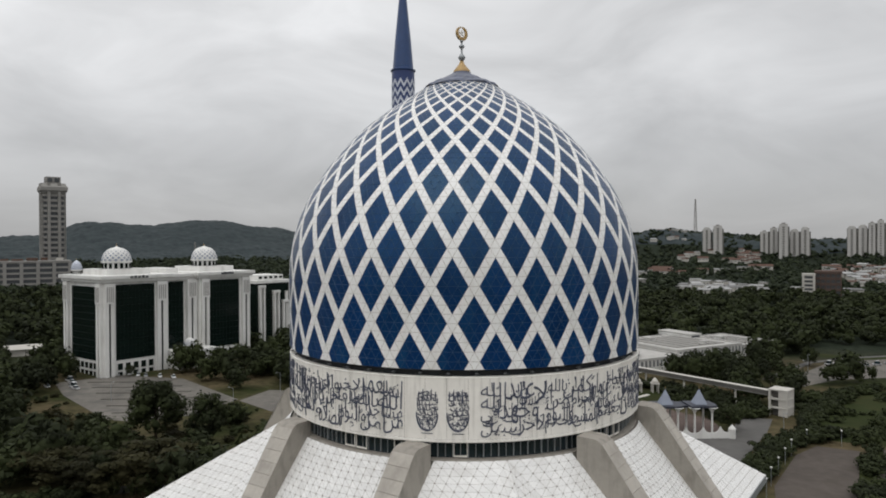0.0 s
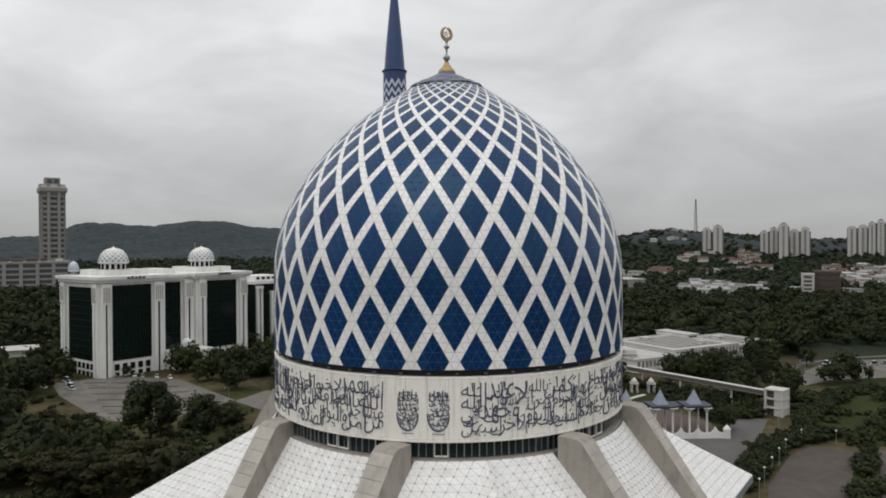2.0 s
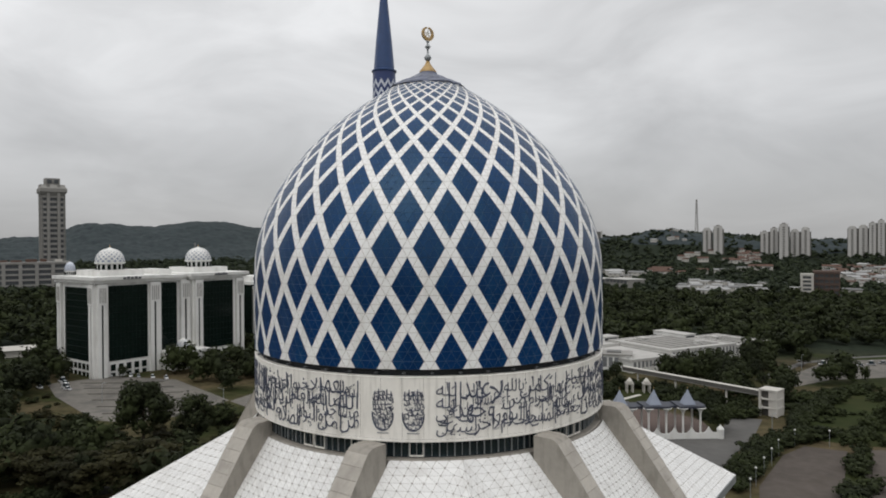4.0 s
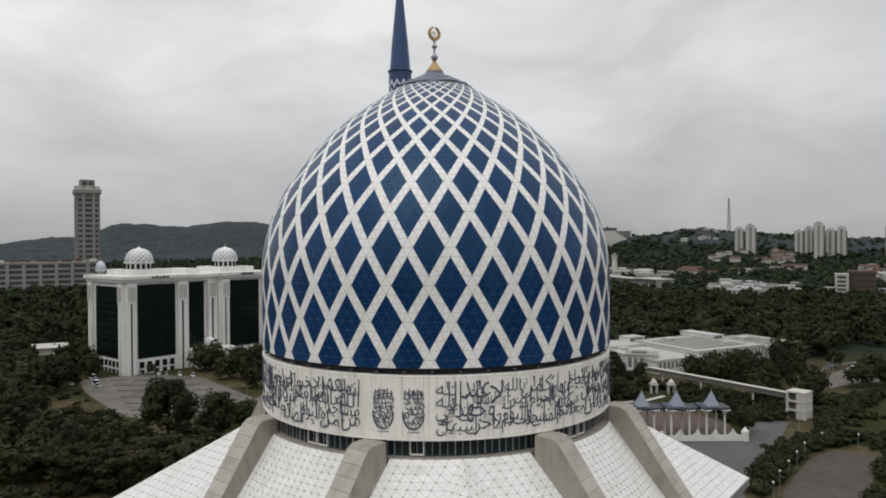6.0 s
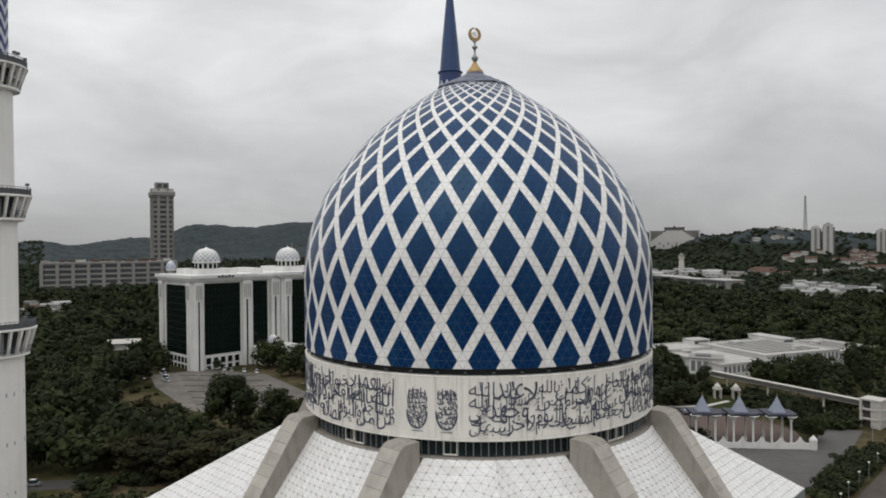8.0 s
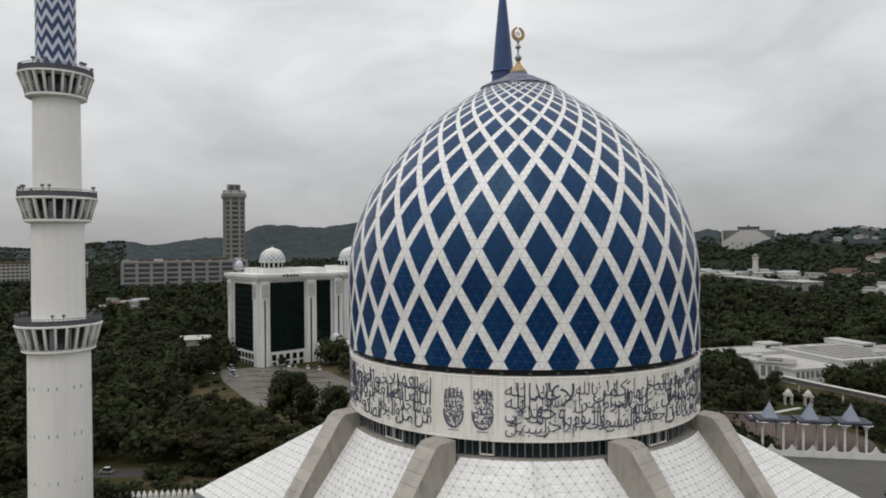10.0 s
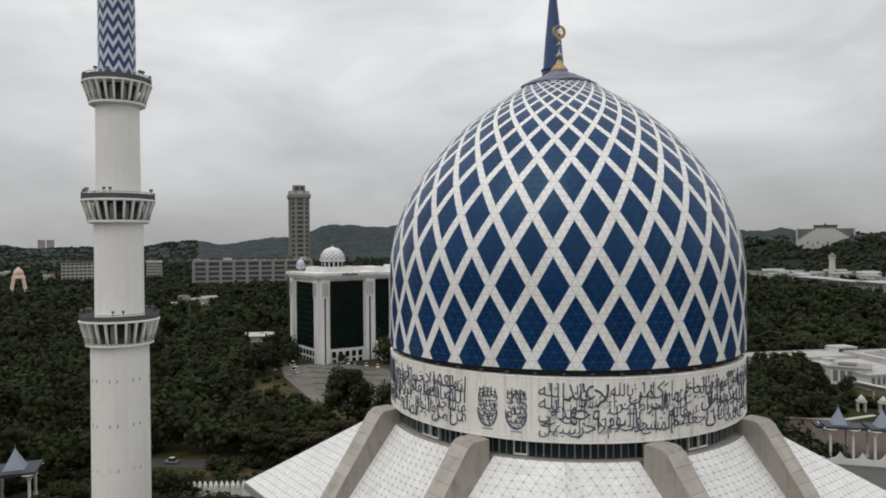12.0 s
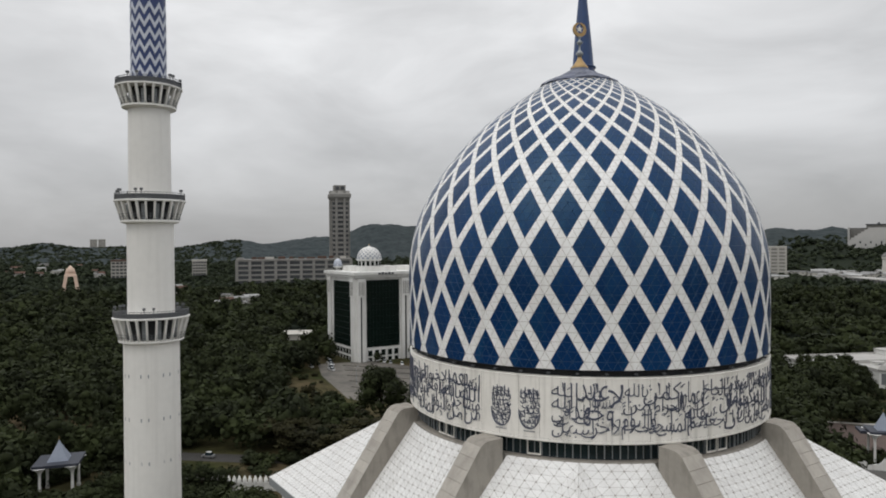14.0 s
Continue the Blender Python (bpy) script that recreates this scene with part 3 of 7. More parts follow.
SCRIPT_C = (("انما", -22.8, -17.5, 51.5, 53.4), ("يعمر", -30, -21.8, 51.0, 53.4), ("مساجد", -28, -17.5, 48.7, 50.6), ("الله", -24.5, -17.6, 50.2, 51.9), ("من", -22.8, -17.5, 47.2, 49.2),
            ("امن", -30, -22.6, 47.2, 49.2), ("بالله", -32, -24.5, 49.8, 51.8), ("واليوم", -37.6, -28.6, 47.2, 50.0), ("الاخر", -38.5, -29, 51.3, 53.4), ("واقام", -41, -31, 49.4, 51.7),
            ("الصلاة", -46.5, -36.8, 47.2, 49.6), ("واتى", -46.5, -38, 51.2, 53.3), ("الزكاة", -49, -40, 49.1, 51.5), ("ولم", -55, -46, 47.2, 49.5), ("يخش", -55.5, -46.5, 51.1, 53.3),
            ("الا", -55, -48.6, 49.1, 51.5), ("الله", -64, -54.5, 50.0, 53.2), ("فعسى", -65, -54, 47.2, 50.2))


def inscription(words, seed):
    """Raised words wrapped round the drum, with the small slanting marks and dots above and below them."""
    rng = random.Random(seed)
    cu = bpy.data.curves.new("inscription", "FONT")
    cu.resolution_u, cu.extrude, cu.offset = 2, 0.02, -0.01
    setter = bpy.data.objects.new("inscription", cu)
    V, F = [], []
    for word, a0, a1, z0, z1 in words:
        a0, a1, z0, z1 = a0 - 0.2, a1 + 0.2, max(z0 - 0.22, 47.05), min(z1 + 0.22, 53.5)
        cu.body = joined(word)
        me = setter.to_mesh()
        co = np.array([v.co[:] for v in me.vertices])
        x0, x1, y0, y1 = co[:, 0].min(), co[:, 0].max(), co[:, 1].min(), co[:, 1].max()
        u, v = (co[:, 0] - x0) / (x1 - x0), (co[:, 1] - y0) / (y1 - y0)
        # the broad pen leans: stems slope a little, the base line swings up to the right
        ang = np.radians(a0 + (a1 - a0) * (u * 0.97 + 0.03 * v))
        zz = z0 + (z1 - z0) * (v * 0.93 + 0.07 * np.sin(u * math.pi * 1.4) ** 2)
        r = BAND_R + 0.05 + co[:, 2] * 1.4
        base = len(V)
        V += list(zip((r * np.sin(ang)).tolist(), (-r * np.cos(ang)).tolist(), zz.tolist()))
        F += [tuple(base + q for q in p.vertices) for p in me.polygons]
        setter.to_mesh_clear()
    bpy.data.objects.remove(setter)
    bpy.data.curves.remove(cu)
    bm = bmesh.new()
    vs = [bm.verts.new(v) for v in V]
    for f in F:
        if len(set(f)) == len(f):
            try:
                bm.faces.new([vs[q] for q in f])
            except ValueError:
                pass
    lo, hi = min(w[1] for w in words), max(w[2] for w in words)
    for q in range(int((hi - lo) * 3.0)):
        x, z = radians(rng.uniform(lo + 0.4, hi - 0.6)) * BAND_R, rng.uniform(47.3, 53.2)
        kind = rng.random()
        if kind < 0.45:        # short slanting mark
            n = rng.uniform(0.25, 0.55)
            pts = [(x + n * f, z + n * 0.55 * f + 0.05 * math.sin(3 * f)) for f in (0.0, 0.33, 0.66, 1.0)]
            ribbon(bm, pts, [0.05, 0.1, 0.1, 0.04])
        elif kind < 0.68:      # rhombic dot
            ribbon(bm, [(x, z), (x + 0.13, z + 0.13)], [0.16, 0.16])
        elif kind < 0.9:       # tall stem with a hooked head
            n = rng.uniform(1.2, 2.6)
            top = min(z + n, 53.45)
            pts = [(x - 0.05 * f - (0.1 if f == 1.0 else 0), z + (top - z) * f) for f in (0.0, 0.4, 0.8, 0.95, 1.0)]
            ribbon(bm, pts, [0.06, 0.11, 0.14, 0.14, 0.08])
        else:                  # shallow bowl under the line
            n = rng.uniform(0.5, 0.9)
            pts = [(x + n * math.cos(radians(d)), min(z, 52.6) + 0.5 * n * math.sin(radians(d))) for d in (180, 215, 250, 285, 320, 350)]
            ribbon(bm, pts, [0.05, 0.11, 0.15, 0.14, 0.1, 0.05])
    return bm


def build_drum():
    bm = bmesh.new()
    lathe(bm, [(24.2, 46.75), (25.66, 46.75), (25.66, 54.0), (24.6, 54.0)], 128, close=False)
    band = part("lettered_band", bm, M_CONC, mosque, "cream panelled band with raised blue-black calligraphy", smooth=False)
    for q in range(64):
        a0, a1 = 2 * math.pi * q / 64, 2 * math.pi * (q + 1) / 64
        g = 0.0006
        bm = bmesh.new()
        lathe(bm, [(25.66, 46.8), (25.8, 46.82), (25.8, 53.95), (25.66, 53.98)], 2, a0=a0 + g, a1=a1 - g)
        part("band_panel", bm, M_BAND, band)
    bm = bmesh.new()
    lathe(bm, [(25.6, 53.9), (25.83, 53.92), (25.86, 54.0), (25.8, 54.08), (25.0, 54.1)], 128, close=False)
    part("top_moulding", bm, M_BAND, band)
    bm = bmesh.new()
    lathe(bm, [(24.4, 46.46), (25.8, 46.46), (25.84, 46.52), (25.84, 46.74), (25.81, 46.8)], 128, close=False)
    part("bottom_moulding", bm, M_BAND, band)
    # near-black lining: the shadow in the gap below the dome, put into colour
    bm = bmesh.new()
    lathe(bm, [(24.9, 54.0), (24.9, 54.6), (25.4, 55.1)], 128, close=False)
    part("gap_shade_lining", bm, M_DARK, mosque)
    for q in range(48):
        bm = bmesh.new()
        a = 2 * math.pi * (q + 0.3) / 48
        p = polar(a, 25.45, 54.45)
        box(bm, p.x, p.y, p.z, 0.35, 0.5, 0.18, rz=a)
        part("bracket", bm, M_RAIL, mosque)
    rng = random.Random(7)
    rad = radians
    # long fields of script; the plain stretch between holds two oval panels
    for words, seed in ((SCRIPT_A, 1), (SCRIPT_B, 2), (SCRIPT_C, 3)):
        tagged(part("lettering", inscription(words, seed), M_INK, band, "raised calligraphy in interlaced lines"), kind="stuff")
    fields = [(80.4, 100.0), (-107.0, -65.4)]
    for a0, a1 in fields:
        tagged(part("lettering", lettering(rng, rad(a0) * BAND_R, rad(a1) * BAND_R, 47.4, 53.6, None, 1.05, 5), M_INK, band), kind="stuff")
    for ac in (-10.75, -2.7):
        xc = rad(ac) * BAND_R

        def oval(x, z, xc=xc):
            """Pull a point inside the panel's outline: flat-topped, round below."""
            u, v = (x - xc) / 1.28, (z - 50.1) / 2.3
            e = 4.0 if v > 0 else 2.2
            d = (abs(u) ** e + abs(v) ** e) ** (1 / e)
            return (xc + (x - xc) / d, 50.1 + (z - 50.1) / d) if d > 1 else (x, z)

        bm = lettering(rng, xc - 1.28, xc + 1.28, 47.85, 52.4, oval, 0.62, 8)
        for q in range(5):
            xs = xc - 1.0 + 0.5 * q
            pts = [(xs + 0.03 * f, 51.3 + (1.1 + 0.25 * (q % 2)) * f) for f in np.linspace(0, 1, 6)]
            ribbon(bm, pts, brush(pts, 0.15))
        for d0, d1 in ((185, 265), (255, 350)):
            pts = [oval(xc + 3 * math.cos(radians(d)), 50.1 + 4 * math.sin(radians(d))) for d in np.linspace(d0, d1, 14)]
            ribbon(bm, pts, brush(pts, 0.2))
        pts = [(xc - 0.7 + 1.4 * f, 47.5) for f in np.linspace(0, 1, 4)]
        ribbon(bm, pts, [0.06] * 4)
        tagged(part("lettering", bm, M_INK, band), kind="stuff")
    # clerestory
    bm = bmesh.new()
    lathe(bm, [(24.55, 43.5), (24.55, 46.7)], 128, close=False)
    clere = part("clerestory", bm, M_GLASS, mosque, "ring of dark windows under the band")
    bm = bmesh.new()
    lathe(bm, [(25.6, 43.2), (25.6, 44.28), (25.5, 44.36), (24.5, 44.36)], 128, close=False)
    part("sill", bm, M_CONC, clere)
    for q in range(86):
        a = 2 * math.pi * q / 86
        bm = bmesh.new()
        p = polar(a, 24.68, 45.6)
        box(bm, p.x, p.y, p.z, 0.13, 0.22, 2.2, rz=a)
        part("mullion", bm, M_ALU, clere)
        bm = bmesh.new()
        p = polar(a + math.pi / 86, 24.64, 45.6)
        box(bm, p.x, p.y, p.z, 0.08, 0.14, 2.2, rz=a + math.pi / 86)
        part("mullion", bm, M_ALU, clere)
        if rng.random() < 0.2:
            bm = bmesh.new()
            am = a + math.pi / 86
            p = polar(am, 24.9, 45.55)
            wdt = 1.55
            for dx, dz, sx, sz in ((-wdt / 2, 0, 0.09, 2.0), (wdt / 2, 0, 0.09, 2.0), (0, -0.92, wdt, 0.2), (0, 0.95, wdt, 0.09)):
                box(bm, p.x + dx * math.cos(am), p.y + dx * math.sin(am), p.z + dz, sx, 0.1, sz, rz=am)
            part("casement", bm, M_BAND, clere, "pale open casement frame")


build_drum()

# ---- roof: four rectangular slopes between paired ribs, four hipped corners ----
ROOF_IN, ROOF_TOP, EAVE_P, EAVE_Z, HIP_R = 25.85, 44.42, 36.1, 31.0, 51.2
RIB_L, RIB_HALF = 9.8, 1.57


def pair(k, l, p, z):
    """A point in the frame of the k-th pair of ribs: l along the side, p out from the axis."""
    a = AXIS + math.pi / 4 + k * math.pi / 2
    return Vector((math.sin(a) * p + math.cos(a) * l, -math.cos(a) * p + math.sin(a) * l, z))


def side_patch(k, s, q):
    l = (2 * q - 1) * (RIB_L - RIB_HALF + 0.05)
    p0 = math.sqrt(ROOF_IN**2 - l * l)
    return pair(k, l, p0 + (EAVE_P - p0) * s, ROOF_TOP + (EAVE_Z - ROOF_TOP) * s)


HIP_L = ROOF_IN / math.sqrt(2)


def corner_point(k, sgn, l, z):
    """A hipped corner: columns run out parallel to the rib, from the drum or the hip down to the eave."""
    if l < HIP_L - 1e-6:
        p0, top = math.sqrt(ROOF_IN**2 - l * l), ROOF_TOP
    else:
        p0, top = l, ROOF_TOP - (l * math.sqrt(2) - ROOF_IN) / (HIP_R - ROOF_IN) * (ROOF_TOP - EAVE_Z)
    z = min(z, top)
    f = (top - z) / max(top - EAVE_Z, 1e-6)
    return pair(k, sgn * l, p0 + (EAVE_P - p0) * f, z)


def roof_field(grid, near, parent):
    """Backing sheet, triangular plates and their corner caps over a grid of points (rows down the slope); plates that near() picks are single pieces."""
    bm = bmesh.new()
    low = Vector((0, 0, 0.6))
    for a in range(len(grid) - 1):
        for b in range(len(grid[0]) - 1):
            p = [grid[a][b], grid[a + 1][b], grid[a + 1][b + 1], grid[a][b + 1]]
            if (p[0] - p[1]).length + (p[2] - p[3]).length < 0.02:
                continue
            for lift, order in ((Vector((0, 0, 0.1)), (0, 1, 2, 3)), (low, (3, 2, 1, 0))):
                vs = [bm.verts.new(p[q] - lift) for q in order]
                bm.faces.new(vs)
    field = part("roof_slope", bm, M_ROOFSEAM, parent)
    rest, caps = bmesh.new(), bmesh.new()
    for a in range(len(grid) - 1):
        for b in range(len(grid[0]) - 1):
            p = [grid[a][b], grid[a + 1][b], grid[a + 1][b + 1], grid[a][b + 1]]
            for t in ([p[0], p[1], p[2]], [p[0], p[2], p[3]]):
                t = [v - Vector((0, 0, 0.1)) for v in t]
                nrm = (t[1] - t[0]).cross(t[2] - t[0])
                if nrm.length < 0.12:
                    continue
                nrm.normalize()
                if nrm.z < 0:
                    t, nrm = t[::-1], -nrm
                if near(a, b):
                    one = bmesh.new()
                    tile(one, t, nrm, 0.022, 0.03)
                    part("roof_tile", one, (M_ROOF, M_ROOFSEAM), field)
                else:
                    tile(rest, t, nrm, 0.022, 0.03)
            d1, d2 = p[1] - p[0], p[3] - p[0]
            if d1.length > 0.3 and d2.length > 0.3:
                nrm = d1.cross(d2).normalized()
                nrm = -nrm if nrm.z < 0 else nrm
                u = d2.normalized() * 0.1
                v = nrm.cross(u)
                base = p[0] - Vector((0, 0, 0.1))
                lo = [caps.verts.new(base + x * u + y * v) for x, y in ((-1, -1), (1, -1), (1, 1), (-1, 1))]
                hi = [caps.verts.new(base + nrm * 0.045 + 0.8 * (x * u + y * v)) for x, y in ((-1, -1), (1, -1), (1, 1), (-1, 1))]
                caps.faces.new(hi)
                for q in range(4):
                    caps.faces.new((lo[q], lo[(q + 1) % 4], hi[(q + 1) % 4], hi[q]))
    bmesh.ops.recalc_face_normals(caps, faces=caps.faces)
    if len(rest.faces):
        tagged(part("roof_tiling", rest, (M_ROOF, M_ROOFSEAM), field), kind="stuff")
    else:
        rest.free()
    tagged(part("joint_capping", caps, M_JOINT, field, "small brown joint caps"), kind="stuff")


def build_rib():
    for k in range(4):
        for sgn in (-1, 1):
            l0, l1 = sgn * RIB_L - RIB_HALF, sgn * RIB_L + RIB_HALF
            prof = [(23.9, 46.42), (25.8, 46.42), (26.3, 46.36), (26.7, 46.2), (27.05, 45.88), (38.9, 29.5), (38.9, 27.0), (36.0, 27.0), (23.9, 41.0)]
            bm = bmesh.new()
            A = [bm.verts.new(pair(k, l0, p, z)) for p, z in prof]
            B = [bm.verts.new(pair(k, l1, p, z)) for p, z in prof]
            bm.faces.new(A)
            bm.faces.new(B[::-1])
            for q in range(len(prof)):
                j = (q + 1) % len(prof)
                bm.faces.new((A[q], B[q], B[j], A[j]))
            bmesh.ops.recalc_face_normals(bm, faces=bm.faces)
            rib = part("rib", bm, M_CONC, mosque, "sloping grey concrete rib with cladding plates")
            n = 13
            for q in range(n):
                f0, f1 = q / n, (q + 1) / n
                a, b = Vector((27.05, 45.88)), Vector((38.9, 29.5))
                c0, c1 = a.lerp(b, f0), a.lerp(b, f1)
                bm = bmesh.new()
                cs = [pair(k, l0 - 0.06, *c0), pair(k, l1 + 0.06, *c0), pair(k, l1 + 0.06, *c1), pair(k, l0 - 0.06, *c1)]
                nrm = (cs[1] - cs[0]).cross(cs[3] - cs[0]).normalized()
                if nrm.z < 0:
                    nrm = -nrm
                tile(bm, cs, nrm, 0.03, 0.07)
                part("cladding_plate", bm, (M_RIBTOP, M_CONC), rib)


build_rib()
for k in range(4):
    roof_field([[side_patch(k, a / 20, b / 15) for b in range(16)] for a in range(21)], lambda a, b: False, mosque)
    for sgn in (-1, 1):
        faces_front = (k == 0 and sgn == -1) or (k == 3 and sgn == 1)
        cols = np.concatenate([np.linspace(RIB_L + RIB_HALF - 0.05, HIP_L, 7), np.linspace(HIP_L, HIP_R / math.sqrt(2), 17)[1:]])
        zs = np.linspace(ROOF_TOP, EAVE_Z, 21)
        roof_field([[corner_point(k, sgn, float(l), float(z)) for l in cols] for z in zs], lambda a, b, on=faces_front: on and a < 7 and b < 9, mosque)


def build_hall():
    """Eaves and the walls of the hall below."""
    for k in range(4):
        a = polar(AXIS + k * math.pi / 2, HIP_R, EAVE_Z)
        b = polar(AXIS + (k + 1) * math.pi / 2, HIP_R, EAVE_Z)
        d = (b - a).normalized()
        inn = Vector((-d.y, d.x, 0))
        if inn.dot(-a) < 0:
            inn = -inn
        bm = bmesh.new()
        hexa(bm, [a + Vector((0, 0, -1.3)), b + Vector((0, 0, -1.3)), b + inn * 1.2 - d * 1.2 + Vector((0, 0, -1.3)), a + inn * 1.2 + d * 1.2 + Vector((0, 0, -1.3)),
                  a + Vector((0, 0, -0.12)), b + Vector((0, 0, -0.12)), b + inn * 1.2 - d * 1.2 + Vector((0, 0, -0.12)), a + inn * 1.2 + d * 1.2 + Vector((0, 0, -0.12))])
        bmesh.ops.recalc_face_normals(bm, faces=bm.faces)
        part("eave_beam", bm, M_ALU, mosque, "grey metal eave gutter beam")
        wa, wb = a + inn * 4 + d * 4, b + inn * 4 - d * 4
        bm = bmesh.new()
        hexa(bm, [Vector((*(wa.xy), GROUND - 2)), Vector((*(wb.xy), GROUND - 2)), Vector((*((wb + inn - d).xy), GROUND - 2)), Vector((*((wa + inn + d).xy), GROUND - 2)),
                  Vector((*(wa.xy), 30.5)), Vector((*(wb.xy), 30.5)), Vector((*((wb + inn - d).xy), 30.5)), Vector((*((wa + inn + d).xy), 30.5))])
        bmesh.ops.recalc_face_normals(bm, faces=bm.faces)
        part("hall_wall", bm, M_BLDG, mosque)
        for q in range(9):
            p = a.lerp(b, (q + 0.5) / 9) + inn * 1.4
            bm = bmesh.new()
            box(bm, p.x, p.y, (GROUND - 1 + 29.8) / 2, 0.9, 0.9, 30.8 - GROUND, rz=math.atan2(d.y, d.x))
            part("eave_column", bm, M_BLDG, mosque)


build_hall()

# ---- minarets ----


def chevrons(z0, z1, r, parent):
    """Zigzag courses of pale tile, proud of the navy shaft."""
    n, per, amp = 11, 2.25, 0.8
    z = z0 + 1.6
    while z + per < z1 + 0.6:
        bm = bmesh.new()
        vs = []
        seg = n * 8
        for q in range(seg + 1):
            a = 2 * math.pi * q / seg
            t = (q % 8) / 8
            dz = amp * (1 - abs(2 * t - 1) * 2)
            col = []
            for zz, rr in ((z + dz, r + 0.005), (z + dz, r + 0.05), (z + dz + per * 0.44, r + 0.05), (z + dz + per * 0.44, r + 0.005)):
                col.append(bm.verts.new(polar(a, rr, min(max(zz, z0), z1))))
            vs.append(col)
        for a, b in zip(vs, vs[1:]):
            for c in range(3):
                bm.faces.new((a[c], b[c], b[c + 1], a[c + 1]))
        part("chevron_course", bm, M_PALEBLUE, parent)
        z += per


def balcony(z0, zr, zt, r_in, r_b, r_t, parent, seed):
    rng = random.Random(seed)
    bm = bmesh.new()
    lathe(bm, [(r_in - 0.1, z0 - 0.5), (r_b * 0.97, z0 - 0.1), (r_b + 0.1, z0), (r_b + 0.1, z0 + 0.35), (r_b - 0.3, z0 + 0.4), (r_in - 0.1, z0 + 0.4)], 24, close=False)
    gal = part("balcony", bm, M_SHAFT, parent, "flared balcony gallery with slanting white struts")
    bm = bmesh.new()
    lathe(bm, [(r_in - 0.1, zr - 0.3), (r_t, zr - 0.3), (r_t + 0.06, zr - 0.24), (r_t + 0.06, zr - 0.02), (r_t - 0.1, zr + 0.05), (r_in - 0.1, zr + 0.05)], 48, close=False)
    part("balcony_floor", bm, M_SHAFT, gal)
    n = 24
    for q in range(n):
        a = 2 * math.pi * (q + 0.5) / n
        a2 = 0.15 / r_b
        bm = bmesh.new()
        lo = [polar(a - a2, r_b - 0.45, z0 + 0.3), polar(a + a2, r_b - 0.45, z0 + 0.3), polar(a + a2, r_b + 0.05, z0 + 0.3), polar(a - a2, r_b + 0.05, z0 + 0.3)]
        hi = [polar(a - a2, r_t - 0.5, zr - 0.25), polar(a + a2, r_t - 0.5, zr - 0.25), polar(a + a2, r_t, zr - 0.25), polar(a - a2, r_t, zr - 0.25)]
        hexa(bm, lo + hi)
        bmesh.ops.recalc_face_normals(bm, faces=bm.faces)
        part("strut", bm, M_SHAFT, gal)
    # shaft behind the struts, coloured near-black for the gallery's inner shade
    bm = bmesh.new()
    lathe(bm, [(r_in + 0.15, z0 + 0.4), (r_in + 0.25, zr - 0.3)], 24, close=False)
    part("gallery_shade_core", bm, M_DARK, gal)
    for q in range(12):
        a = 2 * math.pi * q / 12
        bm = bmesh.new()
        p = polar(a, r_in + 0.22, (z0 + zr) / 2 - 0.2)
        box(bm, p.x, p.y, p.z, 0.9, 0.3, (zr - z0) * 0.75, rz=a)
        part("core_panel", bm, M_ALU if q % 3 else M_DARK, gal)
    # low lattice in the gallery, and the railing on top
    for r0, za, zb, cnt in ((r_b + 0.08, z0 + 0.35, z0 + 1.5, 48), (r_t - 0.1, zr + 0.1, zt + 0.55, 60)):
        bm = bmesh.new()
        flare = 0.25 if za < zr else 0.0
        lathe(bm, [(r0 + flare - 0.04, zb - 0.08), (r0 + flare + 0.04, zb - 0.08), (r0 + flare + 0.04, zb), (r0 + flare - 0.04, zb)], 24, close=False)
        lathe(bm, [(r0 + flare * 0.5, (za + zb) / 2), (r0 + flare * 0.5 + 0.05, (za + zb) / 2 + 0.06), (r0 + flare * 0.5, (za + zb) / 2 + 0.12)], 24, close=False)
        for q in range(cnt):
            a = 2 * math.pi * q / cnt
            rod(bm, polar(a, r0, za), polar(a, r0 + flare, zb), 0.045, segs=4)
        part("railing", bm, M_RAIL, gal, "dark metal railing")
    bm = bmesh.new()
    lathe(bm, [(r_t - 0.14, zr + 0.02), (r_t - 0.14, zt + 0.25), (r_t - 0.2, zt + 0.25), (r_t - 0.2, zr + 0.02)], 48, close=False)
    part("rail_infill", bm, M_RAIL, gal)
    for q in range(9):
        a = rng.uniform(0, 2 * math.pi)
        p = polar(a, r_t - 0.35, zt + 0.6)
        bm = bmesh.new()
        rod(bm, p - Vector((0, 0, 0.4)), p + Vector((0, 0, 0.25)), 0.06, segs=5)
        box(bm, p.x, p.y, p.z + 0.4, 0.4, 0.5, 0.4, rz=a)
        part("loudspeaker_horn", bm, M_RAIL, gal, "grey loudspeaker horn on a short post")


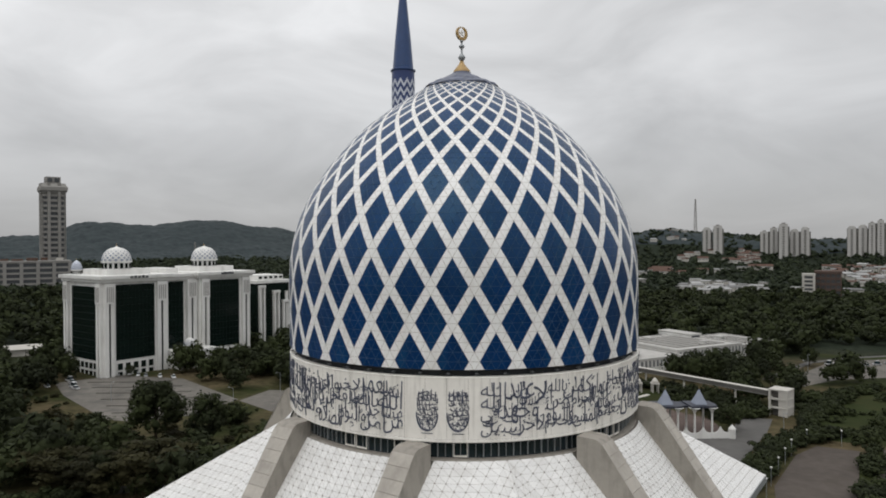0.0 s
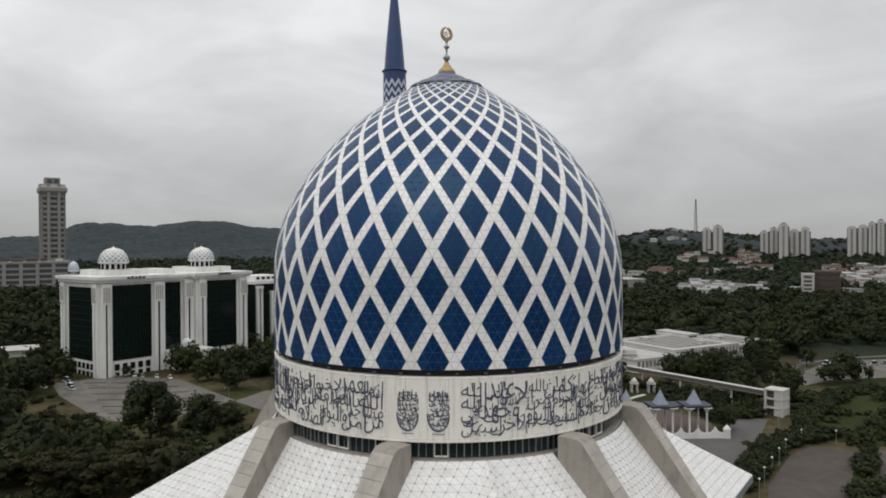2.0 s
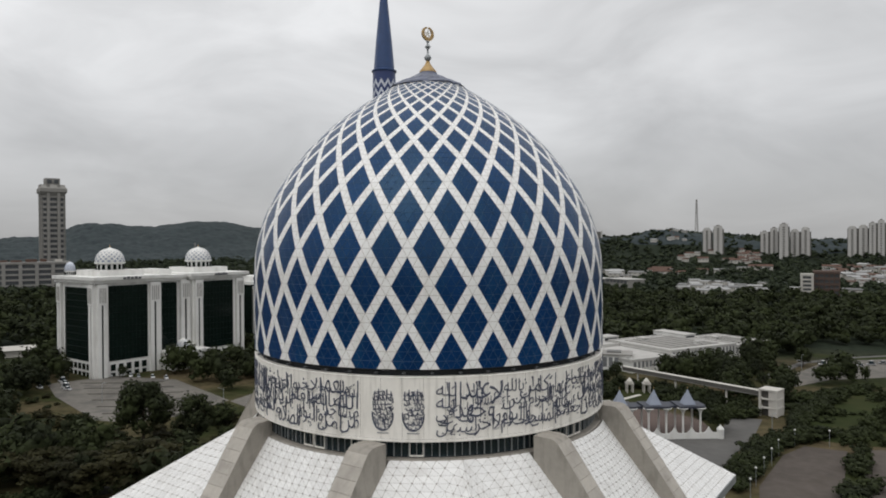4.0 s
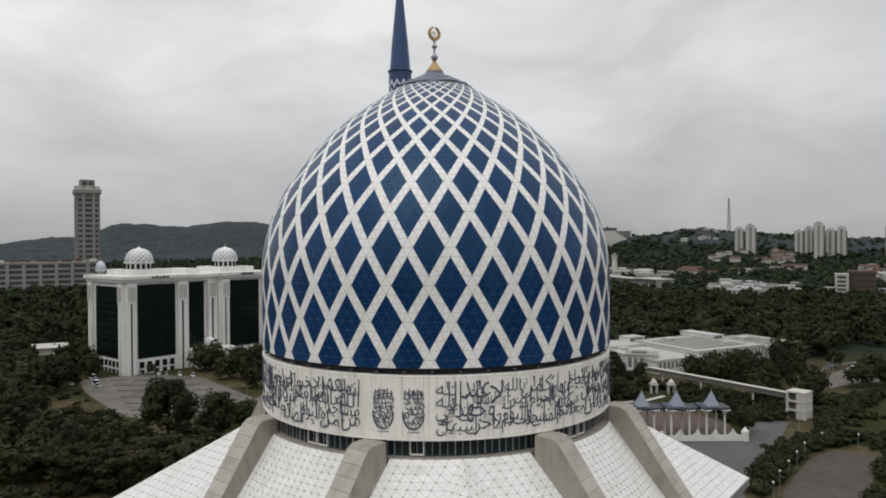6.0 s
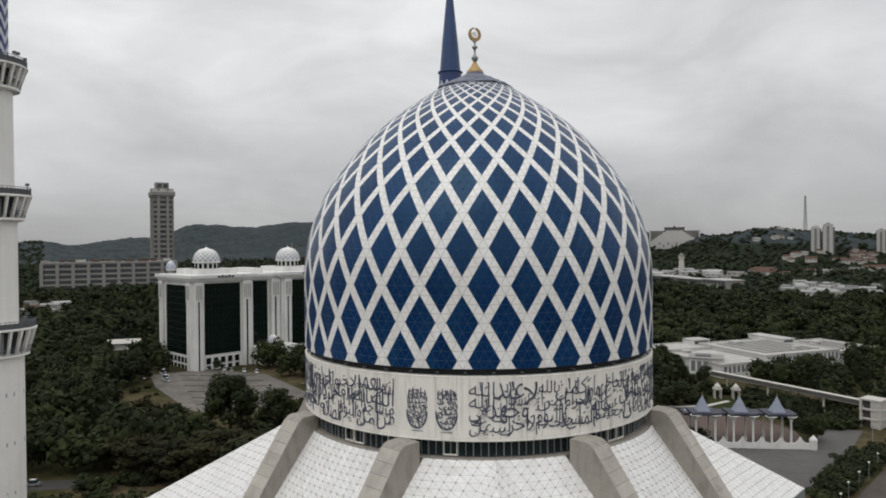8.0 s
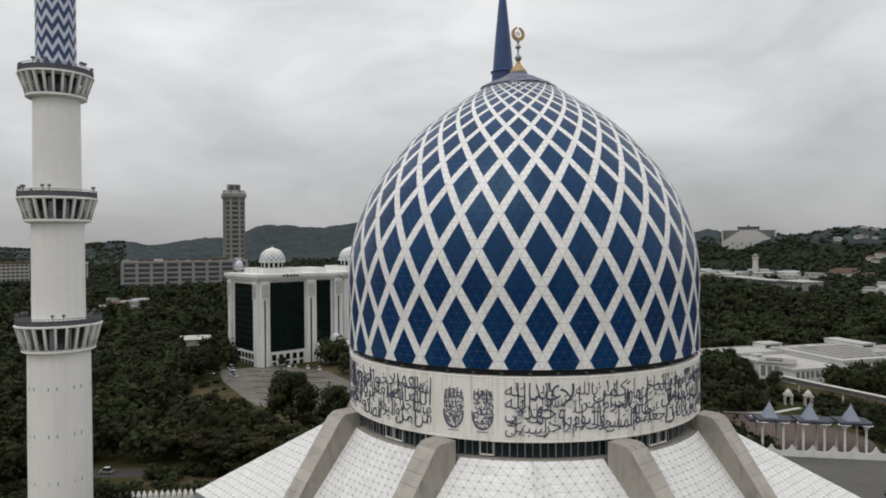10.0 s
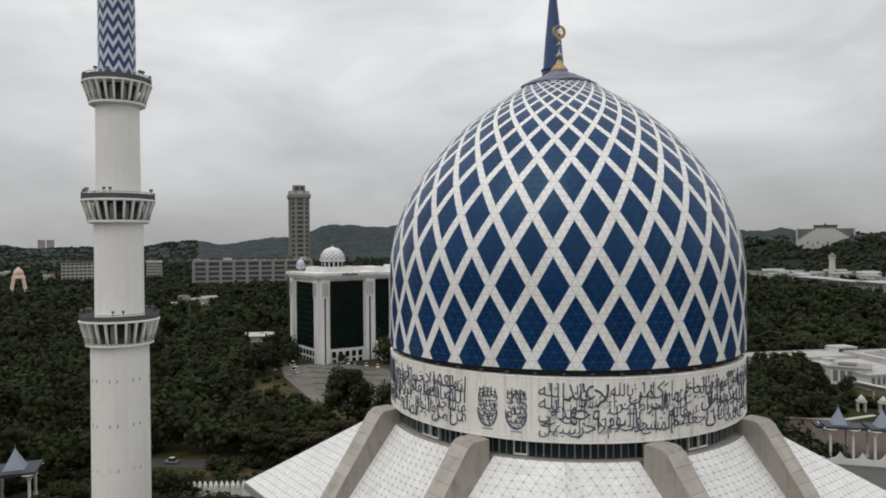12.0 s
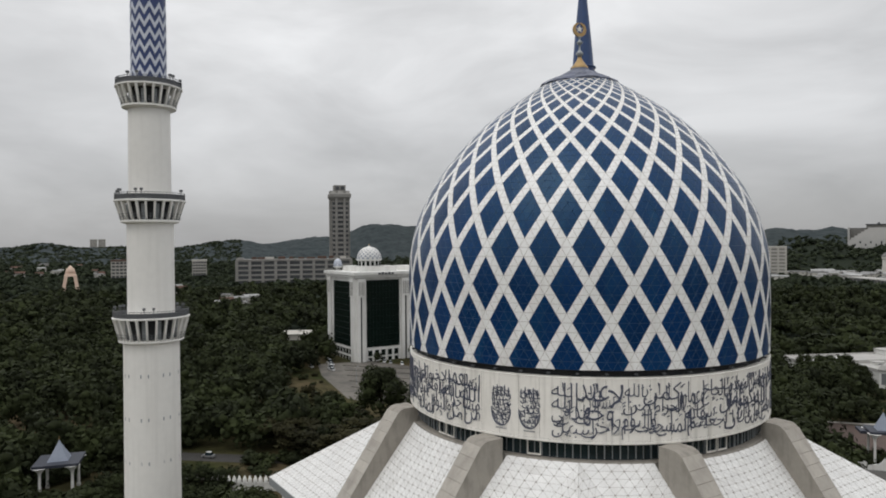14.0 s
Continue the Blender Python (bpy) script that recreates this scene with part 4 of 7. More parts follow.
def build_minaret(x, y, lift, turn, label):
    m = empty("minaret", pose(x, y, GROUND + lift, 0, 0, turn), label, "minaret", "minarets of the mosque")
    Z = -GROUND
    bm = bmesh.new()
    lathe(bm, [(5.6, 0), (5.6, 6), (4.9, 6.6), (4.78, 20 + Z), (4.7, 51.85 + Z), (3.98, 51.9 + Z), (3.94, 72.95 + Z), (3.62, 73.0 + Z), (3.52, 93.25 + Z), (2.96, 93.3 + Z)], 64)
    shaft = part("shaft", bm, M_SHAFT, m)
    bm = bmesh.new()
    lathe(bm, [(2.98, 92.5 + Z), (2.98, 98.0 + Z), (2.94, 114.2 + Z)], 48, close=False)
    ch = part("chevron_shaft", bm, M_NAVY, m, "navy shaft with pale zigzag courses")
    chevrons(97.4 + Z, 114.0 + Z, 2.97, ch)
    for (z0, zr, zt, ri, rb, rt), sd in zip(((52.0, 56.35, 57.0, 3.96, 5.4, 6.45), (73.1, 77.0, 77.7, 3.6, 4.85, 5.95), (93.4, 97.2, 97.9, 3.0, 4.45, 5.6)), (1, 2, 3)):
        balcony(z0 + Z, zr + Z, zt + Z, ri, rb, rt, m, sd)
    bm = bmesh.new()
    lathe(bm, [(2.9, 114.0 + Z), (3.25, 114.15 + Z), (3.25, 114.45 + Z), (2.7, 114.7 + Z), (2.1, 122 + Z), (1.1, 132 + Z), (0.25, 140 + Z), (0.05, 141.0 + Z)], 24)
    part("spire", bm, M_SPIRE, m, "blue conical spire")
    bm = bmesh.new()
    lathe(bm, [(0.1, 140.8 + Z), (0.4, 141.3 + Z), (0.1, 141.8 + Z), (0.07, 143.5 + Z), (0.02, 144 + Z)], 10)
    part("spire_finial", bm, M_GOLD, m)
    for row in range(6):
        for q in range(24):
            if q % 6 in (1, 2, 4, 5):
                a = 2 * math.pi * (q + 0.5) / 24
                p = polar(a, 4.68, 46.2 - 7.6 * row + Z)
                bm = bmesh.new()
                box(bm, p.x, p.y, p.z, 0.2, 0.14, 0.6, rz=a)
                part("slot", bm, M_ALU, shaft, "narrow dark slot")
    return m


build_minaret(-72.4, 96.9, 0.65, 0, "tall white round minaret with three flared balconies")
build_minaret(-10.4, 180.9, 0.15, 7, "tall minaret behind the dome with a blue spire")

# ---- ground ----
# wooded ridges: first bearing, distance, and the rise of a hill every two degrees
RIDGES = ((-58, 2300, (6, 24, 13, 33, 15, 16, 17, 16, 15, 31, 32, 18, 32, 40, 43, 73, 72, 59, 69, 77, 76, 62, 55, 45, 47, 46, 48, 48, 51, 50, 37, 59, 45, 64, 12)),
          (10, 1900, (5, 44, 36, 53, 57, 47, 43, 38, 35, 32, 36, 41, 25, 40)),
          (4, 1620, (8, 38, 33, 15, 18, 20)))


def ground_h(x, y):
    x, y = np.asarray(x, float), np.asarray(y, float)
    d = np.hypot(x, y - 60)
    s = np.clip((d - 430) / 1900, 0, 1)
    h = GROUND - 0.0105 * np.clip(x - 3, -300, 300) + 34 * s * s * (3 - 2 * s)
    for b0, dist, rises in RIDGES:
        for q, rise in enumerate(rises):
            b = radians(b0 + 2 * q)
            side = (x - 12) * math.cos(b) - y * math.sin(b)
            deep = (x - 12) * math.sin(b) + y * math.cos(b) - dist
            h = h + rise * np.exp(-(side / (dist * radians(1.5))) ** 2 - (deep / (270 if dist > 2000 else 210)) ** 2)
    r = np.clip((d - 2600) / 1200, 0, 1)
    ang = np.arctan2(x, y)
    h = h + 0.3 * r * (26 + 16 * np.sin(7 * ang + 1) + 9 * np.sin(17 * ang))
    far = np.clip((d - 500) / 800, 0, 1)
    h = h + far * (3.0 * np.sin(x / 90 + 1.3) * np.sin(y / 110) + 2.0 * np.sin(x / 37) * np.sin(y / 41 + 2))
    return h


def build_ground():
    m = bpy.data.materials.new("grass_and_earth")
    m.use_nodes = True
    n, l = m.node_tree.nodes, m.node_tree.links
    b = n["Principled BSDF"]
    b.inputs["Roughness"].default_value, b.inputs["Specular IOR Level"].default_value = 0.95, 0.05
    co = n.new("ShaderNodeTexCoord")
    n1, n2 = n.new("ShaderNodeTexNoise"), n.new("ShaderNodeTexNoise")
    n1.inputs["Scale"].default_value, n1.inputs["Detail"].default_value = 0.018, 5
    n2.inputs["Scale"].default_value, n2.inputs["Detail"].default_value = 0.3, 5
    l.new(co.outputs["Object"], n1.inputs["Vector"])
    l.new(co.outputs["Object"], n2.inputs["Vector"])
    r1 = n.new("ShaderNodeValToRGB")
    r1.color_ramp.elements[0].position, r1.color_ramp.elements[0].color = 0.40, (0.028, 0.034, 0.012, 1)
    r1.color_ramp.elements[1].position, r1.color_ramp.elements[1].color = 0.66, (0.105, 0.08, 0.048, 1)
    l.new(n1.outputs[0], r1.inputs[0])
    r2 = n.new("ShaderNodeMapRange")
    r2.inputs["From Min"].default_value, r2.inputs["From Max"].default_value = 0.3, 0.7
    r2.inputs["To Min"].default_value, r2.inputs["To Max"].default_value = 0.65, 1.3
    l.new(n2.outputs[0], r2.inputs[0])
    sc = n.new("ShaderNodeVectorMath")
    sc.operation = "SCALE"
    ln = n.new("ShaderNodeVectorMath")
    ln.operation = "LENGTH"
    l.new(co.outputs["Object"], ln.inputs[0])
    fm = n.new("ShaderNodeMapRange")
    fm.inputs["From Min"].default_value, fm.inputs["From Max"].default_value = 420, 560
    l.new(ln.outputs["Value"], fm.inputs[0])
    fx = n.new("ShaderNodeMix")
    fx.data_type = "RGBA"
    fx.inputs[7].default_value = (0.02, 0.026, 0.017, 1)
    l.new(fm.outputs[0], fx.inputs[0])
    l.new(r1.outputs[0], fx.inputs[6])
    l.new(fx.outputs[2], sc.inputs[0])
    l.new(r2.outputs[0], sc.inputs["Scale"])
    l.new(sc.outputs[0], b.inputs["Base Color"])
    radii = np.concatenate([np.linspace(0, 400, 12), np.geomspace(440, 4900, 60)])
    ang = np.linspace(0, 2 * math.pi, 241)[:-1]
    R, A = np.meshgrid(radii, ang, indexing="ij")
    X, Y = R * np.sin(A), 60 + R * np.cos(A)
    V = np.stack([X, Y, ground_h(X, Y)], -1).reshape(-1, 3)
    na = len(ang)
    i, j = np.meshgrid(np.arange(len(radii) - 1), np.arange(na), indexing="ij")
    q = np.stack([i * na + j, i * na + (j + 1) % na, (i + 1) * na + (j + 1) % na, (i + 1) * na + j], -1).reshape(-1, 4)
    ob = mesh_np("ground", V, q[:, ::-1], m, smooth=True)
    return tagged(ob, "grass and bare earth rising to far hills", "ground", kind="structure")


build_ground()


def sheet(name, pts, mat, z, label, category):
    bm = bmesh.new()
    slab(bm, pts, -0.3, z)
    for v in bm.verts:
        v.co.z += gz(v.co.x)
    bmesh.ops.recalc_face_normals(bm, faces=bm.faces)
    ob = part(name, bm, mat)
    return tagged(ob, label, category, kind="structure")


LOT = [(-178, 322), (-138, 280), (-122, 276), (-106, 288), (-95, 317), (-138, 364), (-176, 372), (-198, 350)]
LOT_SIDE = [(-94, 315), (-74, 295), (-58, 306), (-62, 335), (-86, 338)]
PLAZA = [(60, 184), (82, 184), (88, 213), (104, 238), (124, 267), (136, 288), (124, 293), (114, 274), (108, 262), (60, 259)]
TERRACE = [(58, 259.2), (108, 262.2), (110, 288), (92, 312), (58, 318)]
LOT_R1 = [(84, 174), (105, 176), (146, 244), (134, 250), (121, 239), (99, 208)]
LOT_R2 = [(112, 178), (156, 188), (188, 244), (153, 246)]
ROAD_R = [(183, 355), (211, 374), (243, 381), (300, 398), (300, 446), (242, 434), (192, 382)]
PATH_R = [(172, 372), (196, 398), (224, 428), (268, 449), (320, 462)]
LAWN_1 = [(141, 258), (165, 248), (235, 330), (214, 348), (159, 314), (149, 286)]
LAWN_2 = [(243, 450), (273, 436), (330, 474), (312, 496), (253, 488)]
LAWN_3 = [(88, 328), (118, 306), (126, 312), (116, 332), (104, 346), (88, 346)]


def strip(points, w):
    left, right = [], []
    for q, p in enumerate(points):
        a, b = points[max(q - 1, 0)], points[min(q + 1, len(points) - 1)]
        dx, dy = b[0] - a[0], b[1] - a[1]
        d = math.hypot(dx, dy)
        left.append((p[0] - dy / d * w / 2, p[1] + dx / d * w / 2))
        right.append((p[0] + dy / d * w / 2, p[1] - dx / d * w / 2))
    return right + left[::-1]


ROAD_LINE = [(-280, 158), (-173, 180), (-145, 184), (-124, 190), (-109, 195), (-84, 206), (-62, 222)]
ROAD_L = strip(ROAD_LINE, 8)
sheet("road_1", ROAD_L, M_ROAD, 0.08, "grey tarmac road through the trees", "road")
sheet("pavement_1", LOT, M_TARMAC, 0.12, "worn grey car park with patches and stains", "car park")
sheet("pavement_6", LOT_SIDE, M_TARMAC, 0.1, "worn grey paving beside the car park", "car park")
sheet("pavement_2", PLAZA, M_PAVE, 0.12, "grey paved forecourt", "forecourt")
sheet("pavement_8", TERRACE, M_TERRACE, 0.11, "brown-pink paved terrace behind the arcade", "terrace")
sheet("pavement_9", strip([(56, 318), (74, 319), (86, 323), (98, 334)], 2.2), M_APT, 0.14, "pale footpath beside the gazebos", "path")
sheet("pavement_3", LOT_R1, M_EARTHLOT, 0.1, "brown-grey empty parking strip", "car park")
sheet("pavement_4", LOT_R2, M_EARTHLOT, 0.1, "brown-grey empty parking strip", "car park")
sheet("lawn_1", LAWN_1, M_LAWN, 0.06, "mown green lawn beside the hedges", "lawn")
sheet("lawn_2", LAWN_2, M_LAWN, 0.06, "green grass bank behind the road", "lawn")
sheet("lawn_3", LAWN_3, M_LAWN, 0.06, "green lawn round the gazebos", "lawn")
sheet("pavement_7", strip(PATH_R, 4.5), M_PAVE, 0.16, "pale footpath along the grass", "path")
sheet("road_2", ROAD_R, M_TARMAC, 0.1, "pale grey road and parking bays", "road")
apron = [(CX + 58 * math.sin(AXIS + math.pi / 2 * q), CY - 58 * math.cos(AXIS + math.pi / 2 * q)) for q in range(4)]
sheet("pavement_5", apron, M_PAVE, 0.14, "paved apron round the mosque hall", "pavement")


def lot_strips():
    """Dark planting and drain strips between the rows of the car park."""
    for q in range(6):
        y0 = 290 + 12.5 * q
        x0, x1 = -140 - 8.5 * q, -112 + (3 * q if q < 2 else 18 - 9.5 * q)
        bm = bmesh.new()
        pts = strip([(x0, y0), ((x0 + x1) / 2, y0 + 1.5), (x1, y0 + 6)], 0.9)
        slab(bm, pts, -0.2, 0.3)
        for v in bm.verts:
            v.co.z += gz(v.co.x)
        bmesh.ops.recalc_face_normals(bm, faces=bm.faces)
        ob = part("kerb_strip", bm, M_KERB)
        tagged(ob, "dark narrow kerbed strip across the car park", "kerb", "car park strips", kind="structure")


lot_strips()

# ---- white office block with two small domes ----


def local(ox, oy, ux, uy):
    """Places in a building's own frame: s along its front, d back from it."""
    return lambda s, d: (ox + ux * s - uy * d, oy + uy * s + ux * d)


OB = local(-180.0, 364.5, 0.60, 0.80)
OB_ANG = math.atan2(0.80, 0.60)


def small_dome(x, y, z, r, parent, h, shell=M_BLDG):
    n = 16
    bm = bmesh.new()
    lathe(bm, [(r * 0.92, z), (r * 0.92, z + h * 0.28), (r * 1.02, z + h * 0.29), (r * 1.02, z + h * 0.33), (r * 0.9, z + h * 0.34)], 32, x, y)
    drum = part("dome_drum", bm, M_BLDG, parent)
    for q in range(n):
        bm = bmesh.new()
        a = 2 * math.pi * q / n
        p = polar(a, r * 0.93, 0)
        box(bm, x + p.x, y + p.y, z + h * 0.14, r * 0.2, 0.3, h * 0.22, rz=a)
        part("drum_window", bm, M_BGLASS, drum)
    prof = [(r * 0.98 * math.cos(t * math.pi / 2) ** 0.8, z + h * 0.33 + h * 0.6 * math.sin(t * math.pi / 2) ** 1.05) for t in np.linspace(0, 0.9, 11)] + [(r * 0.1, z + h * 0.955), (0.02, z + h)]
    bm = bmesh.new()
    lathe(bm, prof, 32, x, y)
    dome = part("small_dome", bm, shell, parent, "small white dome with blue diamonds" if shell is M_BLDG else "small pale blue dome", smooth=True)
    # blue diamonds, proud of the shell
    rows = 6
    for k in range(rows):
        bm = bmesh.new()
        for q in range(n):
            t = 0.07 + 0.11 * k
            a = 2 * math.pi * (q + 0.5 * (k % 2)) / n
            pts = []
            for da, dt in ((0, -0.075), (0.36, 0), (0, 0.075), (-0.36, 0)):
                tt = (t + dt * (1 - 0.6 * k / rows)) * math.pi / 2
                rr = r * 0.98 * math.cos(tt) ** 0.8 + 0.12
                p = polar(a + da * 2 * math.pi / n * (1 - 0.7 * k / rows), rr, z + h * 0.33 + h * 0.6 * math.sin(max(tt, 0)) ** 1.05 + 0.05)
                pts.append(bm.verts.new((x + p.x, y + p.y, p.z)))
            bm.faces.new(pts)
        tagged(part("diamond_course", bm, M_PYRBLUE, dome), kind="stuff")
    bm = bmesh.new()
    rod(bm, (x, y, z + h * 0.95), (x, y, z + h * 1.12), r * 0.04, 0.02)
    part("dome_finial", bm, M_GOLD, parent)


def block(bm, fr, s0, s1, d0, d1, z0, z1):
    pts = [fr(s0, d0), fr(s1, d0), fr(s1, d1), fr(s0, d1)]
    hexa(bm, [(*p, z0) for p in pts] + [(*p, z1) for p in pts])


def glass_bay(fr, s0, s1, d, z0, z1, parent, along, floors):
    """A tall glazed bay with floor lines and mullions, set into a front; along: 's' or 'd'."""
    bm = bmesh.new()
    if along == "s":
        block(bm, fr, s0, s1, d - 0.25, d + 0.6, z0, z1)
    else:
        block(bm, fr, d - 0.25, d + 0.6, s0, s1, z0, z1)
    bay = part("glass_bay", bm, M_BGLASS, parent, "tall dark green glass bay")
    for q in range(1, floors):
        z = z0 + (z1 - z0) * q / floors
        bm = bmesh.new()
        if along == "s":
            block(bm, fr, s0, s1, d - 0.38, d - 0.2, z - 0.12, z + 0.12)
        else:
            block(bm, fr, d - 0.38, d - 0.2, s0, s1, z - 0.12, z + 0.12)
        part("transom", bm, M_BMULL, bay)
    n = max(2, int((s1 - s0) / 2.2))
    for q in range(1, n):
        s = s0 + (s1 - s0) * q / n
        bm = bmesh.new()
        if along == "s":
            block(bm, fr, s - 0.08, s + 0.08, d - 0.36, d - 0.2, z0, z1)
        else:
            block(bm, fr, d - 0.36, d - 0.2, s - 0.08, s + 0.08, z0, z1)
        part("mullion", bm, M_BMULL, bay)


def pier(fr, s, d, w, z0, z1, parent, along):
    """A pair of pilasters with a dark slot between, stepped out from the front."""
    for off in (-w * 0.3, w * 0.3):
        bm = bmesh.new()
        if along == "s":
            block(bm, fr, s + off - w * 0.19, s + off + w * 0.19, d - 1.6, d + 0.5, z0, z1)
        else:
            block(bm, fr, d - 1.6, d + 0.5, s + off - w * 0.19, s + off + w * 0.19, z0, z1)
        part("pilaster", bm, M_BLDG, parent)
    bm = bmesh.new()
    if along == "s":
        block(bm, fr, s - w * 0.12, s + w * 0.12, d - 0.9, d + 0.4, z0, z1 - 11)
    else:
        block(bm, fr, d - 0.9, d + 0.4, s - w * 0.12, s + w * 0.12, z0, z1 - 11)
    part("slot_window", bm, M_BGLASS, parent)
    bm = bmesh.new()
    if along == "s":
        block(bm, fr, s - w * 0.5, s + w * 0.5, d - 1.9, d + 0.5, z1 - 11, z1)
    else:
        block(bm, fr, d - 1.9, d + 0.5, s - w * 0.5, s + w * 0.5, z1 - 11, z1)
    part("pier_head", bm, M_BLDG, parent)
    for o in (-0.3, -0.1, 0.1, 0.3):
        bm = bmesh.new()
        if along == "s":
            block(bm, fr, s + w * (o - 0.045), s + w * (o + 0.045), d - 2.0, d - 1.85, z1 - 10, z1 - 2)
        else:
            block(bm, fr, d - 2.0, d - 1.85, s + w * (o - 0.045), s + w * (o + 0.045), z1 - 10, z1 - 2)
        part("flute", bm, M_GREYCONC, parent)


def build_office():
    b = empty("office_block", pose(0, 0, 1.8), "white office block with dark glass bays and two small domes", "office building")
    g = GROUND
    for s0, s1, d0, d1, z1 in ((0, 37, 0, 43, 47.5), (37, 57, 4, 43, 47.0), (57, 93, 0, 43, 47.5)):
        bm = bmesh.new()
        block(bm, OB, s0, s1, d0, d1, g, z1)
        part("wall", bm, M_BLDG, b)
        bm = bmesh.new()
        block(bm, OB, s0 - 1.6, s1 + 1.6, d0 - 1.6, d1 + 1.6, z1, z1 + 1.6)
        block(bm, OB, s0 - 2.6, s1 + 2.6, d0 - 2.6, d1 + 2.6, z1 + 1.6, z1 + 3.4)
        part("cornice", bm, M_BLDG, b)
        bm = bmesh.new()
        block(bm, OB, s0 + 6, s1 - 6, d0 + 8, d1 - 8, z1 + 3.4, z1 + 6.5)
        part("roof_house", bm, M_BLDG, b)
    for s0, s1 in ((6.5, 28.5), (64, 85)):
        glass_bay(OB, s0, s1, 0, 5.5, 46, b, "s", 11)
    glass_bay(OB, 39, 49, 4, 5.5, 46, b, "s", 11)
    glass_bay(OB, 7, 35, 0, 5.5, 45, b, "d", 11)
    for s, w in ((2.6, 5.0), (32.5, 6.0), (53.5, 6.0), (60.5, 5.0), (89.5, 5.6)):
        pier(OB, s, 0 if s < 37 or s > 57 else 3, w, g, 47, b, "s")
    for s in (3.0, 39.5):
        pier(OB, s, 0, 5.0, g, 47, b, "d")
    # arcade at the foot
    for s0, s1, n in ((6.5, 28.5, 5), (64, 85, 5)):
        for q in range(n):
            s = s0 + (s1 - s0) * (q + 0.5) / n
            for z, h in ((1.9, 3.4),):
                bm = bmesh.new()
                block(bm, OB, s - 1.3, s + 1.3, -0.3, 0.5, z - h / 2, z + h / 2)
                part("window", bm, M_BGLASS, b)
            bm = bmesh.new()
            block(bm, OB, s - 1.2, s + 1.2, -0.3, 0.5, g, -0.9)
            part("window", bm, M_BGLASS, b)
    for q in range(6):
        d = 7 + 28 * (q + 0.5) / 6
        for z0, z1 in ((g, -0.5), (0.8, 3.9)):
            bm = bmesh.new()
            block(bm, OB, -0.3, 0.5, d - 1.5, d + 1.5, z0, z1)
            part("window", bm, M_BGLASS, b)
    for s in (18.5, 75):
        x, y = OB(s, 21.5)
        bm = bmesh.new()
        lathe(bm, [(10.5, 50), (10.5, 53.6), (10.0, 54)], 12, x, y)
        part("dome_plinth", bm, M_BLDG, b)
        small_dome(x, y, 53.8, 8.0, b, 13.0)
    x, y = OB(4, 38)
    small_dome(x, y, 50.9, 2.9, b, 8.0, M_PALEBLUE)
    # entrance porch between the blocks, with a little dome
    bm = bmesh.new()
    block(bm, OB, 37, 60, -12, 4, g, 6.0)
    block(bm, OB, 36.3, 60.7, -12.7, 4, 6.0, 7.4)
    part("porch", bm, M_BLDG, b)
    x, y = OB(46, -7)
    small_dome(x, y, 7.4, 3.4, b, 7.0)
    x, y = OB(-12, 30)
    bm = bmesh.new()
    rng = random.Random(5)
    for s, d, w in ((18.5, 0, 12), (75, 0, 10)):
        for q in range(5):
            bm2 = bmesh.new()
            ss = s + (q - 2) * w / 5.5
            block(bm2, OB, ss - 0.75, ss + 0.75, -2.85, -2.6, 49.3, 50.4 + 0.3 * (q % 2))
            part("sign_bar", bm2, M_SLOT, b)
    bm.free()


build_office()


def build_annex():
    """Lower dark-glazed wing behind the office block."""
    b = empty("office_wing", pose(0, 0, 1.2), "stepped office wing with dark glass and white piers", "office building")
    fr = local(-128, 470, 0.60, 0.80)
    for s0, s1, z1 in ((0, 30, 41), (30, 40, 24), (40, 50, 12)):
        bm = bmesh.new()
        block(bm, fr, s0, s1, 0, 30, GROUND, z1)
        part("glazed_body", bm, M_BGLASS, b)
        bm = bmesh.new()
        block(bm, fr, s0 - 0.8, s1 + 0.8, -0.8, 31, z1, z1 + 2.0)
        part("cornice", bm, M_BLDG, b)
        for q in range(2):
            s = s1 - 1.4 - 3.4 * q
            bm = bmesh.new()
            block(bm, fr, s - 0.9, s + 0.9, -1.4, 0.4, GROUND, z1 - 6 * q)
            part("pier", bm, M_BLDG, b)
        for q in range(1, int(z1 / 4.2)):
            bm = bmesh.new()
            block(bm, fr, s0 + 0.2, s1 - 5, -0.2, 0.3, 4.2 * q, 4.2 * q + 0.3)
            part("transom", bm, M_BMULL, b)
    # upright frames, each lower than the last, with narrow windows between their legs
    for s0, w, z1 in ((2.0, 3.0, 38.0), (14.0, 3.4, 34.0), (22.0, 4.2, 27.0), (29.0, 6.0, 20.0), (37.5, 8.0, 13.0)):
        for e in (s0, s0 + w):
            bm = bmesh.new()
            block(bm, fr, e - 0.7, e + 0.7, -2.2, 0.2, GROUND, z1)
            part("frame_leg", bm, M_BLDG, b)
        bm = bmesh.new()
        block(bm, fr, s0 - 1.0, s0 + w + 1.0, -2.5, 0.2, z1, z1 + 1.8)
        part("frame_head", bm, M_BLDG, b)
    for q in range(5):
        bm = bmesh.new()
        block(bm, fr, 5 + 4.4 * q, 7.4 + 4.4 * q, 3.6, 4.1, 44.0, 45.6)
        part("roof_window", bm, M_BGLASS, b)
    bm = bmesh.new()
    block(bm, fr, 4, 26, 4, 24, 43, 46.5)
    part("roof_house", bm, M_BLDG, b)


build_annex()

# ---- far buildings ----


def sight(t_eye, bearing, dist):
    return (t_eye[0] + dist * math.sin(radians(bearing)), t_eye[1] + dist * math.cos(radians(bearing)))


E0, E14 = (0.47, -0.2), (22.5, 1.5)


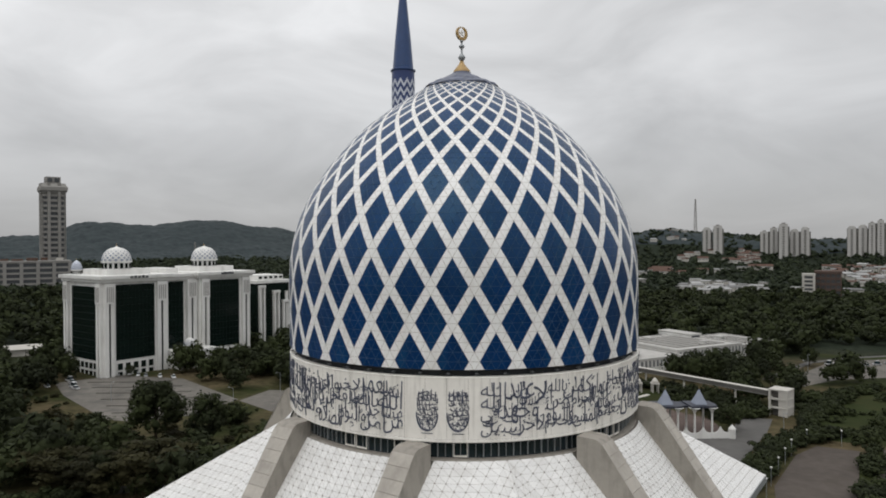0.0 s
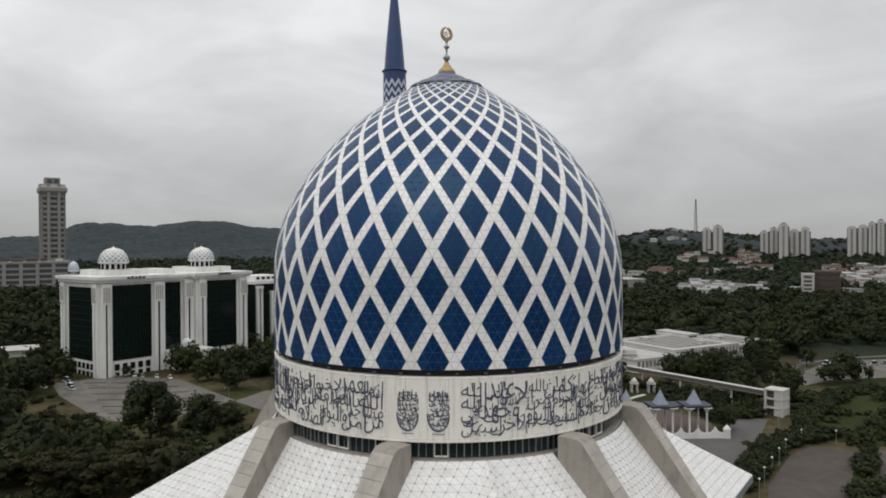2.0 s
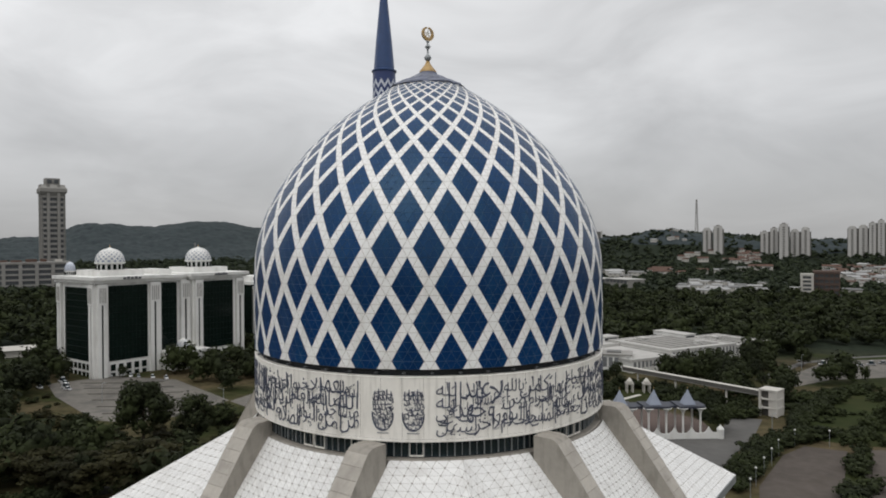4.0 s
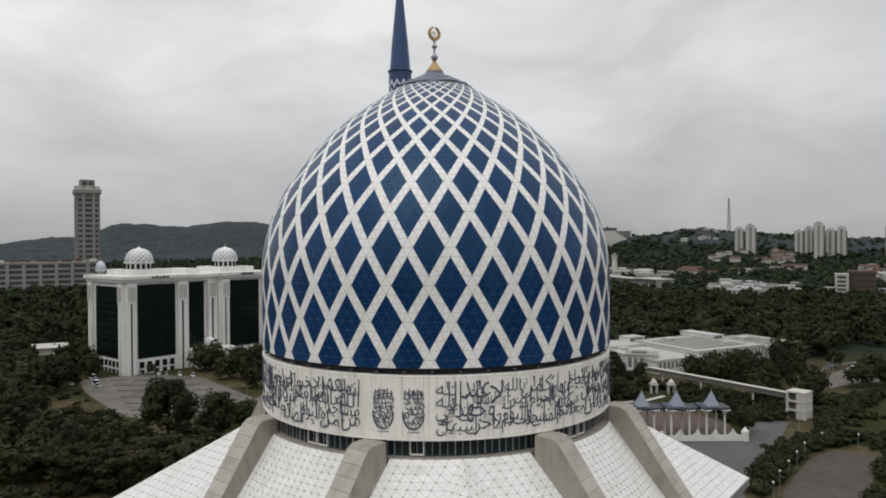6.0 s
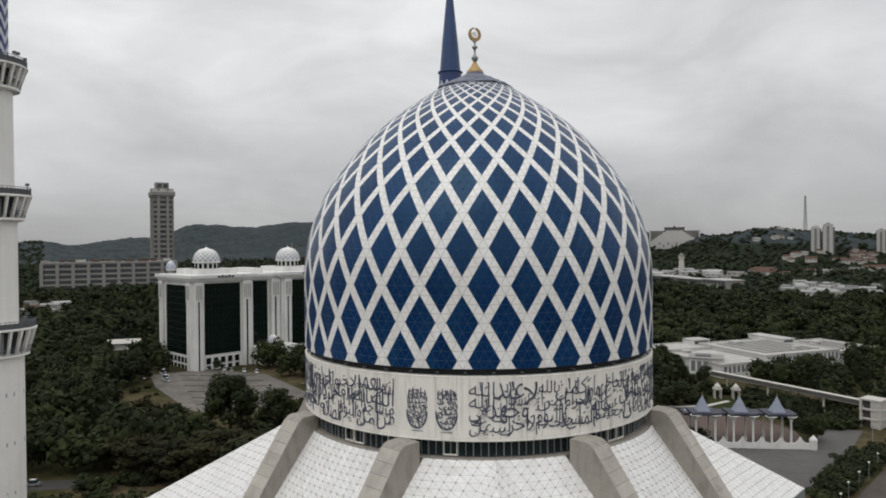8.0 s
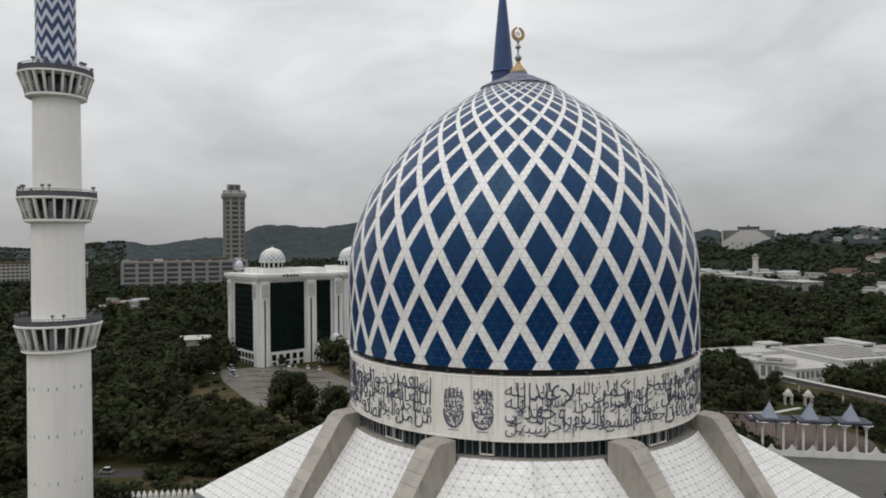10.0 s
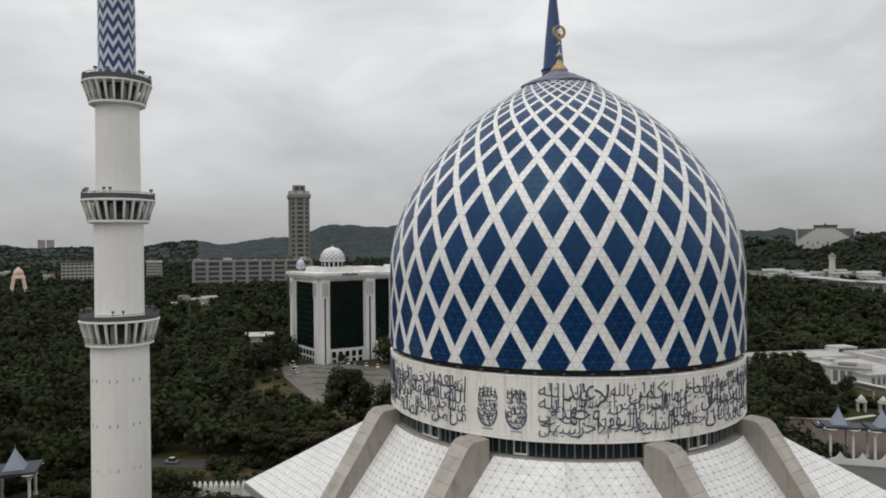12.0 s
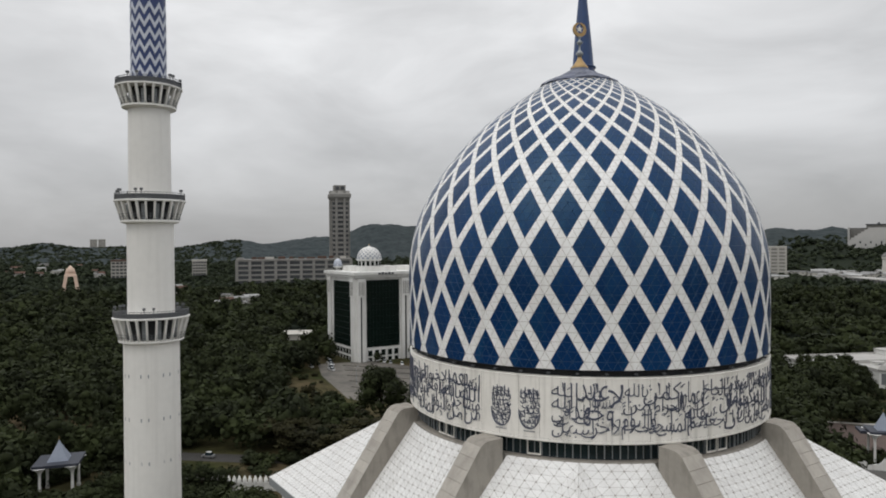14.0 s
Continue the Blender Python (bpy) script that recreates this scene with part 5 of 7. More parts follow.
def tower():
    x, y = -607, 1070
    z = float(ground_h(x, y))
    b = empty("office_tower", pose(x, y, z - 1, 0, 0, 29.5 + 8), "tall grey concrete office tower with a flared crown", "office tower")
    top = 164 - z
    bm = bmesh.new()
    box(bm, 0, 0, top / 2, 27, 27, top)
    part("core", bm, M_SLOT, b)
    floors = 19
    for q in range(floors):
        bm = bmesh.new()
        zz = top * (q + 0.7) / floors
        box(bm, 0, 0, zz, 29.5, 29.5, top / floors * 0.45)
        part("floor_band", bm, M_GREYCONC, b)
    for ax, ay in ((0, -1), (0, 1), (1, 0), (-1, 0)):
        for o in (-7.0, 7.0):
            bm = bmesh.new()
            box(bm, ax * 15.2 + (o if ay else 0), ay * 15.2 + (o if ax else 0), top / 2, 4.0, 4.0, top)
            part("pier", bm, M_GREYCONC, b)
    bm = bmesh.new()
    vs = [(13, top - 20), (18.5, top - 11), (18.5, top - 6), (14, top)]
    for (r0, z0), (r1, z1) in zip(vs, vs[1:]):
        hexa(bm, [(-r0, -r0, z0), (r0, -r0, z0), (r0, r0, z0), (-r0, r0, z0), (-r1, -r1, z1), (r1, -r1, z1), (r1, r1, z1), (-r1, r1, z1)])
    part("crown", bm, M_GREYCONC, b)
    bm = bmesh.new()
    box(bm, 0, 0, top + 5, 20, 20, 10)
    part("roof_block", bm, M_GREYCONC, b)
    for sx in (-1, 1):
        bm = bmesh.new()
        box(bm, sx * 4.6, -10.2, top + 5, 6, 1, 6)
        part("louvre", bm, M_SLOT, b)


tower()


def slab_block(name, label, t_eye, b0, b1, dist, z0, z1, depth, bays, floors, mat=M_GREYCONC, cat="building", lean=0.0, roof_mat=None, body_mat=None, ratio=0.42):
    p, q = sight(t_eye, b0, dist), sight(t_eye, b1, dist * (1 + lean))
    L = math.hypot(q[0] - p[0], q[1] - p[1])
    ang = math.degrees(math.atan2(q[1] - p[1], q[0] - p[0]))
    b = empty(name, pose(p[0], p[1], z0, 0, 0, ang), label, cat)
    h = z1 - z0
    bm = bmesh.new()
    box(bm, L / 2, depth / 2, h / 2 - 3, L, depth, h + 4)
    part("body", bm, body_mat or M_SLOT, b)
    for f in range(floors + 1):
        bm = bmesh.new()
        box(bm, L / 2, depth / 2, h * f / floors, L + 1.6, depth + 1.6, h / floors * ratio)
        part("floor_band", bm, mat, b)
    for k in range(bays + 1):
        bm = bmesh.new()
        box(bm, L * k / bays, -0.6, h / 2 - 2, L / bays * 0.22, 3.0, h + 4)
        part("pier", bm, mat, b)
    bm = bmesh.new()
    box(bm, L / 2, depth / 2, h + 1.2, L + 3, depth + 3, 2.2)
    part("roof", bm, roof_mat or mat, b)
    return b


offices = slab_block("government_offices", "long grey concrete offices with upright fins", E14, -38.6, -29.6, 1060, 18, 46, 30, 9, 4, cat="office building", ratio=0.36)
orng = random.Random(3)
for q in range(11):
    bm = bmesh.new()
    box(bm, 6 + 14.5 * q + orng.uniform(-4, 4), orng.uniform(6, 20), 30.5 + orng.uniform(0, 1.5), orng.uniform(5, 13), orng.uniform(6, 10), orng.uniform(2.5, 5.5))
    part("roof_house", bm, orng.choice((M_GREYCONC, M_APT, M_ROOFRED)), offices)
slab_block("red_roofed_offices", "white low offices under red eaves", E14, -47.6, -44.6, 1150, 26, 46, 30, 11, 4, M_APT, roof_mat=M_ROOFRED)
slab_block("white_offices", "white stepped offices among trees", E14, -41.9, -40.9, 1180, 26, 44, 20, 5, 4, M_APT)
for bb in (-49.0, -48.45):
    slab_block("distant_tower", "pale distant tower blocks on the skyline", E14, bb, bb + 0.46, 2600, 30, 90, 25, 3, 14, M_APT, "tower block", body_mat=M_GREYCONC, ratio=0.5)


def apartment_tower(bearing0, bearing1, dist, ztop, bays, crown_kind):
    """A pale tower of upright slabs with dark recesses and thin floor lines between them."""
    p, q = sight(E0, bearing0, dist), sight(E0, bearing1, dist)
    z0 = float(ground_h((p[0] + q[0]) / 2, (p[1] + q[1]) / 2)) - 3
    L, h = math.hypot(q[0] - p[0], q[1] - p[1]), ztop - z0
    b = empty("apartment_tower", pose(p[0], p[1], z0, 0, 0, math.degrees(math.atan2(q[1] - p[1], q[0] - p[0]))), "cream apartment tower with upright slabs and shaded recesses", "apartment block", "apartment towers")
    bm = bmesh.new()
    box(bm, L / 2, 11, h / 2 - 2, L * 0.98, 18, h - 4)
    part("body", bm, M_RECESS_GREY, b)
    rng = random.Random(int(bearing0 * 37))
    w = L / bays
    for k in range(bays):
        top = h - rng.uniform(0, 5) + (4 if k == bays // 2 else 0)
        bm = bmesh.new()
        box(bm, w * (k + 0.46), 8, top / 2, w * 0.78, 20, top)
        slab_part = part("slab", bm, M_PALETOWER, b)
        for f in range(1, 15):
            bm = bmesh.new()
            box(bm, w * (k + 0.46), -2.1, top * f / 15.5, w * 0.22, 0.8, 2.6)
            part("window", bm, M_RECESS_GREY, slab_part)
        bm = bmesh.new()
        box(bm, w * (k + 0.46), 8, top + 1.2, w * 0.5, 14, 3.2, taper=0.5 if crown_kind else 1.0)
        part("roof", bm, M_RECESS_GREY if crown_kind else M_PALETOWER, b)
    for f in range(0, 16, 2):
        bm = bmesh.new()
        box(bm, L / 2, 1.6, (h - 8) * f / 15, L * 0.97, 1.2, 1.2)
        part("balcony_line", bm, M_GREYCONC, b)


apartment_tower(20.25, 20.95, 1690, 99, 1, 0)
apartment_tower(21.0, 21.8, 1680, 102, 1, 1)
apartment_tower(24.3, 25.6, 1690, 95, 2, 1)
apartment_tower(25.55, 26.3, 1660, 105, 1, 1)
apartment_tower(26.3, 27.7, 1690, 94, 2, 0)
apartment_tower(29.95, 31.3, 1700, 100, 2, 0)
apartment_tower(31.25, 32.8, 1690, 110, 3, 1)
apartment_tower(32.8, 35.2, 1700, 104, 3, 0)


slab_block("brown_building", "brown brick building beside a white stair tower", E0, 28.0, 29.6, 960, 4, 31, 24, 5, 4, M_BROWN)
slab_block("hillside_flats", "white flats at the foot of the wooded knoll", E14, 2.2, 4.27, 1300, 6, 58, 30, 4, 9, M_APT, body_mat=M_GREYCONC)
slab_block("white_stair_tower", "narrow white stair tower with open landings", E0, 27.2, 27.9, 950, 4, 28, 10, 1, 5, M_APT)


def stepped_hall():
    """Broad pale hall on the far hill: a stepped gable front between wings under dark roofs."""
    b = empty("stepped_hall", pose(337.7, 1770.3, 45, 0, 0, -10.2), "pale stepped hall with dark roofs on the wooded hill", "hall")
    bm = bmesh.new()
    box(bm, 0, 31, 26, 115, 42, 52)
    part("wing_roof", bm, M_RECESS_GREY, b, "dark grey wing roofs")
    bm = bmesh.new()
    box(bm, 0, 0, 13, 112, 8, 26)
    part("hall_wall", bm, M_PALETOWER, b)
    for q in range(6):
        bm = bmesh.new()
        box(bm, 0, 1.5 * q, 28.2 + 4.4 * q, 2 * (53 - 6.4 * q), 8, 4.4)
        part("gable_step", bm, M_PALETOWER, b)
    for sx in (-1, 1):
        bm = bmesh.new()
        box(bm, sx * 57.5, 20, 26.5, 3.6, 46, 53)
        part("end_pier", bm, M_PALETOWER, b)
    bm = bmesh.new()
    box(bm, 0, 20, 55.5, 47, 30, 7)
    part("ridge_house", bm, M_RECESS_GREY, b)
    bm = bmesh.new()
    box(bm, 0, 20, 59.6, 51, 34, 1.2)
    part("ridge_roof", bm, M_SLOT, b)
    bm = bmesh.new()
    box(bm, 0, 14, 62, 6, 6, 4, taper=0.6)
    part("roof_lantern", bm, M_SLOT, b)
    for q in range(10):
        bm = bmesh.new()
        box(bm, -45 + 10 * q, -4.1, 14 + 6 * (q % 2), 3, 0.6, 5)
        part("window", bm, M_SLOT, b)


stepped_hall()


def mast():
    x, y = sight(E0, 19.75, 2900)
    z = float(ground_h(x, y))
    b = empty("radio_mast", pose(x, y, z), "thin lattice radio mast", "mast")
    bm = bmesh.new()
    h = 236 - z
    for sx, sy in ((-1, -1), (1, -1), (1, 1), (-1, 1)):
        rod(bm, (sx * 7, sy * 7, 0), (sx * 1.6, sy * 1.6, h), 1.1, 0.8, 4)
    for q in range(14):
        f = q / 14
        w = 7 + (1.6 - 7) * f
        w2 = 7 + (1.6 - 7) * (q + 1) / 14
        for sgn in (-1, 1):
            rod(bm, (-w * sgn, -w, h * f), (w2 * sgn, -w2, h * (q + 1) / 14), 0.6, segs=4)
    part("lattice", bm, M_GREYCONC, b)
    x, y = sight(E0, -19.9, 1500)
    b = empty("radio_mast", pose(x, y, float(ground_h(x, y))), "thin lattice radio mast", "mast")
    bm = bmesh.new()
    for sx, sy in ((-1, -1), (1, -1), (1, 1), (-1, 1)):
        rod(bm, (sx * 2.5, sy * 2.5, 0), (sx * 0.8, sy * 0.8, 52), 0.4, 0.3, 4)
    for q in range(9):
        rod(bm, (-2.4 + q * 0.18, -2.4 + q * 0.18, q * 5.6), (2.2 - q * 0.18, -2.2 + q * 0.18, q * 5.6 + 5.6), 0.3, segs=4)
    part("lattice", bm, M_GREYCONC, b)


mast()


def white_tower():
    x, y = sight(E14, 10.5, 1285)
    z = float(ground_h(x, y))
    b = empty("white_tower", pose(x, y, z), "slim white tower with a low cap", "tower")
    bm = bmesh.new()
    lathe(bm, [(6.5, 0), (5.2, 4), (4.2, 26), (5.4, 27.5), (5.4, 31)], 12)
    part("tower_shaft", bm, M_APT, b)
    bm = bmesh.new()
    lathe(bm, [(6.2, 31), (6.2, 32), (2.5, 35), (0.2, 38)], 12)
    part("tower_cap", bm, M_PALEROOF, b)


white_tower()


def roadside_range():
    """Long low white range in three stepped lengths on the edge of the woods."""
    b = empty("roadside_range", pose(0, 0, 0), "long low white range under flat pale roofs", "building")
    fr = local(196, 1215, 0.36, -0.933)
    for s0, s1, d0, d1, z1 in ((0, 78, 0, 26, 12.8), (78, 150, 4, 24, 12.0), (150, 205, 0, 30, 13.6)):
        bm = bmesh.new()
        block(bm, fr, s0, s1, d0, d1, -2, z1)
        w = part("wall", bm, M_GREYCONC, b)
        bm = bmesh.new()
        block(bm, fr, s0 - 1, s1 + 1, d0 - 1.5, d1 + 1.5, z1, z1 + 1.1)
        part("flat_roof", bm, M_HALLROOF, w)
        for q in range(int((s1 - s0) / 9)):
            bm = bmesh.new()
            block(bm, fr, s0 + 2 + 9 * q, s0 + 8 + 9 * q, d0 - 0.3, d0 + 0.4, z1 - 5, z1 - 1)
            part("window", bm, M_SLOT, w)
    return [fr(s, d) for s in range(0, 208, 12) for d in (0, 14, 28)]


RANGE_SPOTS = roadside_range()


def arch_monument():
    x, y = sight(E14, -50.3, 1000)
    z = float(ground_h(x, y))
    b = empty("arch_monument", pose(x, y, z, 0, 0, 50) @ Matrix.Scale(1.0, 4), "peach four-legged arch monument with a small dome", "monument")
    for sx in (-1, 1):
        for sy in (-1, 1):
            bm = bmesh.new()
            hexa(bm, [(sx * 9 - 2, sy * 9 - 2, 0), (sx * 9 + 2, sy * 9 - 2, 0), (sx * 9 + 2, sy * 9 + 2, 0), (sx * 9 - 2, sy * 9 + 2, 0),
                      (sx * 5 - 2, sy * 5 - 2, 24), (sx * 5 + 2, sy * 5 - 2, 24), (sx * 5 + 2, sy * 5 + 2, 24), (sx * 5 - 2, sy * 5 + 2, 24)])
            part("leg", bm, M_ARCH, b)
    bm = bmesh.new()
    box(bm, 0, 0, 25.5, 15, 15, 4, taper=0.8)
    part("lintel", bm, M_ARCH, b)
    bm = bmesh.new()
    lathe(bm, [(5.5, 27), (5.6, 30), (4.6, 33), (2.4, 35.2), (0.3, 37.5)], 16)
    part("monument_dome", bm, M_ARCH, b, smooth=True)


arch_monument()


def house_variant(w, d, h, rise, roof_mat):
    b = empty("house", pose(0, 0, 0), "small house with a pitched roof among trees", "house", "houses on the far slope")
    bm = bmesh.new()
    box(bm, 0, 0, h / 2 - 2, w, d, h + 4)
    wall = part("wall", bm, M_APT, b)
    bm = bmesh.new()
    for s in (-1, 1):
        hexa(bm, [(-w / 2 - 0.8, s * (d / 2 + 0.8), h), (w / 2 + 0.8, s * (d / 2 + 0.8), h), (w / 2 + 0.8, 0, h + rise), (-w / 2 - 0.8, 0, h + rise),
                  (-w / 2 - 0.8, s * (d / 2 + 0.8), h + 0.4), (w / 2 + 0.8, s * (d / 2 + 0.8), h + 0.4), (w / 2 + 0.8, 0, h + rise + 0.4), (-w / 2 - 0.8, 0, h + rise + 0.4)])
    bmesh.ops.recalc_face_normals(bm, faces=bm.faces)
    part("roof", bm, roof_mat, b)
    for q in range(3):
        bm = bmesh.new()
        box(bm, -w / 3 + q * w / 3, -d / 2 - 0.1, h * 0.55, w * 0.12, 0.4, h * 0.3)
        part("window", bm, M_SLOT, wall)
    return b


def houses():
    rng = random.Random(11)
    kinds = [house_variant(13, 10, 5, 3.0, M_ROOFRED), house_variant(20, 11, 6, 3.0, M_ROOFRED), house_variant(30, 14, 5, 2.0, M_WHITEROOF), house_variant(16, 12, 8, 1.5, M_WHITEROOF), house_variant(44, 14, 6, 3.5, M_ROOFRED)]
    spots = []
    for n, b0, b1, d0, d1, pick in ((34, 18.4, 25.5, 1000, 1130, (2, 3, 2, 2, 3)), (12, 18.6, 24, 1560, 1700, (0, 1, 3, 0)), (4, 16.8, 18.6, 1350, 1420, (4, 1)), (84, 28.6, 36, 1240, 1560, (0, 1, 3, 3)), (7, 25.5, 31, 980, 1050, (3, 3, 1)), (40, 30.2, 36, 1160, 1330, (0, 3, 1, 3)), (14, 22.2, 24.2, 1600, 1720, (0, 1, 0)),
                                    (10, 16.5, 20.5, 1750, 1900, (0, 3)), (34, 4, 16, 1230, 1330, (2, 2, 2, 3)), (8, -40, -37, 760, 900, (0, 4, 3)), (8, -45.2, -42.5, 900, 1000, (1, 3)), (16, -56, -46, 1300, 1700, (0, 3, 1))):
        for q in range(n):
            spots.append((rng.uniform(b0, b1), rng.uniform(d0, d1), rng.choice(pick)))
    for bearing, dist, kind in spots:
        x, y = sight(E0 if bearing > 0 else E14, bearing, dist)
        copy_thing(kinds[kind], pose(x, y, float(ground_h(x, y)) + 1, 0, 0, -bearing + rng.uniform(-40, 40)) @ Matrix.Scale(rng.uniform(0.6, 1.1), 4))
        HOUSE_SPOTS.append((x, y))
    x, y = sight(E0, 17.2, 1320)
    for ob in kinds:
        x, y = x + 45, y + 20
        ob.matrix_basis = pose(x, y, float(ground_h(x, y)) + 1, 0, 0, -15)


HOUSE_SPOTS = list(RANGE_SPOTS)
houses()

# ---- low halls, walkway and forecourt beside the mosque ----
MALL = local(109, 389.6, 0.872, 0.49)
PORCH = local(94.2, 401.2, 0.965, -0.26)


def build_mall():
    b = empty("exhibition_hall", pose(0, 0, 0), "low white hall with wide flat grey and white roofs", "hall")
    base = gz(220) - 0.5
    # front block, main hall, side wing, rear range
    for s0, s1, d0, d1, z1, nm, inset in ((0, 34, 0, 46, 2.9, "front_block", 0), (34, 90, 3, 56, 5.2, "hall_body", 7), (90, 130, 6, 50, 3.3, "hall_wing", 6), (-26, 34, 46, 68, 4.2, "rear_range", 0)):
        bm = bmesh.new()
        block(bm, MALL, s0, s1, d0, d1, base, z1)
        part(nm, bm, M_BLDG, b)
        bm = bmesh.new()
        block(bm, MALL, s0 + 0.9, s1 - 0.9, d0 + 0.9, d1 - 0.9, z1, z1 + 0.2)
        part("flat_roof", bm, M_HALLROOF, b, "white flat roof")
        if inset:
            bm = bmesh.new()
            block(bm, MALL, s0 + inset, s1 - inset, d0 + inset, d1 - inset, z1 + 0.2, z1 + 0.7)
            part("roof_deck", bm, M_GREYCONC, b, "raised grey roof deck")
            for q in range(1, 6):
                s = s0 + inset + (s1 - s0 - 2 * inset) * q / 6
                bm = bmesh.new()
                block(bm, MALL, s - 0.15, s + 0.15, d0 + inset, d1 - inset, z1 + 0.7, z1 + 0.95)
                part("roof_seam", bm, M_PALEROOF, b)
        for e0, e1, f0, f1 in ((s0 - 0.4, s1 + 0.4, d0 - 0.4, d0 + 0.7), (s0 - 0.4, s1 + 0.4, d1 - 0.7, d1 + 0.4), (s0 - 0.4, s0 + 0.7, d0 + 0.7, d1 - 0.7), (s1 - 0.7, s1 + 0.4, d0 + 0.7, d1 - 0.7)):
            bm = bmesh.new()
            block(bm, MALL, e0, e1, f0, f1, z1 - 0.9, z1 + 0.7)
            part("parapet", bm, M_HALLROOF, b)
    # plant rooms and stair heads on the roofs
    for s0, s1, d0, d1, z0, z1 in ((82, 92, 36, 64, 5.2, 7.6), (31, 44, 58, 68, 4.2, 7.0), (48, 54, 40, 46, 5.9, 7.3), (8, 13, 38, 42, 3.1, 4.6), (66, 70, 12, 15, 5.9, 7.2), (104, 109, 30, 35, 4.0, 5.4)):
        bm = bmesh.new()
        block(bm, MALL, s0, s1, d0, d1, z0, z1)
        rh = part("roof_house", bm, M_BLDG, b)
        bm = bmesh.new()
        block(bm, MALL, s0 - 0.5, s1 + 0.5, d0 - 0.5, d1 + 0.5, z1, z1 + 0.4)
        part("roof_slab", bm, M_HALLROOF, rh)
        bm = bmesh.new()
        block(bm, MALL, s0 + 1.2, s1 - 1.2, d0 - 0.12, d0 + 0.3, z0 + 0.5, z1 - 0.6)
        part("opening", bm, M_SLOT, rh)
    # window bays between pilasters
    for s0, s1, d, z1, step in ((0.6, 33.6, 0, 1.9, 3.0), (34.6, 89.6, 3, 4.2, 3.05), (90.6, 129.6, 6, 2.3, 3.0)):
        n = int((s1 - s0) / step)
        for q in range(n):
            s = s0 + (s1 - s0) * (q + 0.5) / n
            bm = bmesh.new()
            block(bm, MALL, s - 0.95, s + 0.95, d - 0.1, d + 0.4, z1 - 3.4, z1)
            part("window", bm, M_DIMGLASS, b)
            bm = bmesh.new()
            block(bm, MALL, s + step / 2 - 0.28, s + step / 2 + 0.28, d - 0.6, d + 0.2, base, z1)
            part("pilaster", bm, M_BLDG, b)
    e = empty("entrance_block", pose(0, 0, 0), "square grey concrete entrance block with a flat roof", "entrance")
    bm = bmesh.new()
    block(bm, PORCH, 0, 17, 0, 15, base, 4.4)
    part("wall", bm, M_BLDG, e)
    bm = bmesh.new()
    block(bm, PORCH, -0.6, 17.6, -0.6, 15.6, 4.4, 5.3)
    part("roof_slab", bm, M_GREYCONC, e)
    bm = bmesh.new()
    block(bm, PORCH, 3, 11, 4, 11, 5.3, 6.2)
    part("roof_hatch", bm, M_PALEROOF, e)
    for q in range(5):
        bm = bmesh.new()
        block(bm, PORCH, 1.0 + 3.2 * q, 3.2 + 3.2 * q, -0.1, 0.4, -2.2, 3.4)
        part("window", bm, M_DIMGLASS, e)


build_mall()


def build_walkway():
    b = empty("covered_walkway", pose(0, 0, 0), "raised pale covered walkway on slender columns", "walkway")
    a, c = Vector((97.5, 362.2, 0)), Vector((141.5, 301.5, 0))
    d = (c - a).normalized()
    nrm = Vector((-d.y, d.x, 0))
    L = (c - a).length
    for z0, z1, w, nm, mt in ((4.75, 5.0, 2.6, "walkway_roof", M_APT), (3.1, 4.75, 2.3, "side_screen", M_DARKSCREEN), (2.7, 3.1, 2.5, "walkway_deck", M_RECESS_GREY)):
        bm = bmesh.new()
        pts = [a - nrm * w / 2, c - nrm * w / 2, c + nrm * w / 2, a + nrm * w / 2]
        hexa(bm, [(p.x, p.y, z0) for p in pts] + [(p.x, p.y, z1) for p in pts])
        bmesh.ops.recalc_face_normals(bm, faces=bm.faces)
        part(nm, bm, mt, b)
    for f in (0.12, 0.42, 0.78):
        p = a + d * (L * f)
        bm = bmesh.new()
        rod(bm, (p.x, p.y, gz(p.x) - 0.3), (p.x, p.y, 2.7), 0.45, segs=10)
        part("column", bm, M_APT, b)
    # stair tower at its end: an open white frame
    g = empty("stair_tower", pose(143.4, 295.9, gz(145), 0, 0, -45) @ Matrix.Scale(0.74, 4), "white open-framed stair tower at the walkway's end", "stair tower")
    for sx in (-1, 1):
        for sy in (-1, 1):
            bm = bmesh.new()
            box(bm, sx * 4.6, sy * 4.6, 7.6, 1.2, 1.2, 15.2)
            part("corner_post", bm, M_APT, g)
    for z in (4.8, 9.8, 15.0):
        bm = bmesh.new()
        box(bm, 0, 0, z, 10.6, 10.6, 0.8)
        part("landing", bm, M_APT, g)
    bm = bmesh.new()
    box(bm, 2.2, -4.7, 7.6, 4.0, 0.5, 14.6)
    part("wall_panel", bm, M_APT, g)
    bm = bmesh.new()
    box(bm, 4.7, 0, 7.6, 0.5, 8, 14.6)
    part("wall_panel", bm, M_APT, g)
    bm = bmesh.new()
    box(bm, -0.4, 0.6, 7.2, 7, 7, 14.2)
    part("stair_core", bm, M_DARKSCREEN, g)


build_walkway()


def pavilion_roof(parent, x, y, w, z_eave, z_tip, mat=M_PYRBLUE):
    bm = bmesh.new()
    prof = [(w * 0.72, z_eave), (w * 0.70, z_eave + 0.2), (w * 0.45, z_eave + (z_tip - z_eave) * 0.36), (w * 0.14, z_eave + (z_tip - z_eave) * 0.78), (0.02, z_tip)]
    lathe(bm, prof, 4, x, y, a0=math.pi / 4, a1=math.pi / 4 + 2 * math.pi)
    return part("pyramid_roof", bm, mat, parent, "steep blue-grey pyramid roof")


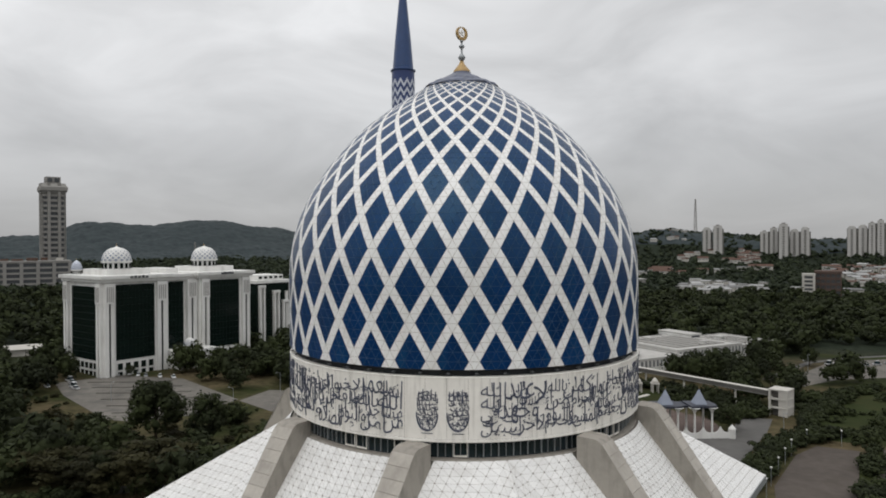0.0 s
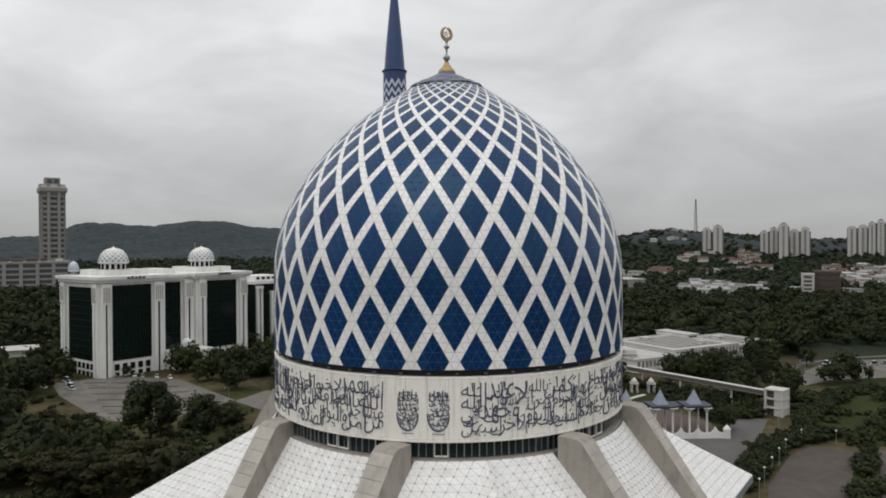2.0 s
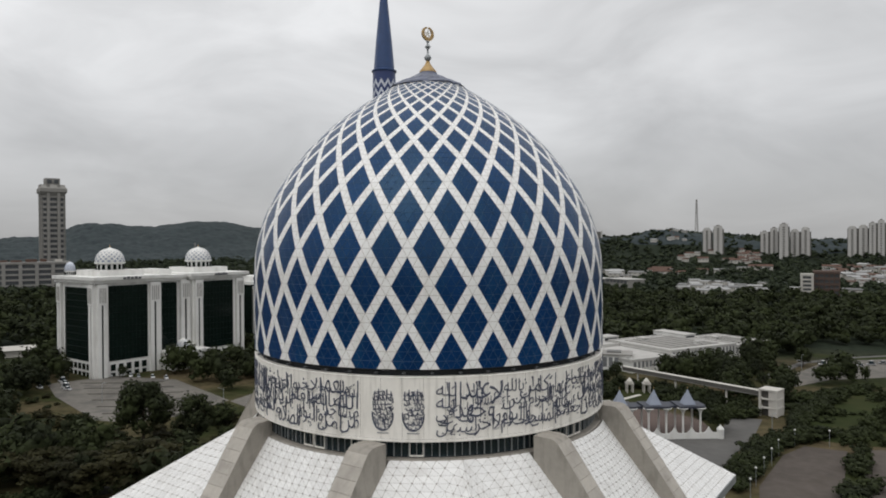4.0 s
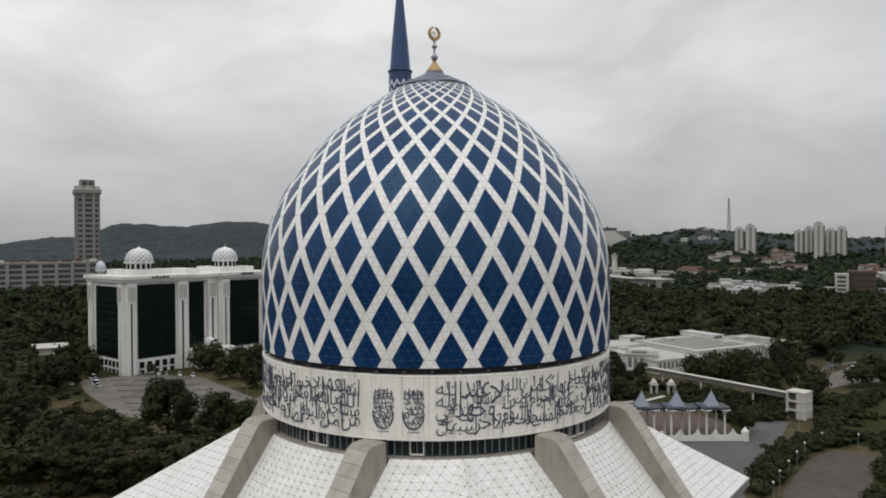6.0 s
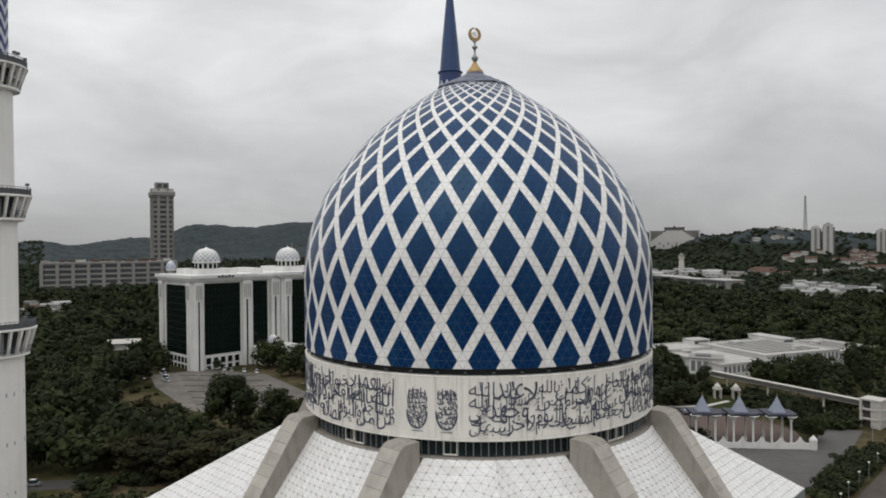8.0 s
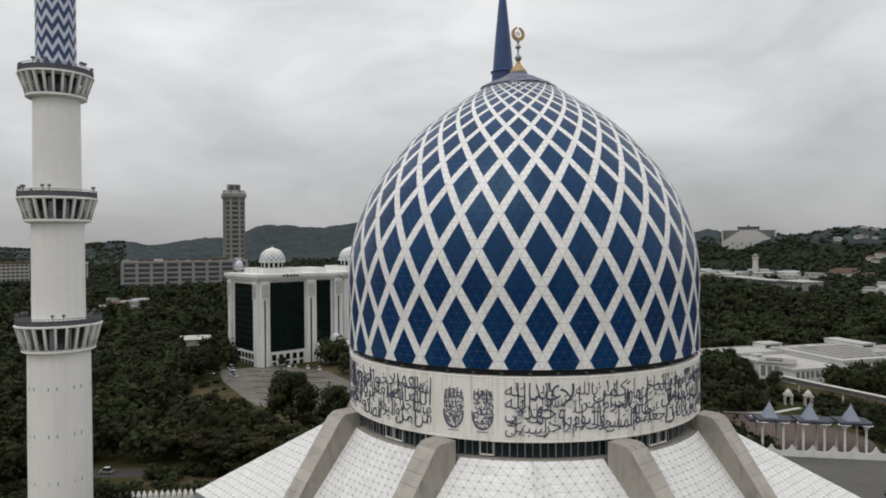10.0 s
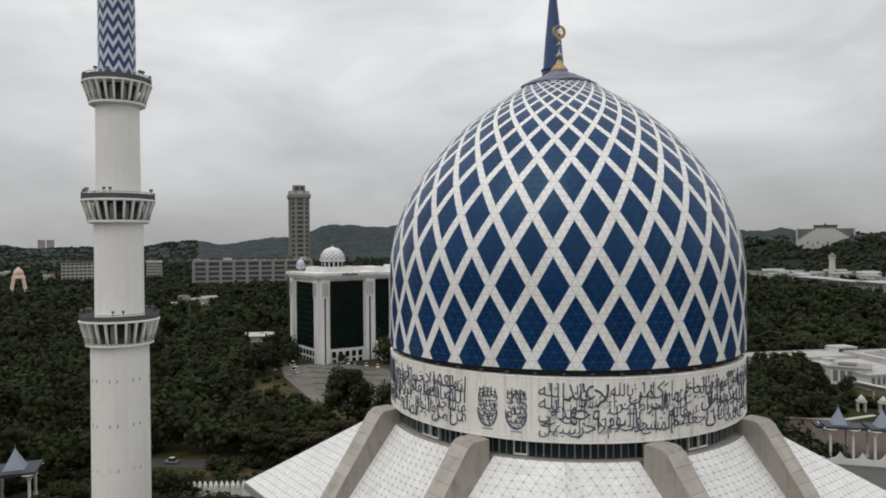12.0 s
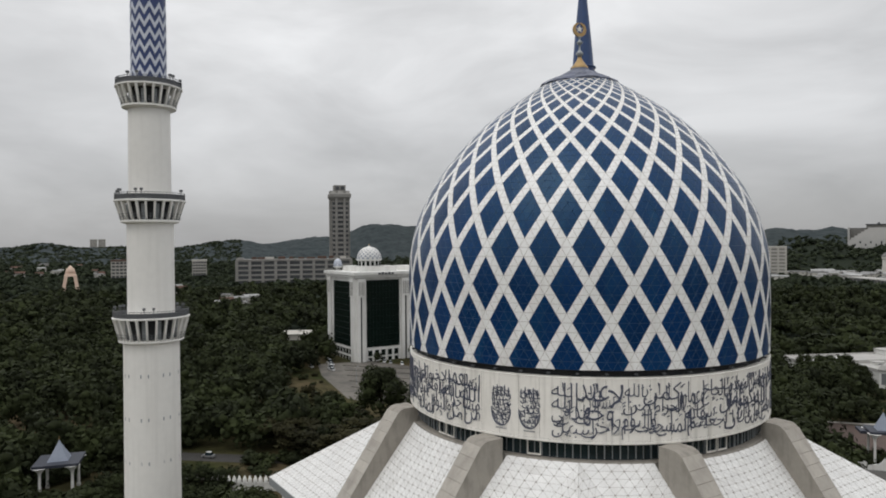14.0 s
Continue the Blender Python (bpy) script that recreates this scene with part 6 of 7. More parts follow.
def build_pavilion(x, y, turn, w, ze, zt, label, group, roof=0.5):
    p = empty("pavilion", pose(x, y, gz(x), 0, 0, turn), label, "pavilion", group)
    for sx in (-1, 1):
        for sy in (-1, 1):
            bm = bmesh.new()
            lathe(bm, [(0.62, 0), (0.62, 0.7), (0.42, 0.9), (0.38, ze - 2.6), (0.6, ze - 1.8), (1.2, ze - 1.0), (2.2, ze - 0.45)], 8, sx * w * 0.375, sy * w * 0.42)
            part("column", bm, M_BLDG, p)
    bm = bmesh.new()
    box(bm, 0, 0, ze - 0.1, w * 1.08, w * 1.08, 0.8)
    part("eave_slab", bm, M_EAVE, p)
    pavilion_roof(p, 0, 0, w * roof, ze + 0.3, zt)
    bm = bmesh.new()
    rod(bm, (0, 0, zt - 0.4), (0, 0, zt + 1.1), 0.1, 0.03)
    part("roof_finial", bm, M_GOLD, p)
    return p


def build_forecourt():
    k3 = Vector((97.3, 265.5, 0))
    step = Vector((-13.2, -1.0, 0))
    turn = math.degrees(math.atan2(1.0, 13.2))
    for q in range(3):
        p = k3 + step * q
        build_pavilion(p.x, p.y, turn, 9.0, 11.4, 17.4, "white columned pavilion under a blue pyramid roof", "pavilions of the arcade")
    # screen wall with pointed crenels along the arcade's foot
    w = empty("screen_wall", pose(107, 259.5, gz(100), 0, 0, turn), "low white screen wall with pointed arches", "wall")
    for q in range(9):
        x = -3.95 - 6.6 * q
        bm = bmesh.new()
        prof = [(-3.25, 0), (3.25, 0), (3.25, 2.2), (1.7, 2.4), (0.8, 3.2), (0, 4.5), (-0.8, 3.2), (-1.7, 2.4), (-3.25, 2.2)]
        fr = [bm.verts.new((x + a, -0.25, z)) for a, z in prof]
        bk = [bm.verts.new((x + a, 0.25, z)) for a, z in prof]
        bm.faces.new(fr)
        bm.faces.new(bk[::-1])
        for c in range(len(prof)):
            e = (c + 1) % len(prof)
            bm.faces.new((fr[c], bk[c], bk[e], fr[e]))
        bmesh.ops.recalc_face_normals(bm, faces=bm.faces)
        part("wall_panel", bm, M_BLDG, w)
    bm = bmesh.new()
    lathe(bm, [(1.3, 0), (1.3, 3.2), (1.45, 3.4), (1.15, 3.9), (0.5, 4.6), (0.05, 5.2)], 12, 0.5, 0)
    part("end_turret", bm, M_BLDG, w)
    # arcade roof slab joining the pavilions
    a = empty("arcade", pose(84, 265.5, gz(84), 0, 0, turn), "long arcade with a flat dark blue eave", "arcade")
    bm = bmesh.new()
    box(bm, 0, 1.5, 10.6, 40, 7, 0.9)
    part("arcade_roof", bm, M_EAVE, a)
    for (x, y) in ((94.4, 339.6), (102.6, 339.3)):
        k = empty("domed_gazebo", pose(x, y, gz(x)), "small white domed gazebo on four posts", "gazebo", "gazebos")
        for sx in (-1, 1):
            for sy in (-1, 1):
                bm = bmesh.new()
                box(bm, sx * 1.35, sy * 1.35, 2.1, 0.5, 0.5, 4.2)
                part("post", bm, M_APT, k)
        bm = bmesh.new()
        box(bm, 0, 0, 4.5, 3.7, 3.7, 0.7)
        part("cornice", bm, M_APT, k)
        bm = bmesh.new()
        lathe(bm, [(1.5, 4.85), (1.55, 5.4), (1.25, 6.1), (0.6, 6.7), (0.06, 7.4)], 14)
        part("gazebo_dome", bm, M_APT, k, smooth=True)
    build_pavilion(-155, 144.5, 40, 11.0, 9.2, 15.2, "white columned pavilion beside the wooded road", "pavilions by the road", 0.48)
    f = empty("boundary_wall", pose(-126, 158.5, gz(-110), 0, 0, 20), "white crenellated boundary wall in short panels", "wall")
    for q in range(13):
        bm = bmesh.new()
        x = 3.1 * q
        box(bm, x, 0, 1.2, 2.9, 0.5, 2.4)
        for s in (-0.75, 0.75):
            lathe(bm, [(0.62, 2.3), (0.62, 3.2), (0.35, 3.9), (0.03, 4.5)], 8, x + s, 0)
        part("wall_panel", bm, M_BLDG, f)
    s = empty("white_shed", pose(-267, 435, gz(-267), 0, 0, 28), "white shed with a shallow metal roof", "shed")
    bm = bmesh.new()
    box(bm, 0, 0, 2.2, 20, 10, 4.4)
    part("wall", bm, M_APT, s)
    bm = bmesh.new()
    hexa(bm, [(-11.5, -6.5, 4.4), (11.5, -6.5, 4.4), (11.5, 6.5, 4.4), (-11.5, 6.5, 4.4), (-11.2, -1, 6.6), (11.2, -1, 6.6), (11.2, 1, 6.6), (-11.2, 1, 6.6)])
    part("roof", bm, M_APT, s)


build_forecourt()

# ---- trees ----
ICO = bmesh.new()
bmesh.ops.create_icosphere(ICO, subdivisions=1, radius=1.0)
ICO_V = np.array([v.co[:] for v in ICO.verts])
ICO_F = np.array([[v.index for v in f.verts] for f in ICO.faces])
ICO.free()


def crown(rng, lobes, leaves, flat=0.8, leaf=0.06, cone=0.0, solid=0.9, core=0.6, small=0.26, large=0.42):
    """Crown about one unit in radius: uneven dark lobes inside, many small leaf sprays round them. Returns vertices and triangles."""
    V, F, n = [], [], 0
    centres = []
    for q in range(lobes):
        f = (q + 0.5) / lobes
        z = (2 * f - 1) * 0.62
        span = 0.72 * math.sqrt(max(0.05, 1 - (z / 0.85) ** 2)) * (1 - cone * max(0.0, z + 0.3))
        a = q * 2.4 + rng.uniform(-0.5, 0.5)
        rr = span * rng.uniform(0.45, 1.0)
        r = rng.uniform(small, large)
        c = np.array([rr * math.cos(a), rr * math.sin(a), z * flat])
        centres.append((c, r))
        jit = rng.uniform(0.7, 1.1, size=(len(ICO_V), 1))
        V.append(ICO_V * jit * r * solid + c)
        F.append(ICO_F + n)
        n += len(ICO_V)
    V.append(ICO_V * np.array([core, core, core * flat]))
    F.append(ICO_F + n)
    n += len(ICO_V)
    which = rng.integers(len(centres), size=leaves)
    C = np.array([c for c, r in centres])[which]
    R = np.array([r for c, r in centres])[which][:, None]
    d = rng.normal(size=(leaves, 3))
    d[:, 2] += 0.25
    d /= np.linalg.norm(d, axis=1)[:, None]
    p = C + d * R * rng.uniform(0.78, 1.28, size=(leaves, 1))
    t1 = np.cross(d, rng.normal(size=(leaves, 3)))
    t1 /= np.linalg.norm(t1, axis=1)[:, None]
    t2 = np.cross(d, t1) + d * rng.uniform(-0.6, 0.6, size=(leaves, 1))
    s = leaf * rng.uniform(0.55, 1.5, size=(leaves, 1))
    tri = np.stack([p - t1 * s - t2 * s * 0.6, p + t1 * s - t2 * s * 0.5, p + t2 * s + t1 * s * 0.2], 1).reshape(-1, 3)
    V.append(tri)
    F.append(np.arange(leaves * 3).reshape(-1, 3) + n)
    return np.concatenate(V), np.concatenate(F)


RNG = np.random.default_rng(21)
NEAR_KINDS = [crown(RNG, lb, 290, f, 0.105, cn, 0.6, 0.5) for lb, f, cn in ((12, 0.85, 0.0), (10, 1.0, 0.2), (13, 0.7, 0.0), (11, 0.95, 0.3), (10, 1.05, 0.1), (14, 0.75, 0.1))]
MID_KINDS = [crown(RNG, 5, 100, f, 0.17, 0.0, 0.55, 0.42) for f in (0.8, 0.95, 0.7, 0.85)]
HEDGE_KINDS = [crown(RNG, 5, 170, f, 0.125, 0.0, 0.6, 0.5) for f in (0.8, 0.95, 0.7)]
MID_FAR_KINDS = [crown(RNG, 2, 24, f, 0.24, 0.0, 0.7, 0.5) for f in (0.8, 0.95, 0.7)]
FAR_KINDS = [(ICO_V * RNG.uniform(0.75, 1.15, size=(len(ICO_V), 1)), ICO_F) for f in range(8)]


def inside(poly, x, y):
    px, py = np.array([p[0] for p in poly]), np.array([p[1] for p in poly])
    c = np.zeros_like(x, dtype=bool)
    for i in range(len(poly)):
        j = (i - 1) % len(poly)
        hit = ((py[i] > y) != (py[j] > y)) & (x < (px[j] - px[i]) * (y - py[i]) / (py[j] - py[i] + 1e-9) + px[i])
        c ^= hit
    return c


def grown(poly, m):
    cx, cy = sum(p[0] for p in poly) / len(poly), sum(p[1] for p in poly) / len(poly)
    out = []
    for x, y in poly:
        d = math.hypot(x - cx, y - cy)
        out.append((cx + (x - cx) * (1 + m / d), cy + (y - cy) * (1 + m / d)))
    return out


KEEP_OUT = [grown(p, 5) for p in (LOT, LOT_SIDE, LOT_R1, LOT_R2, ROAD_R)]
KEEP_OUT += [strip(ROAD_LINE, 15), grown([OB(-4, -14), OB(97, -14), OB(97, 46), OB(-4, 46)], 4), [MALL(-30, -7), MALL(135, -7), MALL(135, 72), MALL(-30, 72)], [PORCH(-5, -5), PORCH(22, -5), PORCH(22, 20), PORCH(-5, 20)], grown(PLAZA, 3), TERRACE]
KEEP_OUT += [grown([(-132, 470), (-98, 510), (-125, 530), (-158, 490)], 4), strip([(91.5, 370.5), (141.5, 301.5)], 9), [(130, 270), (156, 270), (156, 308), (138, 308)], strip([(96, 236), (120, 268), (136, 296)], 26)]
KEEP_OUT += [[(-286, 428), (-236, 366), (-222, 378), (-250, 446), (-286, 446)], [(-165, 134), (-146, 134), (-146, 155), (-165, 155)], [(-132, 152), (-80, 148), (-66, 182), (-88, 182), (-134, 168)], [(-163, 138), (-142, 122), (-134, 130), (-146, 152)]]
KEEP_OUT += [strip([(88, 339.5), (108, 339.3)], 8), strip([(98, 336), (88, 305)], 6), [(84, 308), (112, 308), (111, 345), (88, 345)]]
KEEP_OUT += [grown(LAWN_2, 3), strip(PATH_R, 12), grown(LAWN_3, -5)]
# open grass and scrub left without trees
OPEN = [[(70, 150), (190, 150), (240, 262), (160, 292), (128, 286)], [(-150, 118), (-120, 110), (-60, 140), (-58, 190), (-108, 186), (-139, 176), (-150, 166)], [(-196, 312), (-162, 258), (-132, 234), (-60, 224), (-50, 330), (-60, 345), (-95, 312), (-106, 284), (-124, 272), (-138, 276), (-182, 322)], [(150, 262), (250, 320), (266, 384), (185, 352), (155, 312)], [(66, 284), (142, 262), (150, 290), (112, 372), (80, 372)]]


def scatter(r0, r1, gap, rng, bear0=-59, bear1=37):
    n = int(0.5 * radians(bear1 - bear0) * (r1**2 - r0**2) / gap**2)
    r = np.sqrt(rng.uniform(r0**2, r1**2, n * 1))
    b = np.radians(rng.uniform(bear0, bear1, n))
    x, y = 10 + r * np.sin(b), r * np.cos(b)
    ok = np.hypot(x - CX, y - CY) > 64
    for m in ((-72.7, 96.75), (-10.6, 180.9)):
        ok &= np.hypot(x - m[0], y - m[1]) > 14
    for poly in KEEP_OUT:
        ok &= ~inside(poly, x, y)
    return x[ok], y[ok]


def forest(name, kinds, x, y, h0, h1, wide, mat, rng, label, sink=0.0, smooth=False):
    V, F, n = [], [], 0
    zg = ground_h(x, y)
    for px, py, pz in zip(x, y, zg):
        cv, cf = kinds[rng.integers(len(kinds))]
        h = rng.uniform(h0, h1)
        w = h * wide * rng.uniform(0.8, 1.25)
        a = rng.uniform(0, 2 * math.pi)
        c, s = math.cos(a), math.sin(a)
        q = np.stack([(cv[:, 0] * c - cv[:, 1] * s) * w + px, (cv[:, 0] * s + cv[:, 1] * c) * w + py, cv[:, 2] * h * 0.52 + pz + h * (0.5 - sink)], -1)
        V.append(q)
        F.append(cf + n)
        n += len(cv)
    ob = mesh_np(name, np.concatenate(V), np.concatenate(F), mat, smooth=smooth)
    return tagged(ob, label, "trees", kind="stuff")


def far_mask(x, y, keep):
    """Thin the far woods round houses."""
    ok = np.ones(len(x), dtype=bool)
    for hx, hy in HOUSE_SPOTS:
        ok &= np.hypot(x - hx, y - hy) > keep
        toward = np.hypot(x - hx * 0.985, y - hy * 0.985) > keep
        ok &= toward
    return ok


rng = np.random.default_rng(5)
x, y = scatter(150, 470, 10.2, rng)
ok = np.ones(len(x), dtype=bool)
for poly in OPEN:
    ok &= ~inside(poly, x, y) | (rng.random(len(x)) < 0.025)
x, y = x[ok], y[ok]
forest("woodland", NEAR_KINDS, x, y, 8, 19, 0.52, M_LEAF, rng, "dense dark green tropical woodland")
x, y = scatter(470, 950, 14.6, rng)
ok = far_mask(x, y, 13)
forest("woodland", MID_KINDS, x[ok], y[ok], 9, 19, 0.62, M_LEAF, rng, "dense dark green woodland canopy")
x, y = scatter(950, 1800, 17.5, rng)
ok = far_mask(x, y, 13)
forest("woodland", MID_FAR_KINDS, x[ok], y[ok], 9, 16, 0.66, M_LEAF_MID, rng, "dark green woods on the rising slopes", 0.12, True)

for b0, b1, r1 in ((4, 37, 2120), (-59, -38, 2500)):
    x, y = scatter(1800, r1, 16, rng, b0, b1)
    ok = far_mask(x, y, 13)
    forest("woodland", MID_FAR_KINDS, x[ok], y[ok], 10, 17, 0.66, M_LEAF_MID, rng, "dark green woods on the near face of the ridge", 0.1, True)


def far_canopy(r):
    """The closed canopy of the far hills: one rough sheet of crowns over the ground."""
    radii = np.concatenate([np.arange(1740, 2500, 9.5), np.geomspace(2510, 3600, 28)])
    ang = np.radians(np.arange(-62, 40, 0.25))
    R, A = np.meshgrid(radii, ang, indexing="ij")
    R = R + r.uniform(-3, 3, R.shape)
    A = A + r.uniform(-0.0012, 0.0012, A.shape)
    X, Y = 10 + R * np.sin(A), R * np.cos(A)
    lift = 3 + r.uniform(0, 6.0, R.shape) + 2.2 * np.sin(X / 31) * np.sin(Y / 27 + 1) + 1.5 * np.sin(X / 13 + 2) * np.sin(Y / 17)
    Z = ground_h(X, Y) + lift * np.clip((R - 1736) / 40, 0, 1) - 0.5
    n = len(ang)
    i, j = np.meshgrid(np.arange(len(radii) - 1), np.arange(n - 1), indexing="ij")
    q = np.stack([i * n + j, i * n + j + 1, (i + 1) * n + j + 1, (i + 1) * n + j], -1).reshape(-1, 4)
    # the canopy's bluish tint is distance haze held in its base colour
    ob = mesh_np("far_woods", np.stack([X, Y, Z], -1).reshape(-1, 3), q[:, ::-1], M_LEAF_HAZE, smooth=True)
    return tagged(ob, "distant wooded hills with bluish haze put into their colour", "trees", kind="stuff")


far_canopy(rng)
# hedges and young trees between the parking strips
hx, hy = [], []
for a, b, n in (((112, 178), (154, 250), 34), ((136, 262), (158, 300), 34), ((160, 318), (215, 346), 50), ((152, 252), (196, 300), 26), ((90, 205), (108, 231), 50), ((98, 219), (118, 244), 60), ((109, 236), (127, 254), 60), ((122, 250), (150, 264), 60), ((104, 347), (138, 297), 60), ((112, 288), (134, 294), 46), ((106, 318), (122, 296), 40), ((84, 350), (104, 349), 30), ((110, 350), (140, 312), 50), ((80, 326), (86, 340), 16), ((112, 306), (132, 298), 30), ((62, 262), (72, 263), 14), ((156, 190), (200, 262), 34), ((132, 262), (190, 330), 34), ((150, 300), (176, 296), 10), ((-128, 150), (-92, 160), 26), ((-160, 132), (-132, 140), 24), ((-150, 160), (-120, 172), 16), ((-122, 186), (-100, 196), 16), ((-124, 152), (-112, 166), 30), ((-146, 136), (-130, 150), 34), ((-170, 140), (-160, 152), 22), ((-178, 150), (-190, 172), 26), ((-142, 156), (-128, 164), 22), ((-204, 148), (-150, 168), 70), ((-146, 150), (-134, 160), 26)):
    f = rng.random(n)
    hx.append(a[0] + (b[0] - a[0]) * f + rng.uniform(-2.5, 2.5, n))
    hy.append(a[1] + (b[1] - a[1]) * f + rng.uniform(-2.5, 2.5, n))
forest("hedge", HEDGE_KINDS, np.concatenate(hx), np.concatenate(hy), 2.8, 6.2, 0.7, M_LEAF, rng, "dark green hedges and young trees between parking strips", 0.15)
# scrub on the open ground
x, y = scatter(150, 420, 5.5, rng)
ok = np.zeros(len(x), dtype=bool)
for poly in OPEN:
    ok |= inside(poly, x, y)
ok &= rng.random(len(x)) < 0.5
green = ok & ((x > 60) | (y < 215) | (rng.random(len(x)) < 0.5))
ok &= ~green
forest("low_bushes", MID_KINDS, x[green], y[green], 1.8, 5.0, 0.8, M_LEAF, rng, "low dark green bushes round the lots", 0.25)
forest("scrub", NEAR_KINDS, x[ok], y[ok], 1.5, 5.5, 0.75, M_LEAF_DRY, rng, "dry scrub and young bushes on open ground", 0.25)


def build_tree(h, spread, seed, leaves, cone=0.2, mat=M_LEAF, label="dark broad-leaved tree with a bare lower trunk"):
    """A tree: tapered trunk, limbs, crown of leaf clumps."""
    r = np.random.default_rng(seed)
    t = empty("tree", pose(0, 0, 0), label, "tree", "single trees")
    bm = bmesh.new()
    top = Vector((0.3, 0.2, h * 0.62))
    rod(bm, (0, 0, -0.5), (0.1, 0.05, h * 0.3), h * 0.026, h * 0.02, 8)
    rod(bm, (0.1, 0.05, h * 0.3), top, h * 0.02, h * 0.008, 7)
    for q in range(7):
        a = 2 * math.pi * q / 7 + r.uniform(-0.3, 0.3)
        z0 = h * r.uniform(0.26, 0.5)
        d = h * spread * r.uniform(0.45, 0.8)
        rod(bm, (0.1, 0.05, z0), (d * math.cos(a), d * math.sin(a), z0 + h * r.uniform(0.15, 0.32)), h * 0.01, h * 0.003, 5)
    part("trunk", bm, M_TRUNK, t)
    cv, cf = crown(r, 30, leaves, 1.0, 0.045, cone, 0.6, 0.2, 0.14, 0.3)
    cv = np.stack([cv[:, 0] * h * spread, cv[:, 1] * h * spread, cv[:, 2] * h * 0.42 + h * 0.56], -1)
    mesh_np("crown", cv, cf, mat, t)
    return t


TREES = [build_tree(24, 0.5, 31, 5200, 0.3), build_tree(17, 0.44, 32, 2700, 0.4), build_tree(13, 0.95, 33, 3600, 0.0, M_LEAF_DRY, "wide spreading olive-brown rain tree"), build_tree(10, 0.5, 34, 1500, 0.1)]
SPOTS = [(55, 357, 1, 0.95), (60, 348, 1, 1.15), (62, 410, 1, 0.95), (70, 400, 0, 0.7), (82, 416, 1, 0.95), (87, 405, 0, 0.7), (-104, 248, 0, 1.5), (-83, 241, 1, 1.35), (-120, 236, 1, 0.95), (-84, 199, 2, 1.25), (-99, 197, 1, 0.8), (-110, 200, 2, 0.8), (-190, 152, 1, 0.7), (-166, 160, 3, 0.9), (-152, 166, 3, 0.9), (-146, 160, 3, 0.7), (-210, 156, 1, 0.8), (-117, 160, 3, 0.95), (-121, 156, 3, 0.8), (-113, 163, 3, 0.75), (-134, 146, 3, 0.8), (-170, 148, 1, 0.85), (-176, 143, 1, 0.8), (-186, 168, 1, 0.9), (-168, 168, 1, 0.8), (-196, 160, 0, 0.65), (-180, 182, 1, 0.9), (-160, 186, 1, 0.75), (-122, 206, 2, 0.75), (-70, 204, 1, 0.8), (-112, 214, 1, 0.9), (-96, 196, 2, 0.8), 
         (-60, 245, 3, 1.0), (110.5, 268, 3, 1.2), (113.5, 273, 3, 1.1), (94, 369, 3, 1.0), (72, 352, 1, 0.75), (78, 362, 1, 0.8), (84, 371, 1, 0.75), (70, 370, 1, 0.85), (64, 360, 1, 0.8), (86, 357, 3, 1.0), (66, 318, 3, 0.8), (64, 330, 3, 0.9), (99, 383, 3, 1.0), (132, 380, 1, 0.7), (141, 378, 1, 0.75), (150, 384, 3, 1.3), (158, 382, 1, 0.65), (167, 388, 3, 1.3), (176, 386, 3, 1.2), (138, 366, 3, 1.2), (150, 366, 3, 1.2), (160, 370, 3, 1.2), (146, 352, 3, 0.9), (172, 374, 3, 1.1), (184, 384, 3, 1.1), (150, 335, 3, 0.9), (165, 352, 3, 1.0), (140, 355, 3, 0.9), (218, 416, 0, 0.75),
         (128, 372, 3, 0.9), (152, 380, 3, 0.9), (240, 350, 1, 1.0), (170, 395, 3, 1.0), 
         (-150, 405, 3, 1.2), (-140, 388, 3, 1.2), (-130, 398, 1, 0.8), (-118, 405, 1, 0.8), (-105, 412, 1, 0.85), (-95, 405, 3, 1.3), (-168, 368, 3, 0.8), (-85, 420, 1, 0.9), (-108, 388, 3, 1.1), (-120, 380, 3, 1.0)]
used = [False] * len(TREES)
for q, (x, y, kind, s) in enumerate(SPOTS):
    m = pose(x, y, gz(x), 0, 0, 47 * q) @ Matrix.Scale(s, 4)
    if used[kind]:
        copy_thing(TREES[kind], m)
    else:
        TREES[kind].matrix_basis, used[kind] = m, True

# ---- parked cars and lamp posts ----


def build_car(w, l, h, label):
    c = empty("parked_car", pose(0, 0, 0), label, "car", "parked cars")
    bm = bmesh.new()
    box(bm, 0, 0, 0.62, w, l, 0.62, taper=0.94)
    part("body", bm, M_CARW, c)
    bm = bmesh.new()
    box(bm, 0, -l * 0.04, 0.62 + h / 2, w * 0.92, l * 0.55, h - 0.5, taper=0.74)
    part("cabin", bm, M_GLASS, c, "dark glazed cabin")
    bm = bmesh.new()
    box(bm, 0, -l * 0.04, 0.62 + h / 2 + (h - 0.5) / 2 + 0.03, w * 0.7, l * 0.4, 0.06)
    part("roof", bm, M_CARW, c)
    for sx in (-1, 1):
        for sy in (-1, 1):
            bm = bmesh.new()
            rod(bm, (sx * (w / 2 - 0.22), sy * l * 0.31, 0.32), (sx * (w / 2 + 0.02), sy * l * 0.31, 0.32), 0.32, segs=12)
            part("wheel", bm, M_DARK, c)
    return c


